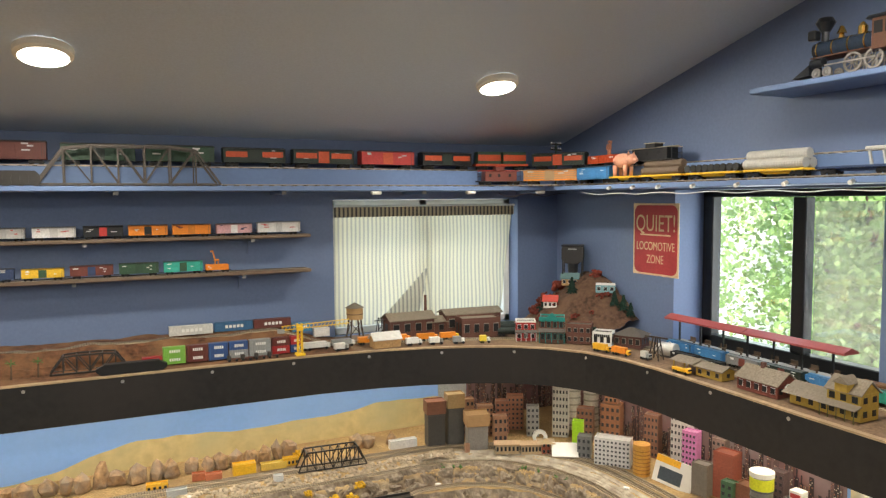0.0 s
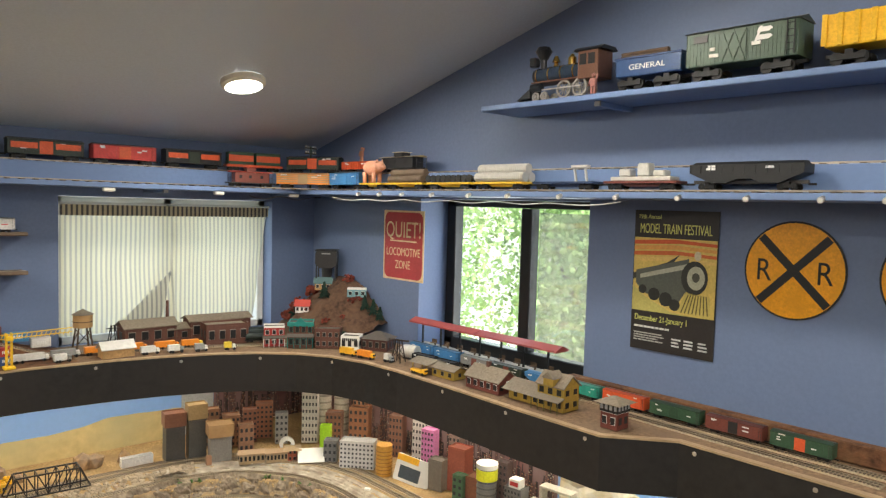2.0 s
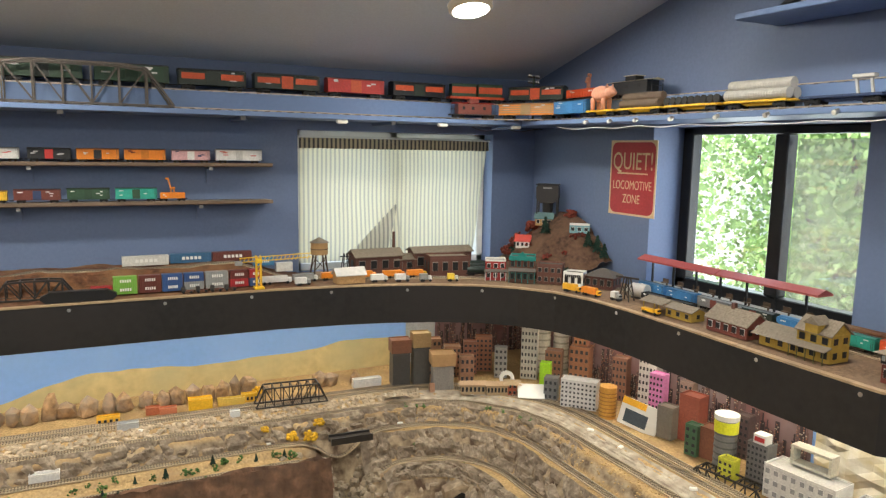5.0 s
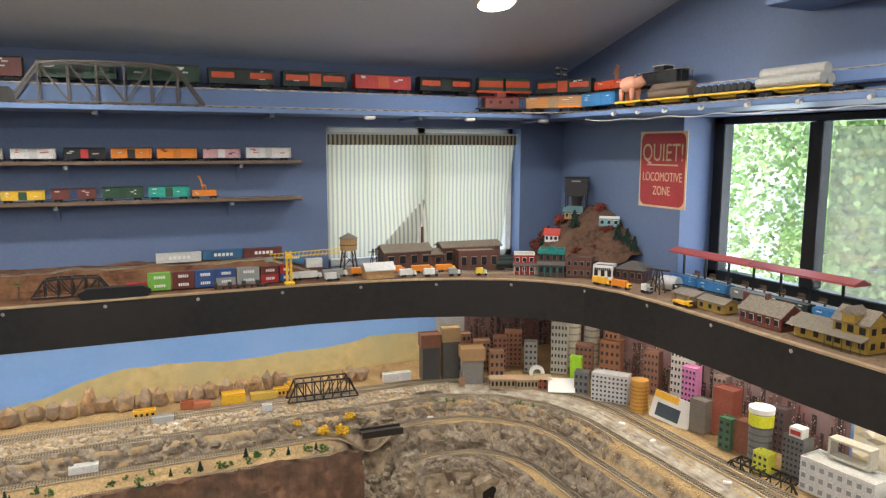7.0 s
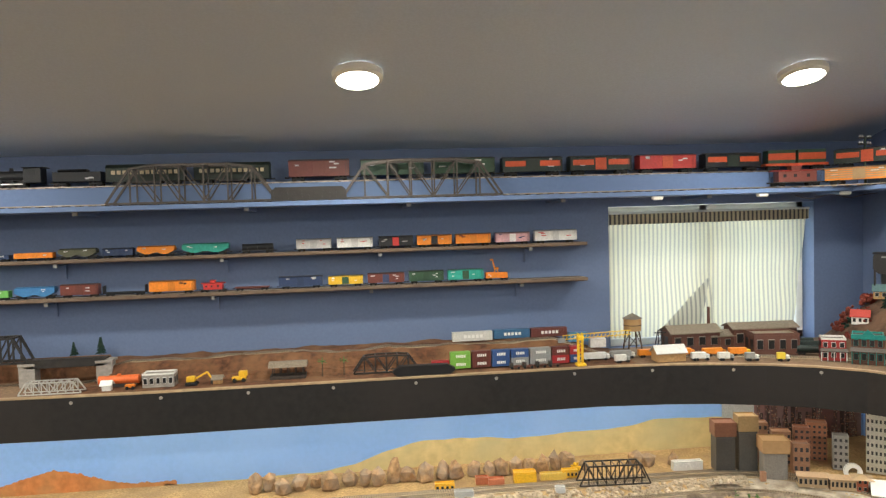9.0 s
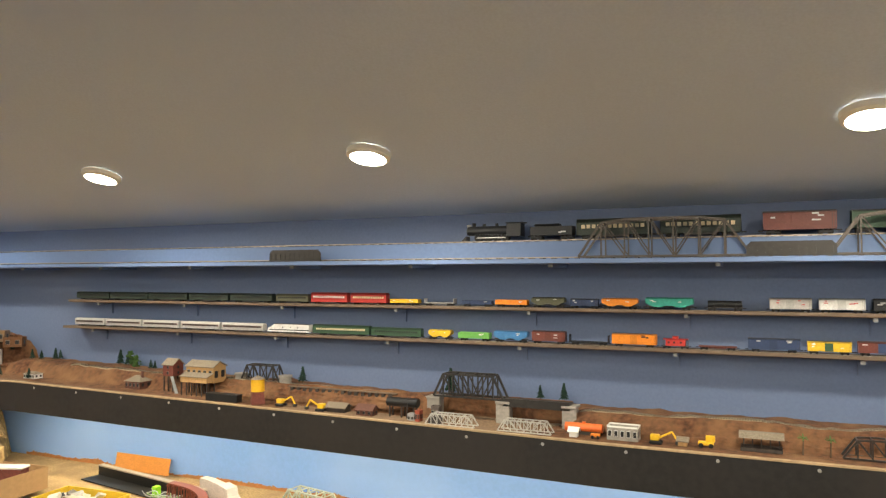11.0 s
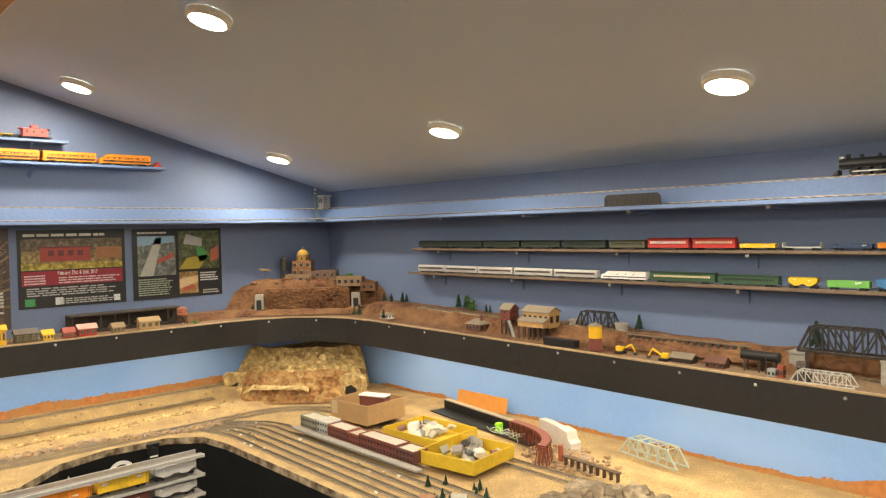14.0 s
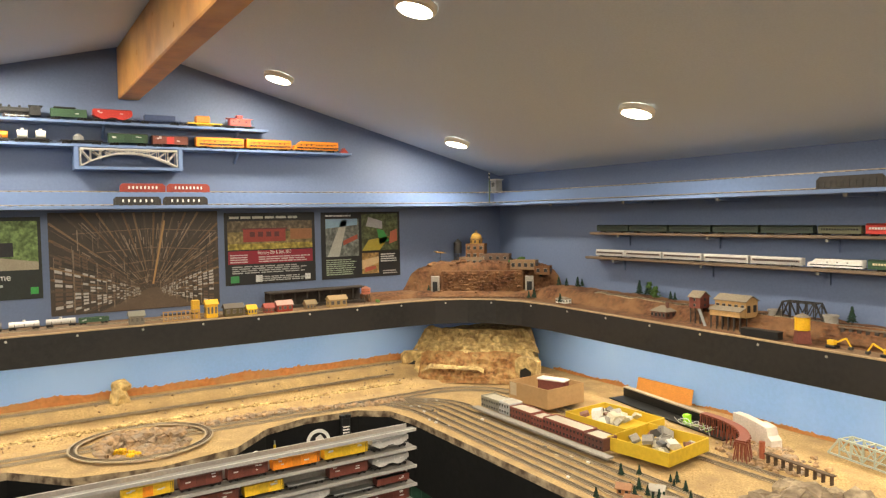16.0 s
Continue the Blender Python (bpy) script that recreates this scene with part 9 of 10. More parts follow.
M_GREYROCK = mat("grey_cast_rock", (0.30, 0.24, 0.17), 0.9, vary=0.4, scale=70, bump=1.0, alt=(0.15, 0.11, 0.075), altscale=16, altmix=0.5)
M_PLASTER = mat("pale_plaster_slope", (0.46, 0.40, 0.31), 0.9, vary=0.3, scale=60, bump=1.0, alt=(0.27, 0.22, 0.165), altscale=30, altmix=0.55)
rock_face("rock_wall", "low wall of grey-brown cast rocks between tracks", ring_route(0.512, -1.3, 1.9), 0.05, 0.680, 0.606, 0.008, 0.026, (0.06, 0.075), M_GREYROCK, 1)
rock_face("rock_rim", "brown rounded rocks along the cliff rim", [(-1.3, NORTH - 0.74), (0.78, NORTH - 0.74)], 0.06, 0.622, 0.545, 0.014, 0.030, (0.085, 0.08), M_CLIFF, 2)
rock_face("rock_wall", "grey cast rock wall below the curved track", ring_route(0.625, 0.93, 0.9), 0.055, 0.618, 0.512, 0.012, 0.030, (0.07, 0.085), M_GREYROCK, 3)
rock_face("rock_wall", "tall grey cast rock wall round canyon curve", ring_route(0.835, 0.96, 0.9), 0.08, 0.545, 0.365, 0.014, 0.034, (0.10, 0.10), M_GREYROCK, 4)
rock_face("rock_rim", "loose pale boulders along the canyon wall top", ring_route(0.785, 0.96, 0.9), 0.05, 0.560, 0.520, 0.012, 0.028, (0.06, 0.055), M_GREYROCK, 5)
rock_face("plaster_slope", "pale striated plaster slope beside city tracks", ring_route(0.405, 1.22, 1.0), 0.06, 0.690, 0.664, 0.002, 0.007, (0.11, 0.014), M_PLASTER, 6)
for x0, x1, sd in ((-4.25, -1.76, 7), (-1.10, 0.60, 8)):
    rock_face("strata_face", "layered red-brown earth face along the deck", [(x0, 2.845), (x1, 2.845)], 0.07, deck_z((x0 + x1) / 2) + 0.072, deck_z((x0 + x1) / 2) + 0.006, 0.005, 0.009, (0.13, 0.022), M_EARTH, sd)
scatter("rubble_bank", "loose grey rubble bank between the tracks", 1500, lambda r: (r.uniform(-1.0, 1.25), NORTH - r.uniform(0.375, 0.43)), (0.004, 0.013), M_RUBBLE, 1)
scatter("rock_ledge", "broken grey rocks beside the canyon wall", 120, band(0.755, 0.79, 0.95, 0.9), (0.010, 0.022), M_GREYROCK, 4)
scatter("gravel_spill", "fine tan gravel beside curved tracks", 1400, band(0.47, 0.59, 1.1, 1.0), (0.0015, 0.005), M_SAND, 5)
scatter("gully_rubble", "grey rubble filling the narrow gully", 500, lambda r: (r.gauss(0.86, 0.06), r.uniform(2.05, 2.45)), (0.006, 0.02), M_RUBBLE, 6)
scatter("stone_row", "row of yellow-brown stones beside the track", 420, lambda r: (lambda y: (-4.56 + 0.16 * step(y, 1.1, 1.8) + r.gauss(0, 0.018), y))(r.uniform(0.35, 1.85)), (0.008, 0.022), M_STONE, 7)
scatter("loop_stones", "heap of brown stones inside the round track", 620, lambda r: (lambda a, d: (-4.40 + d * math.cos(a), 0.45 + d * math.sin(a)))(r.uniform(0, 6.28), 0.2 * math.sqrt(r.random())), (0.014, 0.034), M_STONE, 8)
scatter("stone_heap", "golden stone heap below the trestle", 330, lambda r: (r.gauss(-2.62, 0.09), r.gauss(2.62, 0.05)), (0.007, 0.02), M_STONE, 9)
scatter("scrub_stones", "loose golden stones along the west wall", 260, lambda r: (r.uniform(-4.98, -4.45), r.uniform(-0.6, 2.1)), (0.002, 0.009), M_STONE, 14)
scatter("stone_wall", "golden stacked stone band between west tracks", 700, lambda r: (r.gauss(-4.70, 0.012), r.uniform(-0.3, 2.0)), (0.005, 0.014), M_GOLDROCK, 15)
scatter("gravel_spill", "scattered tan gravel on the yard", 700, lambda r: (r.uniform(-4.6, -2.3), r.uniform(1.75, 2.2)), (0.0015, 0.004), M_SAND, 10)
scatter("rock_mound", "craggy grey rocks above the bench edge", 380, lambda r: (r.uniform(-2.35, -1.5), r.uniform(1.72, 2.35)), (0.015, 0.05), M_ROCK, 11)
# brown vertical cliff face below the tree terrace
ck = thing("cliff_face", "brown striated plaster cliff below the tracks", "model cliff")
b, rows_ = B(), []
for i in range(420):
    x = -1.05 + 1.82 * i / 419
    col = []
    for j in range(9):
        v = j / 8
        y = 2.275 - 0.05 * v - 0.012 * abs(noise.noise((x * 22, v * 1.5, 3))) - 0.007 * abs(noise.noise((x * 70, v * 2.5, 8))) - 0.02 * noise.noise((x * 6, v * 4, 1))
        col.append(b.verts.new((x, y, 0.635 - 0.30 * v + 0.008 * noise.noise((x * 30, v * 7, 5)))))
    rows_.append(col)
for p_, q_ in zip(rows_, rows_[1:]):
    for j in range(8):
        b.faces.new((p_[j], p_[j + 1], q_[j + 1], q_[j]))
part("face", b, M_CLIFF, ck, smooth=True)
tp_ = thing("tunnel_portal", "dark arched tunnel mouth in grey rock", "tunnel portal", pose(1.20, 2.145, 0.42, 0, 0, -12))
part("portal", prism(B(), [(-0.06, 0), (-0.06, 0.075), (0, 0.10), (0.06, 0.075), (0.06, 0)], -0.02, 0.03, "y"), M_ROCK, tp_)
part("tunnel_mouth", prism(B(), [(-0.035, 0), (-0.035, 0.05), (0, 0.07), (0.035, 0.05), (0.035, 0)], -0.0225, -0.02, "y"), M_BLACK, tp_)

# standing stones along the backdrop
rs = random.Random(21)
xs_, x = [], -0.62
i = 0
while x < 0.62:
    w, h = rs.uniform(0.030, 0.050), rs.uniform(0.06, 0.090)
    if abs(x + 0.09) < 0.03:
        h = 0.095
    t = thing("standing_stone", "upright brown stone at the painted backdrop", "stone", pose(x, 2.86 + rs.uniform(-0.02, 0.02), land(x, 2.86) - 0.005, 0, 0, rs.uniform(0, 90)), "backdrop stones")
    b = rock(B(), (0, 0, h * 0.45), w * 0.8, i + 3, h / w * 0.72, 1 if i % 3 else 2)
    part("stone", b, M_STONE, t)
    x += w * 1.55
    i += 1
for x, y, r in ((0.905, 2.86, 0.05), (0.95, 2.85, 0.045), (1.05, 2.84, 0.04), (0.68, 2.86, 0.03)):
    t = thing("standing_stone", "pale angular stone at the painted backdrop", "stone", pose(x, y, land(x, y) - 0.005), "backdrop stones")
    part("stone", rock(B(), (0, 0, r * 0.6), r * 0.8, int(x * 100), 1.1, 1), M_STONE, t)
truss(pose(0.735, 2.67, 0.698, 0, 0, -4), 0.27, 0.06, 0.075, 0.005, 8, M_STEEL, "truss_bridge", "black low truss bridge across the gully", "model bridge", 1.0)
truss(pose(1.78, 1.50, 0.66, 0, 0, -80), 0.26, 0.05, 0.05, 0.005, 8, M_STEEL, "truss_bridge", "black truss bridge beside the city tracks", "model bridge", 1.0)
gd = thing("girder_bridge", "small black girder bridge over the gully", "model bridge", pose(0.87, 2.36, 0.655, 0, 0, -3))
for y in (-0.02, 0.02):
    part("girder", box(B(), -0.075, 0.075, y - 0.002, y + 0.002, -0.012, 0.012), M_STEEL, gd)
part("deck", box(B(), -0.075, 0.075, -0.018, 0.018, 0, 0.004), M_BLACKWOOD, gd)
# yellow train and buildings at the backdrop
for x, y, w, d, h, c, lab in ((0.10, 2.76, 0.075, 0.03, 0.02, (0.75, 0.42, 0.03), "yellow model bus at the road"), (0.30, 2.76, 0.06, 0.035, 0.022, (0.5, 0.17, 0.08), "red-brown low model building"), (0.25, 2.79, 0.05, 0.035, 0.02, (0.5, 0.17, 0.08), "red-brown low model building"), (0.415, 2.77, 0.085, 0.045, 0.038, (0.78, 0.45, 0.02), "bright yellow model depot"), (0.53, 2.78, 0.1, 0.03, 0.02, (0.7, 0.5, 0.1), "yellow and white model shed"), (0.60, 2.79, 0.06, 0.03, 0.025, (0.75, 0.45, 0.03), "yellow low model shed"), (0.16, 2.665, 0.07, 0.03, 0.02, (0.42, 0.42, 0.4), "grey flat block beside the track"), (0.52, 2.645, 0.035, 0.025, 0.018, (0.6, 0.6, 0.58), "white flat block beside the track"), (-0.09, 2.50, 0.085, 0.03, 0.022, (0.75, 0.73, 0.68), "white blank card building"), (1.08, 2.775, 0.12, 0.03, 0.03, (0.75, 0.74, 0.7), "white model fuel depot")):
    bldg("layout_building", lab, pose(x, y, land(x, y) + 0.002, 0, 0, -3), w, d, h, paint(c), paint([k * 0.7 for k in c]), "flat", wins=(4, 1) if c[0] > 0.7 and h < 0.037 and w < 0.08 else None)
# trees of the terraces
rt = random.Random(5)
for i in range(66):
    x = rt.uniform(-1.0, 0.72)
    y = NORTH - rt.choice((0.61, 0.62, 0.71, 0.60))
    h = rt.uniform(0.025, 0.045)
    if i % 3 == 0:
        conifer(x, y, land(x, y), h, "tiny dark model pine on a rock terrace")
    else:
        bush(x, y, land(x, y), h * 0.42, M_TREE, "tiny green model tree on rock terrace", "model_tree", 14, 1.6, "model tree")
for i in range(14):
    a = rt.uniform(0.1, 1.3)
    r_ = 0.95 - rt.choice((0.5, 0.62, 0.72))
    x, y = EAST - 0.95 + r_ * math.sin(a), NORTH - 0.95 + r_ * math.cos(a)
    bush(x, y, land(x, y), 0.012, M_TREE, "tiny green model tree by the curve", "model_tree", 10, 1.8, "model tree")
for x, y, r in ((0.60, 2.52, 0.02), (0.70, 2.50, 0.028), (0.76, 2.49, 0.03), (0.80, 2.52, 0.022), (0.88, 2.20, 0.03), (0.93, 2.18, 0.022), (0.64, 2.84, 0.03), (-4.42, 0.36, 0.045), (-4.36, 0.40, 0.04)):
    bush(x, y, land(x, y) + 0.006, r, M_YELLEAF, "bright yellow model bush among rocks", "model_bush", 30, 0.9)

# city skyline panels and model city
def skyline(flip, a, c):
    t = thing("skyline_panel", "printed dusk city skyline behind model towers", "backdrop", kind="structure")
    at = (lambda s0, s1, z0, z1, d: (s0, s1, NORTH - 0.012 - d, NORTH - 0.011 - d, z0, z1)) if not flip else (lambda s0, s1, z0, z1, d: (EAST - 0.012 - d, EAST - 0.011 - d, s0, s1, z0, z1))
    part("sky", box(B(), *at(a, c, 0.62, 1.0, 0)), mat("printed_dusk_sky", (0.20, 0.10, 0.10), 0.5, vary=0.25, scale=6, bump=0, alt=(0.30, 0.24, 0.25), altscale=4, altmix=0.5), t)
    r = random.Random(17 + flip)
    bs = [B(), B(), B(), B()]
    s = a + 0.01
    while s < c - 0.03:
        w, h = r.uniform(0.008, 0.022), r.uniform(0.10, 0.27)
        k = r.randrange(2)
        box(bs[k], *at(s, s + w, 0.62, 0.62 + h, 0.002 + 0.002 * k))
        if r.random() < 0.35:
            box(bs[k], *at(s + w * 0.35, s + w * 0.65, 0.62 + h, 0.62 + h * 1.15, 0.002 + 0.002 * k))
        for i in range(int(h / 0.008)):
            for j in range(3):
                if r.random() < 0.4:
                    x0 = s + w * (0.12 + 0.3 * j)
                    box(bs[2 + (r.random() < 0.6)], *at(x0, x0 + w * 0.16, 0.625 + 0.008 * i, 0.629 + 0.008 * i, 0.006))
        s += w * r.uniform(0.7, 1.25)
    for b_, m_, nm in zip(bs, (paint((0.06, 0.045, 0.05)), paint((0.15, 0.095, 0.095)), paint((0.55, 0.50, 0.40)), paint((0.42, 0.20, 0.12))), ("dark_tower_print", "mid_tower_print", "window_print", "window_print")):
        part(nm, b_, m_, t)


skyline(False, 1.51, EAST - 0.02), skyline(True, 1.42, NORTH - 0.03)
single("grey_panel", box(B(), 1.36, 1.508, NORTH - 0.013, NORTH - 0.011, 0.62, 0.99), paint((0.42, 0.44, 0.46)), "plain grey card panel beside the skyline", "backdrop", kind="structure")
mp_ = thing("paper_map", "crumpled white printed map against the wall", "paper map")
b = B()
pv = [[b.verts.new((EAST - 0.02 - 0.03 * abs(noise.noise((i * 0.7, j * 0.9, 2))), 1.40 - 0.036 * i, 0.66 + 0.027 * j * (1 - 0.03 * i))) for j in range(11)] for i in range(13)]
for i in range(12):
    for j in range(10):
        b.faces.new((pv[i][j], pv[i + 1][j], pv[i + 1][j + 1], pv[i][j + 1]))
part("sheet", b, mat("printed_map_paper", (0.66, 0.63, 0.55), 0.8, vary=0.15, scale=25, bump=0.1, alt=(0.50, 0.40, 0.16), altscale=12, altmix=0.45), mp_)


def tower(x, y, w, d, h, col, label, a=-45, wins=(4, 6), glass=(0.04, 0.04, 0.045), top=None, name="model_tower"):
    return bldg(name, label, pose(x, y, land(x, y) + 0.004, 0, 0, a), w, d, h, paint(col), paint([k * 0.7 for k in col]), "flat", wins=wins, win_m=paint(glass), trim=paint(col), side=False, group="model city")


BRN, CRD, GRY, TAN_ = (0.36, 0.20, 0.12), (0.42, 0.29, 0.17), (0.24, 0.22, 0.195), (0.45, 0.33, 0.19)
for x, y, w, h, c, a, wn_, lab in ((1.215, 2.74, 0.075, 0.135, (0.075, 0.072, 0.066), -8, None, "plain dark grey box tower"), (1.30, 2.72, 0.07, 0.155, (0.085, 0.082, 0.074), -10, None, "plain dark grey box tower"), (1.36, 2.63, 0.085, 0.10, GRY, -15, None, "grey box under a cardboard lid"), (1.40, 2.80, 0.06, 0.16, BRN, -15, (3, 5), "brown apartment tower with rows of windows"), (1.47, 2.76, 0.07, 0.13, BRN, -20, (4, 5), "brown apartment block with dark windows"), (1.49, 2.66, 0.06, 0.11, BRN, -20, (3, 3), "small brown office block"), (1.56, 2.76, 0.06, 0.14, (0.3, 0.14, 0.09), -25, (3, 6), "red-brown brick tower with dark windows"), (1.64, 2.78, 0.075, 0.15, (0.36, 0.17, 0.1), -28, (4, 7), "red-brown brick tower with dark windows"), (1.66, 2.66, 0.055, 0.13, (0.3, 0.29, 0.27), -30, (3, 5), "grey plastic tower block"), (1.77, 2.60, 0.07, 0.28, (0.5, 0.48, 0.42), -40, (5, 9), "tall pale silver office tower"), (1.74, 2.43, 0.045, 0.115, (0.35, 0.62, 0.02), -45, None, "lime green plastic box tower"), (1.83, 2.50, 0.07, 0.14, (0.24, 0.12, 0.08), -45, (4, 5), "brown factory block in model city"), (1.91, 2.42, 0.085, 0.17, (0.30, 0.14, 0.075), -52, (4, 5), "stepped brick tower base"), (1.955, 2.05, 0.07, 0.22, (0.6, 0.58, 0.54), -68, (5, 8), "white ribbed office tower"), (1.90, 1.945, 0.055, 0.19, (0.6, 0.22, 0.45), -72, (4, 9), "bright pink model office tower")):
    tower(x, y, w, w * 0.8, h, c, lab, a, wn_)
for x, y, w, h, c, a, wn_, lab in ((1.855, 1.845, 0.06, 0.11, (0.2, 0.18, 0.15), -75, None, "plain grey tower with pale finial"), (1.915, 1.79, 0.075, 0.16, (0.30, 0.09, 0.06), -76, None, "plain rust red box tower"), (1.83, 1.70, 0.045, 0.10, (0.08, 0.16, 0.09), -78, (2, 4), "small dark green shelf tower"), (1.87, 1.65, 0.075, 0.10, (0.24, 0.10, 0.06), -78, None, "plain brown cardboard box tower"), (1.80, 1.525, 0.05, 0.06, (0.62, 0.62, 0.06), -80, (3, 3), "small yellow sign-fronted city block"), (1.86, 1.46, 0.065, 0.125, (0.16, 0.155, 0.15), -82, (5, 7), "grey slab office tower"), (1.97, 1.62, 0.05, 0.14, (0.14, 0.1, 0.1), -80, (3, 6), "dark apartment tower with small windows"), (1.96, 2.22, 0.06, 0.17, (0.25, 0.13, 0.09), -62, (4, 6), "brown apartment tower with rows of windows"), (2.0, 1.9, 0.05, 0.16, (0.28, 0.2, 0.17), -72, (3, 6), "tan apartment tower with small windows"), (1.30, 2.60, 0.02, 0.03, BRN, -10, None, "tiny brown corner kiosk")):
    tower(x, y, w, w * 0.8, h, c, lab, a, wn_)
for x, y, z, w, h, c, lab in ((1.215, 2.74, 0.145, 0.085, 0.05, (0.22, 0.10, 0.06), "brown card box on a grey tower"), (1.30, 2.72, 0.165, 0.078, 0.055, (0.40, 0.28, 0.13), "tan card box on a grey tower")):
    bldg("card_box", lab, pose(x, y, land(x, y) + z, 0, 0, -10), w, w * 0.8, h, paint(c), paint(c), "flat", wins=None)
bldg("cardboard_lid", "cardboard box lid resting on a tower", pose(1.36, 2.63, land(1.36, 2.63) + 0.106, 0, 0, -15), 0.10, 0.085, 0.045, M_CARD, M_CARD, "flat", wins=None)
bldg("upper_storey", "narrow upper storeys of brick tower", pose(1.91, 2.42, land(1.91, 2.42) + 0.182, 0, 0, -52), 0.055, 0.045, 0.06, paint((0.30, 0.14, 0.075)), paint((0.2, 0.09, 0.05)), "flat", wins=(3, 2), side=False)
tower(1.755, 2.215, 0.14, 0.06, 0.105, (0.55, 0.54, 0.52), "white office block with a grid of windows", -50, (9, 6))
tower(1.705, 2.335, 0.055, 0.05, 0.085, (0.17, 0.17, 0.165), "dark grey gabled tower", -45, (3, 3))
tower(1.86, 1.305, 0.21, 0.09, 0.095, (0.68, 0.67, 0.63), "long white arcaded building with dark roof", -84, (8, 3), (0.3, 0.3, 0.3))
tower(1.90, 1.10, 0.16, 0.09, 0.07, (0.6, 0.6, 0.58), "white low building with dark roof", -84, (6, 2), (0.3, 0.3, 0.3))
for x, y, L in ((1.445, 2.52, 0.10), (1.53, 2.47, 0.085)):
    bldg("cream_depot", "cream low depot with dark windows", pose(x, y, land(x, y) + 0.004, 0, 0, -22), L, 0.04, 0.04, paint(TAN_), paint(CRD), "gable", 0.4, (6, 1))
for x, y, r, h, c, lab in ((1.875, 2.66, 0.036, 0.26, (0.5, 0.46, 0.38), "tall cream cylinder tower"), (1.935, 2.60, 0.034, 0.25, (0.5, 0.46, 0.38), "tall cream cylinder tower"), (1.785, 2.085, 0.032, 0.12, (0.5, 0.26, 0.05), "stacked gold ring tower"), (1.835, 1.575, 0.034, 0.175, (0.2, 0.2, 0.2), "round banded tower with yellow crown")):
    t = thing("round_tower", lab, "model tower", pose(x, y, land(x, y) + 0.004), "model city")
    part("shaft", cyl(B(), (0, 0, 0), (0, 0, h), r, 24), paint(c), t)
    for i in range(7):
        part("ring", cyl(B(), (0, 0, h * (0.08 + 0.12 * i)), (0, 0, h * (0.11 + 0.12 * i)), r * 1.05, 24), paint([k * 0.6 for k in c]), t)
    if "crown" in lab:
        part("crown", cyl(B(), (0, 0, h * 0.72), (0, 0, h * 0.93), r * 1.08, 24), paint((0.75, 0.75, 0.03)), t)
        part("cap", cyl(B(), (0, 0, h * 0.95), (0, 0, h * 1.04), r * 1.12, 24), M_WHITE, t)
t = thing("sign_board", "tilted white board with yellow edge and printed picture", "sign board", pose(1.80, 1.945, land(1.80, 1.945) + 0.004, -12, 8, -70))
part("board", box(B(), -0.075, 0.075, -0.003, 0.003, 0, 0.10), M_WHITE, t)
part("yellow_edge", box(B(), -0.075, 0.02, -0.0035, -0.0032, 0.075, 0.1), paint((0.8, 0.42, 0.02)), t)
part("picture", box(B(), -0.055, 0.035, -0.0042, -0.0034, 0.012, 0.06), paint((0.06, 0.075, 0.09)), t)
t = thing("radio_ring", "white plastic ring standing on a base", "plastic ring", pose(1.595, 2.50, land(1.595, 2.50) + 0.052, 90, 0, -25))
b = B()
for i in range(20):
    a0, a1 = math.tau * i / 20, math.tau * (i + 1) / 20
    bar(b, (0.024 * math.cos(a0), 0.024 * math.sin(a0), 0), (0.024 * math.cos(a1), 0.024 * math.sin(a1), 0), 0.014, 0.02)
part("ring", b, M_WHITE, t)
part("foot", box(B(), -0.02, 0.02, -0.052, -0.03, -0.012, 0.012), M_WHITE, t)
bldg("red_pagoda", "small red and tan pagoda kiosk", pose(1.585, 2.44, land(1.585, 2.44) + 0.004, 0, 0, -28), 0.035, 0.035, 0.05, paint((0.36, 0.1, 0.05)), paint(TAN_), "hip", 0.6, (2, 2), eave=0.02)
bldg("white_chapel", "white modern house with a swooping open roof", pose(1.64, 2.385, land(1.64, 2.385) + 0.004, 0, 0, -30), 0.07, 0.05, 0.025, paint((0.5, 0.52, 0.55)), M_WHITE, "gable", 1.0, (4, 1), eave=0.018)
t = thing("plastic_frame", "pale beige open plastic frame on white roof", "plastic frame", pose(1.89, 1.31, land(1.86, 1.305) + 0.107, 0, 0, -84))
for x0, x1, z0, z1 in ((-0.06, 0.06, 0, 0.008), (-0.06, 0.06, 0.05, 0.058), (-0.06, -0.052, 0.008, 0.05), (0.052, 0.06, 0.008, 0.05)):
    part("bar", box(B(), x0, x1, -0.02, 0.02, z0, z1, 0.001), paint((0.5, 0.47, 0.38)), t)
t = thing("red_white_box", "small red and white block on office tower", "block", pose(1.86, 1.46, land(1.86, 1.46) + 0.131, 0, 0, -82))
part("block", box(B(), -0.02, 0.02, -0.018, 0.018, 0, 0.03, 0.001), M_WHITE, t)
part("stripe", box(B(), -0.016, 0.016, -0.0188, -0.018, 0.008, 0.022), paint((0.5, 0.05, 0.05)), t)
t = thing("roof_mast", "grey rooftop mast on silver tower", "mast", pose(1.77, 2.60, land(1.77, 2.60) + 0.286))
part("mast", cyl(cyl(B(), (0, 0, 0), (0, 0, 0.02), 0.02, 12), (0, 0, 0.02), (0, 0, 0.055), 0.006, 10, 0.002), M_SILVER, t)

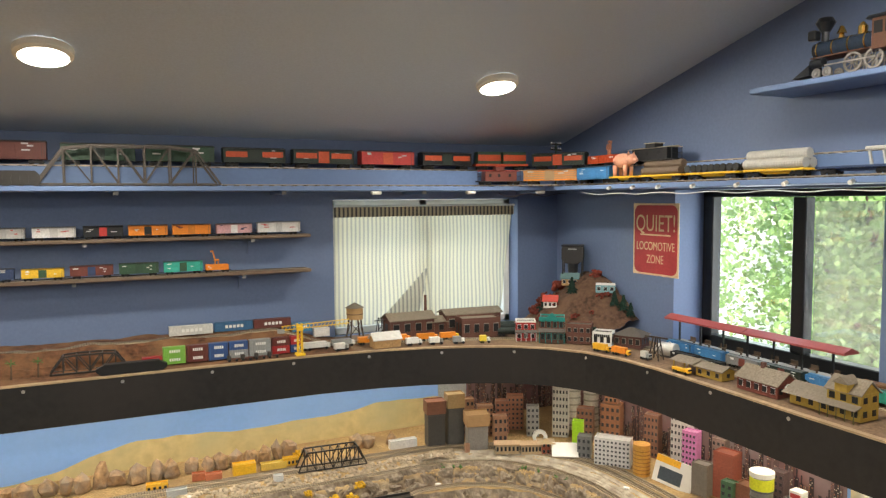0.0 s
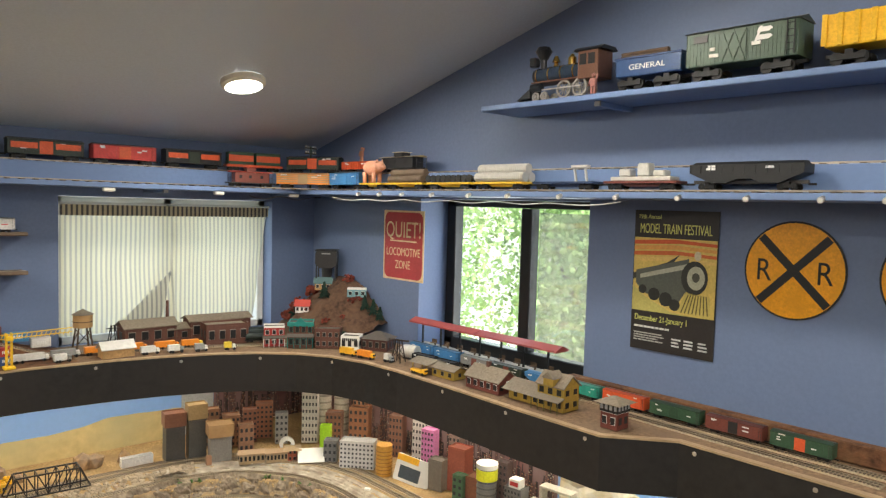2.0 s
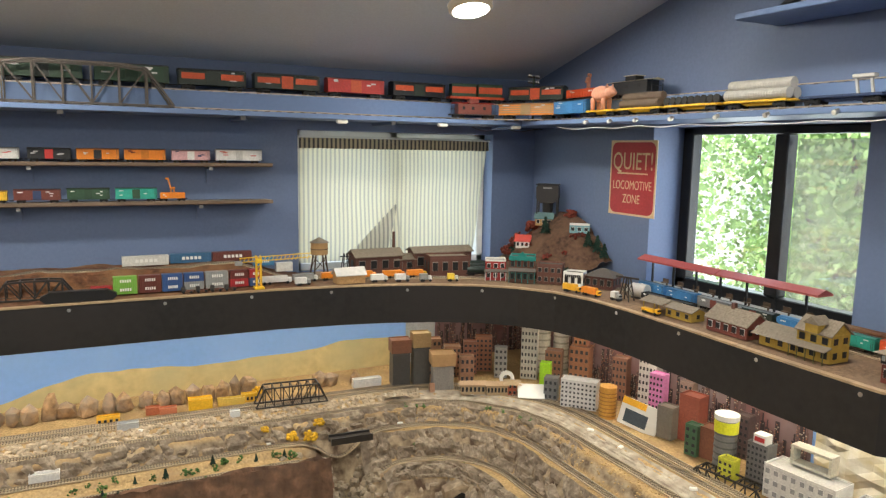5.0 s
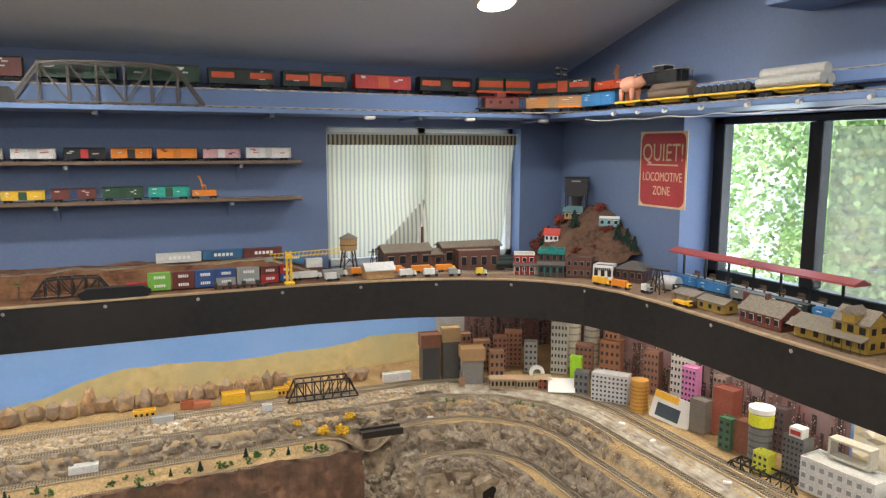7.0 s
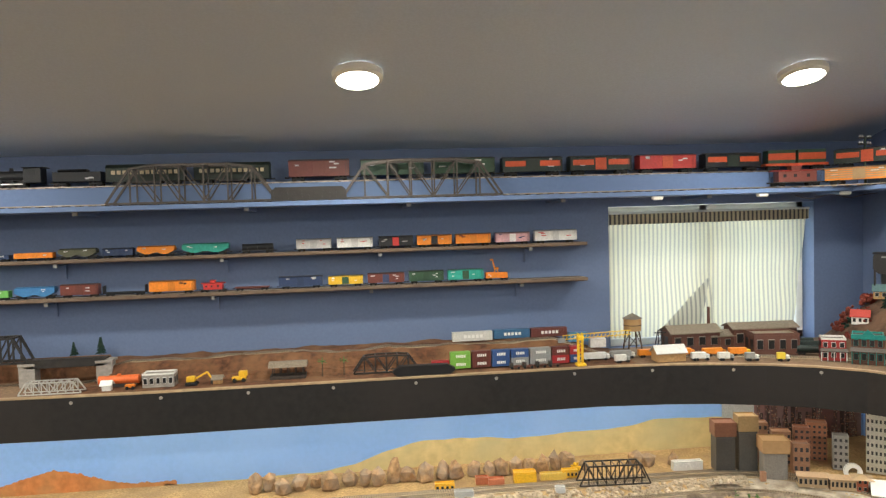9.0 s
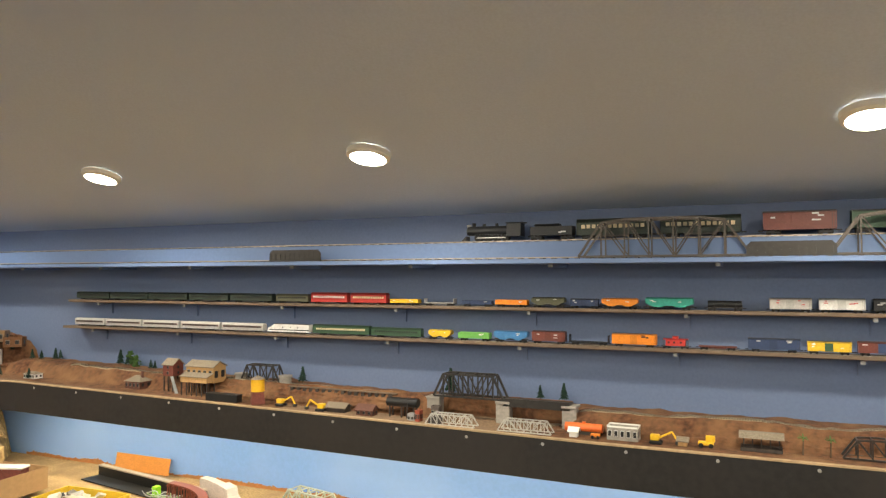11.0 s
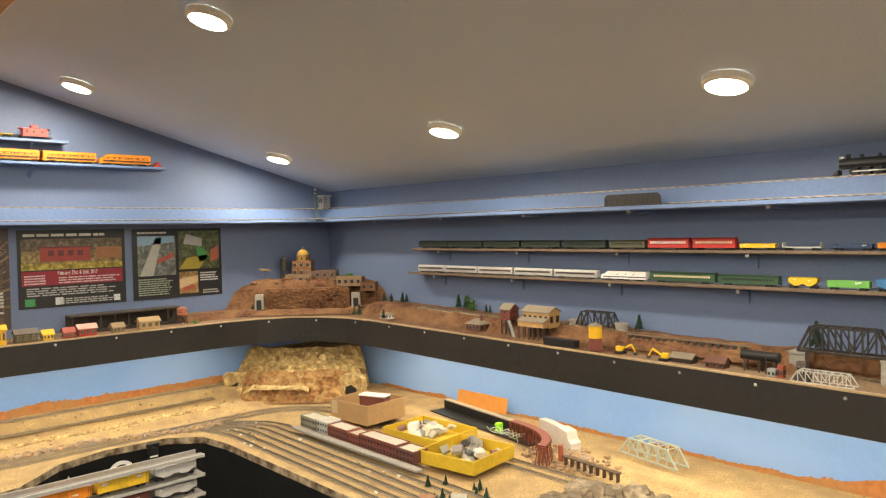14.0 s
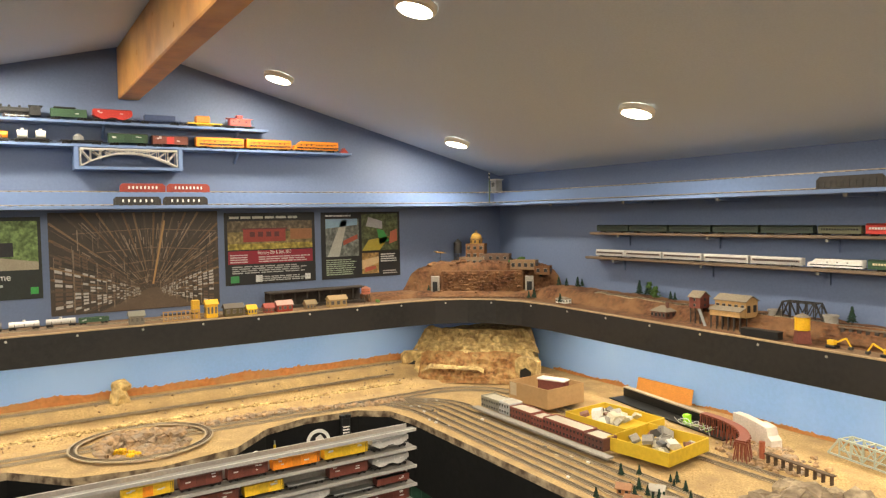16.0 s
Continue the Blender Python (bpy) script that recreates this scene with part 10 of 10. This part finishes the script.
# ---- west end of the lower layout ----
def crag(x, y):
    s_, t_ = -(x + 4.62) * 0.72 + (y - 2.48) * 0.69, (x + 4.62) * 0.69 + (y - 2.48) * 0.72
    side = 1 - step(abs(t_), 0.34, 0.44)
    z = 0.67 + 0.13 * step(s_, -0.13, -0.02) + 0.05 * step(s_, 0.0, 0.06) + 0.09 * step(s_ - 0.6 * t_ * t_, 0.09, 0.16)
    return 0.655 + (z - 0.655 + 0.008 * fbm(x, y, 8, 4) + 0.008 * abs(fbm(x, y, 20, 2))) * side * step(s_, -0.16, -0.08)


tagged(grid("rock_mountain", WEST + 0.02, -4.1, 1.95, NORTH - 0.02, 0.0125, crag, M_GOLDROCK, lambda x, y: crag(x, y) > 0.662), "golden plaster rock mountain with tunnels in corner", "model landscape", kind="structure")
M_CARVED = mat("carved_brown_rock", (0.26, 0.125, 0.045), 0.9, vary=0.5, scale=50, bump=1.0, alt=(0.46, 0.30, 0.12), altscale=17, altmix=0.45)


def crag_line(s0_, bow, t0, t1):
    """A line across the mountain's front, bowed back at its ends."""
    out = []
    for i in range(21):
        t_ = t0 + (t1 - t0) * i / 20
        s_ = s0_ + bow * t_ * t_
        out.append((-4.62 - 0.72 * s_ + 0.69 * t_, 2.48 + 0.69 * s_ + 0.72 * t_))
    return out


rock_face("carved_face", "carved orange-brown strata on the mountain front", crag_line(-0.115, 0.10, -0.33, 0.33), 0.12, 0.850, 0.672, 0.012, 0.026, (0.13, 0.045), M_CARVED, 11)
rock_face("sand_ledge", "sloping pale ledge across the carved rock", crag_line(-0.150, 0.15, -0.29, 0.10), 0.035, 0.775, 0.757, 0.012, 0.006, (0.05, 0.05), M_GOLDROCK, 12)
rock_face("mountain_rim", "golden boulders round the mountain top", crag_line(0.05, 0.75, -0.40, 0.40), 0.13, 0.965, 0.83, 0.014, 0.045, (0.10, 0.10), M_GOLDROCK, 13)
rock_face("mountain_rim", "golden lower boulders on the mountain shoulder", crag_line(-0.02, 0.5, -0.38, 0.39), 0.09, 0.89, 0.82, 0.012, 0.030, (0.10, 0.08), M_GOLDROCK, 14)
for dx, dy, a in ((-4.90, 2.20, 75), (-4.275, 2.665, 20)):
    t = thing("tunnel_portal", "rough cast tunnel portal in golden rock", "tunnel portal", pose(dx, dy, 0.685, 0, 0, a))
    part("portal", prism(B(), [(-0.075, 0), (-0.075, 0.13), (-0.05, 0.15), (0.05, 0.15), (0.075, 0.13), (0.075, 0)], -0.03, 0.03, "y"), M_GOLDROCK, t)
    part("tunnel_mouth", prism(B(), [(-0.04, 0), (-0.04, 0.07), (0, 0.09), (0.04, 0.07), (0.04, 0)], -0.0325, -0.03, "y"), M_BLACK, t)
t = thing("rock_pillar", "golden plaster rock pillar beside the wall", "rock pillar", pose(-4.93, 0.42, 0.70))
part("pillar", rock(rock(B(), (0, 0, 0.06), 0.055, 2, 1.6, 2), (-0.03, 0.02, 0.14), 0.05, 5, 0.7, 2), M_GOLDROCK, t)


def carton(x0, x1, y0, y1, h, m, wall_, label, category, a=0, junk=0):
    t = thing("open_box", label, category, pose((x0 + x1) / 2, (y0 + y1) / 2, 0.695, 0, 0, a))
    w, d = (x1 - x0) / 2, (y1 - y0) / 2
    part("bottom", box(B(), -w, w, -d, d, 0, 0.004), m, t)
    for sx in (-1, 1):
        part("side", box(B(), sx * w - 0.003, sx * w + 0.003, -d, d, 0, h, 0.001), m, t)
        part("side", box(B(), -w, w, sx * d - 0.003, sx * d + 0.003, 0, h, 0.001), m, t)
    r = random.Random(int(x0 * 100))
    for i in range(junk):
        k = thing("model_part", "loose model building piece in a tray", "model piece", pose((x0 + x1) / 2 + r.uniform(-w, w) * 0.75, (y0 + y1) / 2 + r.uniform(-d, d) * 0.75, 0.702 + r.uniform(0, 0.03), r.uniform(-35, 35), r.uniform(-35, 35), r.uniform(0, 180)), "loose pieces")
        q = r.uniform(0.012, 0.04)
        part("piece", prism(B(), [(-q, 0), (q, 0), (q, q * 0.5), (0, q), (-q, q * 0.5)], -q * 0.7, q * 0.7, "y"), paint(r.choice(((0.35, 0.33, 0.28), (0.22, 0.2, 0.17), (0.5, 0.45, 0.32), (0.2, 0.09, 0.06), (0.08, 0.08, 0.08), (0.55, 0.52, 0.45)))), k)
    return t


cb_ = carton(-3.98, -3.68, 2.30, 2.57, 0.105, M_CARD, 0.003, "open brown corrugated cardboard box", "cardboard box", 4)
part("tape", box(B(), -0.14, -0.09, -0.139, -0.137, 0.03, 0.1), paint((0.5, 0.40, 0.26)), cb_)
t = thing("model_train_roof", "brown car with white lumpy roof in box", "model car", pose(-3.80, 2.46, 0.70, 0, 0, 20))
part("body", box(B(), -0.08, 0.08, -0.03, 0.03, 0, 0.11, 0.002), REDW, t)
part("roof", box(B(), -0.085, 0.085, -0.034, 0.034, 0.11, 0.12, 0.003), M_WHITE, t)
carton(-3.47, -3.10, 2.26, 2.54, 0.05, M_YELBOX, 0.003, "shallow yellow tray full of loose model parts", "tray", 4, 20)
carton(-3.06, -2.76, 2.13, 2.43, 0.058, M_YELBOX, 0.003, "shallow yellow tray full of loose model parts", "tray", 8, 24)
x = -3.93
for w, h, c, lab in ((0.16, 0.055, (0.2, 0.19, 0.15), "grey freight house with pale roof"), (0.09, 0.06, (0.42, 0.42, 0.4), "light grey two-storey warehouse"), (0.17, 0.05, (0.16, 0.05, 0.035), "dark red brick warehouse"), (0.09, 0.045, (0.18, 0.055, 0.04), "dark red low warehouse"), (0.28, 0.055, (0.15, 0.045, 0.035), "long dark brick warehouse"), (0.12, 0.05, (0.12, 0.05, 0.04), "dark brick end warehouse")):
    bldg("warehouse", lab, pose(x + w / 2, 2.11, 0.698), w - 0.004, 0.085, h, paint(c), paint((0.46, 0.42, 0.33)), "flat", wins=(max(2, int(w / 0.022)), 2), trim=paint([k * 1.6 for k in c]), side=False, group="freight row")
    x += w
single("loading_platform", box(B(), -3.95, -2.95, 2.02, 2.06, 0.69, 0.70, 0.001), M_CONC, "long grey loading platform before warehouses", "platform")
t = thing("foam_block", "cream foam blocks standing at the backdrop", "foam block", pose(-2.78, 2.75, 0.69, 0, 0, -12))
part("block", prism(B(), [(-0.10, 0), (0.05, 0), (0.05, 0.09), (-0.04, 0.10), (-0.10, 0.10)], -0.02, 0.02, "y"), paint((0.60, 0.53, 0.46)), t)
part("block", prism(B(), [(0.052, 0), (0.14, 0), (0.14, 0.035), (0.12, 0.05), (0.11, 0.085), (0.052, 0.095)], -0.03, 0.03, "y"), paint((0.60, 0.53, 0.46)), t)
t = thing("leaning_card", "orange card leaning on the backdrop", "card", pose(-3.47, 2.955, 0.70, -12, 0, 0))
part("card", box(B(), -0.19, 0.19, -0.002, 0.002, 0, 0.085), paint((0.62, 0.26, 0.06)), t)
t = thing("cable_trough", "long black trough with wires behind the trays", "cable trough", pose(-3.25, 2.74, 0.69, 0, 0, -9))
part("base", box(B(), -0.42, 0.42, -0.05, 0.05, 0, 0.005), M_BLACK, t)
part("back", box(B(), -0.42, 0.42, 0.046, 0.05, 0, 0.05), M_BLACK, t)
part("rim", box(B(), -0.42, 0.42, 0.044, 0.075, 0.05, 0.056), paint((0.4, 0.34, 0.24)), t)
part("green_connector", box(B(), 0.14, 0.17, -0.03, 0.0, 0.005, 0.05, 0.002), paint((0.3, 0.7, 0.02)), t)
for k in range(5):
    wire([(-3.12 + 0.03 * i, 2.66 + 0.035 * math.sin(i * 1.3 + k), 0.715 + 0.02 * math.sin(i * 1.9 + k * 2)) for i in range(8)], 0.0018, paint((0.35, 0.55, 0.2)) if k % 2 else M_WIRE, "loose coloured wire tangled on layout")
# curved red-brown trestle
tr = thing("curved_trestle", "curved red-brown timber trestle", "model trestle")
arc = [(-2.99 + 0.36 * math.sin(a), 2.42 + 0.26 * math.cos(a)) for a in [i * 0.11 for i in range(14)]]
for i, (x, y) in enumerate(arc):
    a = i * 0.11
    d = Vector((math.sin(a), math.cos(a), 0)) * 0.016
    b = B()
    for k in (-1.5, -0.5, 0.5, 1.5):
        bar(b, (x + d.x * k * 1.2, y + d.y * k * 1.2, 0.688), (x + d.x * k * 0.7, y + d.y * k * 0.7, 0.765), 0.004)
    bar(b, (x - d.x * 1.6, y - d.y * 1.6, 0.767), (x + d.x * 1.6, y + d.y * 1.6, 0.767), 0.006)
    part("bent", b, paint((0.22, 0.06, 0.035)), tr)
part("stringer", sweep(B(), arc, 0.04, 0.006, 0, 0.771), paint((0.22, 0.06, 0.035)), tr)
truss(pose(-2.31, 2.82, 0.70, 0, 0, -12), 0.32, 0.07, 0.075, 0.007, 6, paint((0.46, 0.52, 0.46)), "truss_bridge", "pale green-grey unfinished truss bridge", "model bridge", 1.0)
t = thing("low_trestle", "low brown trestle with red tower hut", "model trestle", pose(-2.42, 2.52, 0.72, 0, 0, -6))
part("deck", box(B(), -0.15, 0.15, -0.012, 0.012, 0.005, 0.01), M_BARK, t)
for i in range(9):
    part("bent", box(B(), -0.14 + 0.035 * i - 0.003, -0.14 + 0.035 * i + 0.003, -0.008, 0.008, -0.03, 0.005), M_BARK, t)
part("hut", cyl(B(), (-0.17, 0, -0.02), (-0.17, 0, 0.05), 0.012, 10), paint((0.35, 0.1, 0.05)), t)
for x, y, c, lab in ((-2.70, 1.86, (0.42, 0.2, 0.09), "small terracotta village house"), (-2.60, 1.80, (0.42, 0.18, 0.08), "small terracotta village house"), (-2.52, 1.90, (0.5, 0.4, 0.3), "small cream village house"), (-2.62, 1.95, (0.55, 0.5, 0.42), "small white village house")):
    bldg("village_house", lab, pose(x, y, land(x, y) + 0.002, 0, 0, 30), 0.05, 0.035, 0.024, paint(c), paint([k * 0.7 for k in c]), "gable", 0.8, (2, 1), group="model village")
for i in range(22):
    x, y = rt.uniform(-2.85, -2.3), rt.uniform(1.72, 2.12)
    conifer(x, y, land(x, y), rt.uniform(0.03, 0.055), "tiny dark model pine in the village")

# ---- display rack and bench side in the aisle ----
RX = -2.85
rk = thing("display_rack", "white tiered rack with shade-darkened boards, full of small model cars", "display rack")
# tier and back colours are darkened to carry the dim light on the rack
tiers = [1.03 - 0.06 * i for i in range(9)]
for z in tiers:
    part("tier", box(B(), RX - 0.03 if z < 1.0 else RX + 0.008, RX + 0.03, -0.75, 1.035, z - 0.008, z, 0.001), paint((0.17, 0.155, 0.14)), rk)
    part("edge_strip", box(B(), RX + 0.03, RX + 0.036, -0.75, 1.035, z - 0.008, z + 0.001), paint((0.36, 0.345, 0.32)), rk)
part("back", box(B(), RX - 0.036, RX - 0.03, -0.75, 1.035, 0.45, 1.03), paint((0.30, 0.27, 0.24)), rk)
for y in (-0.74, 1.0):
    part("leg", box(B(), RX - 0.03, RX + 0.03, y - 0.012, y + 0.012, 0, 0.54), M_WHITE, rk)
kinds = (("box", "brown", None), ("box", "yellow", None), ("hop", "silver", None), ("box", "brown", "brown"), ("hop", "grey", None), ("box", "brown", None), ("hop", "dgreen", None), ("box", "dgreen", None), ("gon", "brown", "black"), ("flat", "grey", None))
rc_ = random.Random(12)
for ti, z in enumerate(tiers[1:8]):
    y = 1.02
    while y > -0.5:
        L = rc_.choice((0.125, 0.14, 0.155))
        k, a, c = rc_.choice(kinds)
        if ti == 0:
            k, a, c = (("hop", "silver", None), ("box", "yellow", None), ("box", "orange", None), ("box", "brown", None), ("box", "brown", None), ("box", "yellow", "orange"), ("flat", "brown", None), ("flat", "navy", None), ("flat", "brown", None), ("box", "orange", None), ("box", "orange", None))[min(10, int((1.02 - y) / 0.14))]
        car(k, None, L, a, pose(RX, y - L / 2, z + 0.001, 0, 0, 90), 1.0, c, group="rack cars")
        y -= L + 0.006
t = thing("emblem_disc", "round white emblem sign on black bench side", "sign", pose(-4.262, 1.27, 0.57, 90, 0, 83))
part("disc", cyl(B(), (0, 0, 0.006), (0, 0, 0.01), 0.062, 32), M_WHITE, t)
part("inner", cyl(B(), (0, 0, 0.01), (0, 0, 0.011), 0.045, 32), M_BLACK, t)
part("figure", prism(B(), [(-0.02, -0.03), (0.025, -0.03), (0.03, 0.01), (0.01, 0.035), (-0.015, 0.02)], 0.011, 0.012, "z"), M_WHITE, t)
t = thing("control_panel", "small white control box on bench side", "control box", pose(-4.14, 0.88, 0.575, 0, 0, 55))
part("box", box(B(), -0.035, 0.035, -0.012, 0.012, -0.045, 0.045, 0.003), M_WHITE, t)
part("display", box(B(), -0.025, 0.025, -0.014, -0.012, -0.035, 0.005), M_BLACK, t)
t = thing("hand_throttle", "black throttle clipped to the bench side", "throttle", pose(-4.265, 1.42, 0.64, 0, 0, 85))
part("body", box(B(), -0.025, 0.025, -0.03, -0.006, -0.06, 0.03, 0.005), M_BLACK, t)
for x in (-0.016, 0.016):
    part("knob", cyl(B(), (x, -0.018, 0.03), (x, -0.018, 0.045), 0.016, 16), M_BLACK, t)
for z in (-0.05, -0.035, -0.02):
    part("button", box(B(), -0.018, 0.018, -0.032, -0.03, z, z + 0.006), M_WHITE, t)
t = thing("yellow_tool", "slim yellow tool on the bench side", "tool", pose(-4.20, 1.02, 0.585, 0, 0, 70))
part("handle", cyl(B(), (0, -0.012, -0.04), (0, -0.012, 0.03), 0.006, 10), paint((0.75, 0.5, 0.03)), t)
part("tip", cyl(B(), (0, -0.012, 0.03), (0, -0.012, 0.05), 0.003, 8), M_BOLT, t)

# switch motors and slips of card on the yard
ry = random.Random(77)
for i in range(30):
    x, y = ry.uniform(-4.3, -2.6), ry.uniform(1.70, 2.0)
    t = thing("switch_motor", "tiny pale switch motor beside yard track", "switch motor", pose(x, y, land(x, y) + 0.001, 0, 0, ry.uniform(-30, 30)), "switch motors")
    part("case", box(B(), -0.009, 0.009, -0.005, 0.005, 0, 0.008, 0.001), paint(ry.choice(((0.7, 0.68, 0.62), (0.12, 0.11, 0.1), (0.5, 0.42, 0.28)))), t)
    part("lever", box(B(), 0.009, 0.016, -0.001, 0.001, 0.001, 0.003), M_STEEL, t)
for i in range(16):
    x, y, _ = along(ring_route(ry.choice((0.39, 0.53, 0.6)), -0.9, 1.2), ry.uniform(0, 4.0))
    t = thing("switch_motor", "tiny white switch cover beside the track", "switch motor", pose(x, y, land(x, y) + 0.002, 0, 0, ry.uniform(-60, 20)), "switch motors")
    part("case", box(B(), -0.011, 0.011, -0.006, 0.006, 0, 0.007, 0.001), M_WHITE, t)
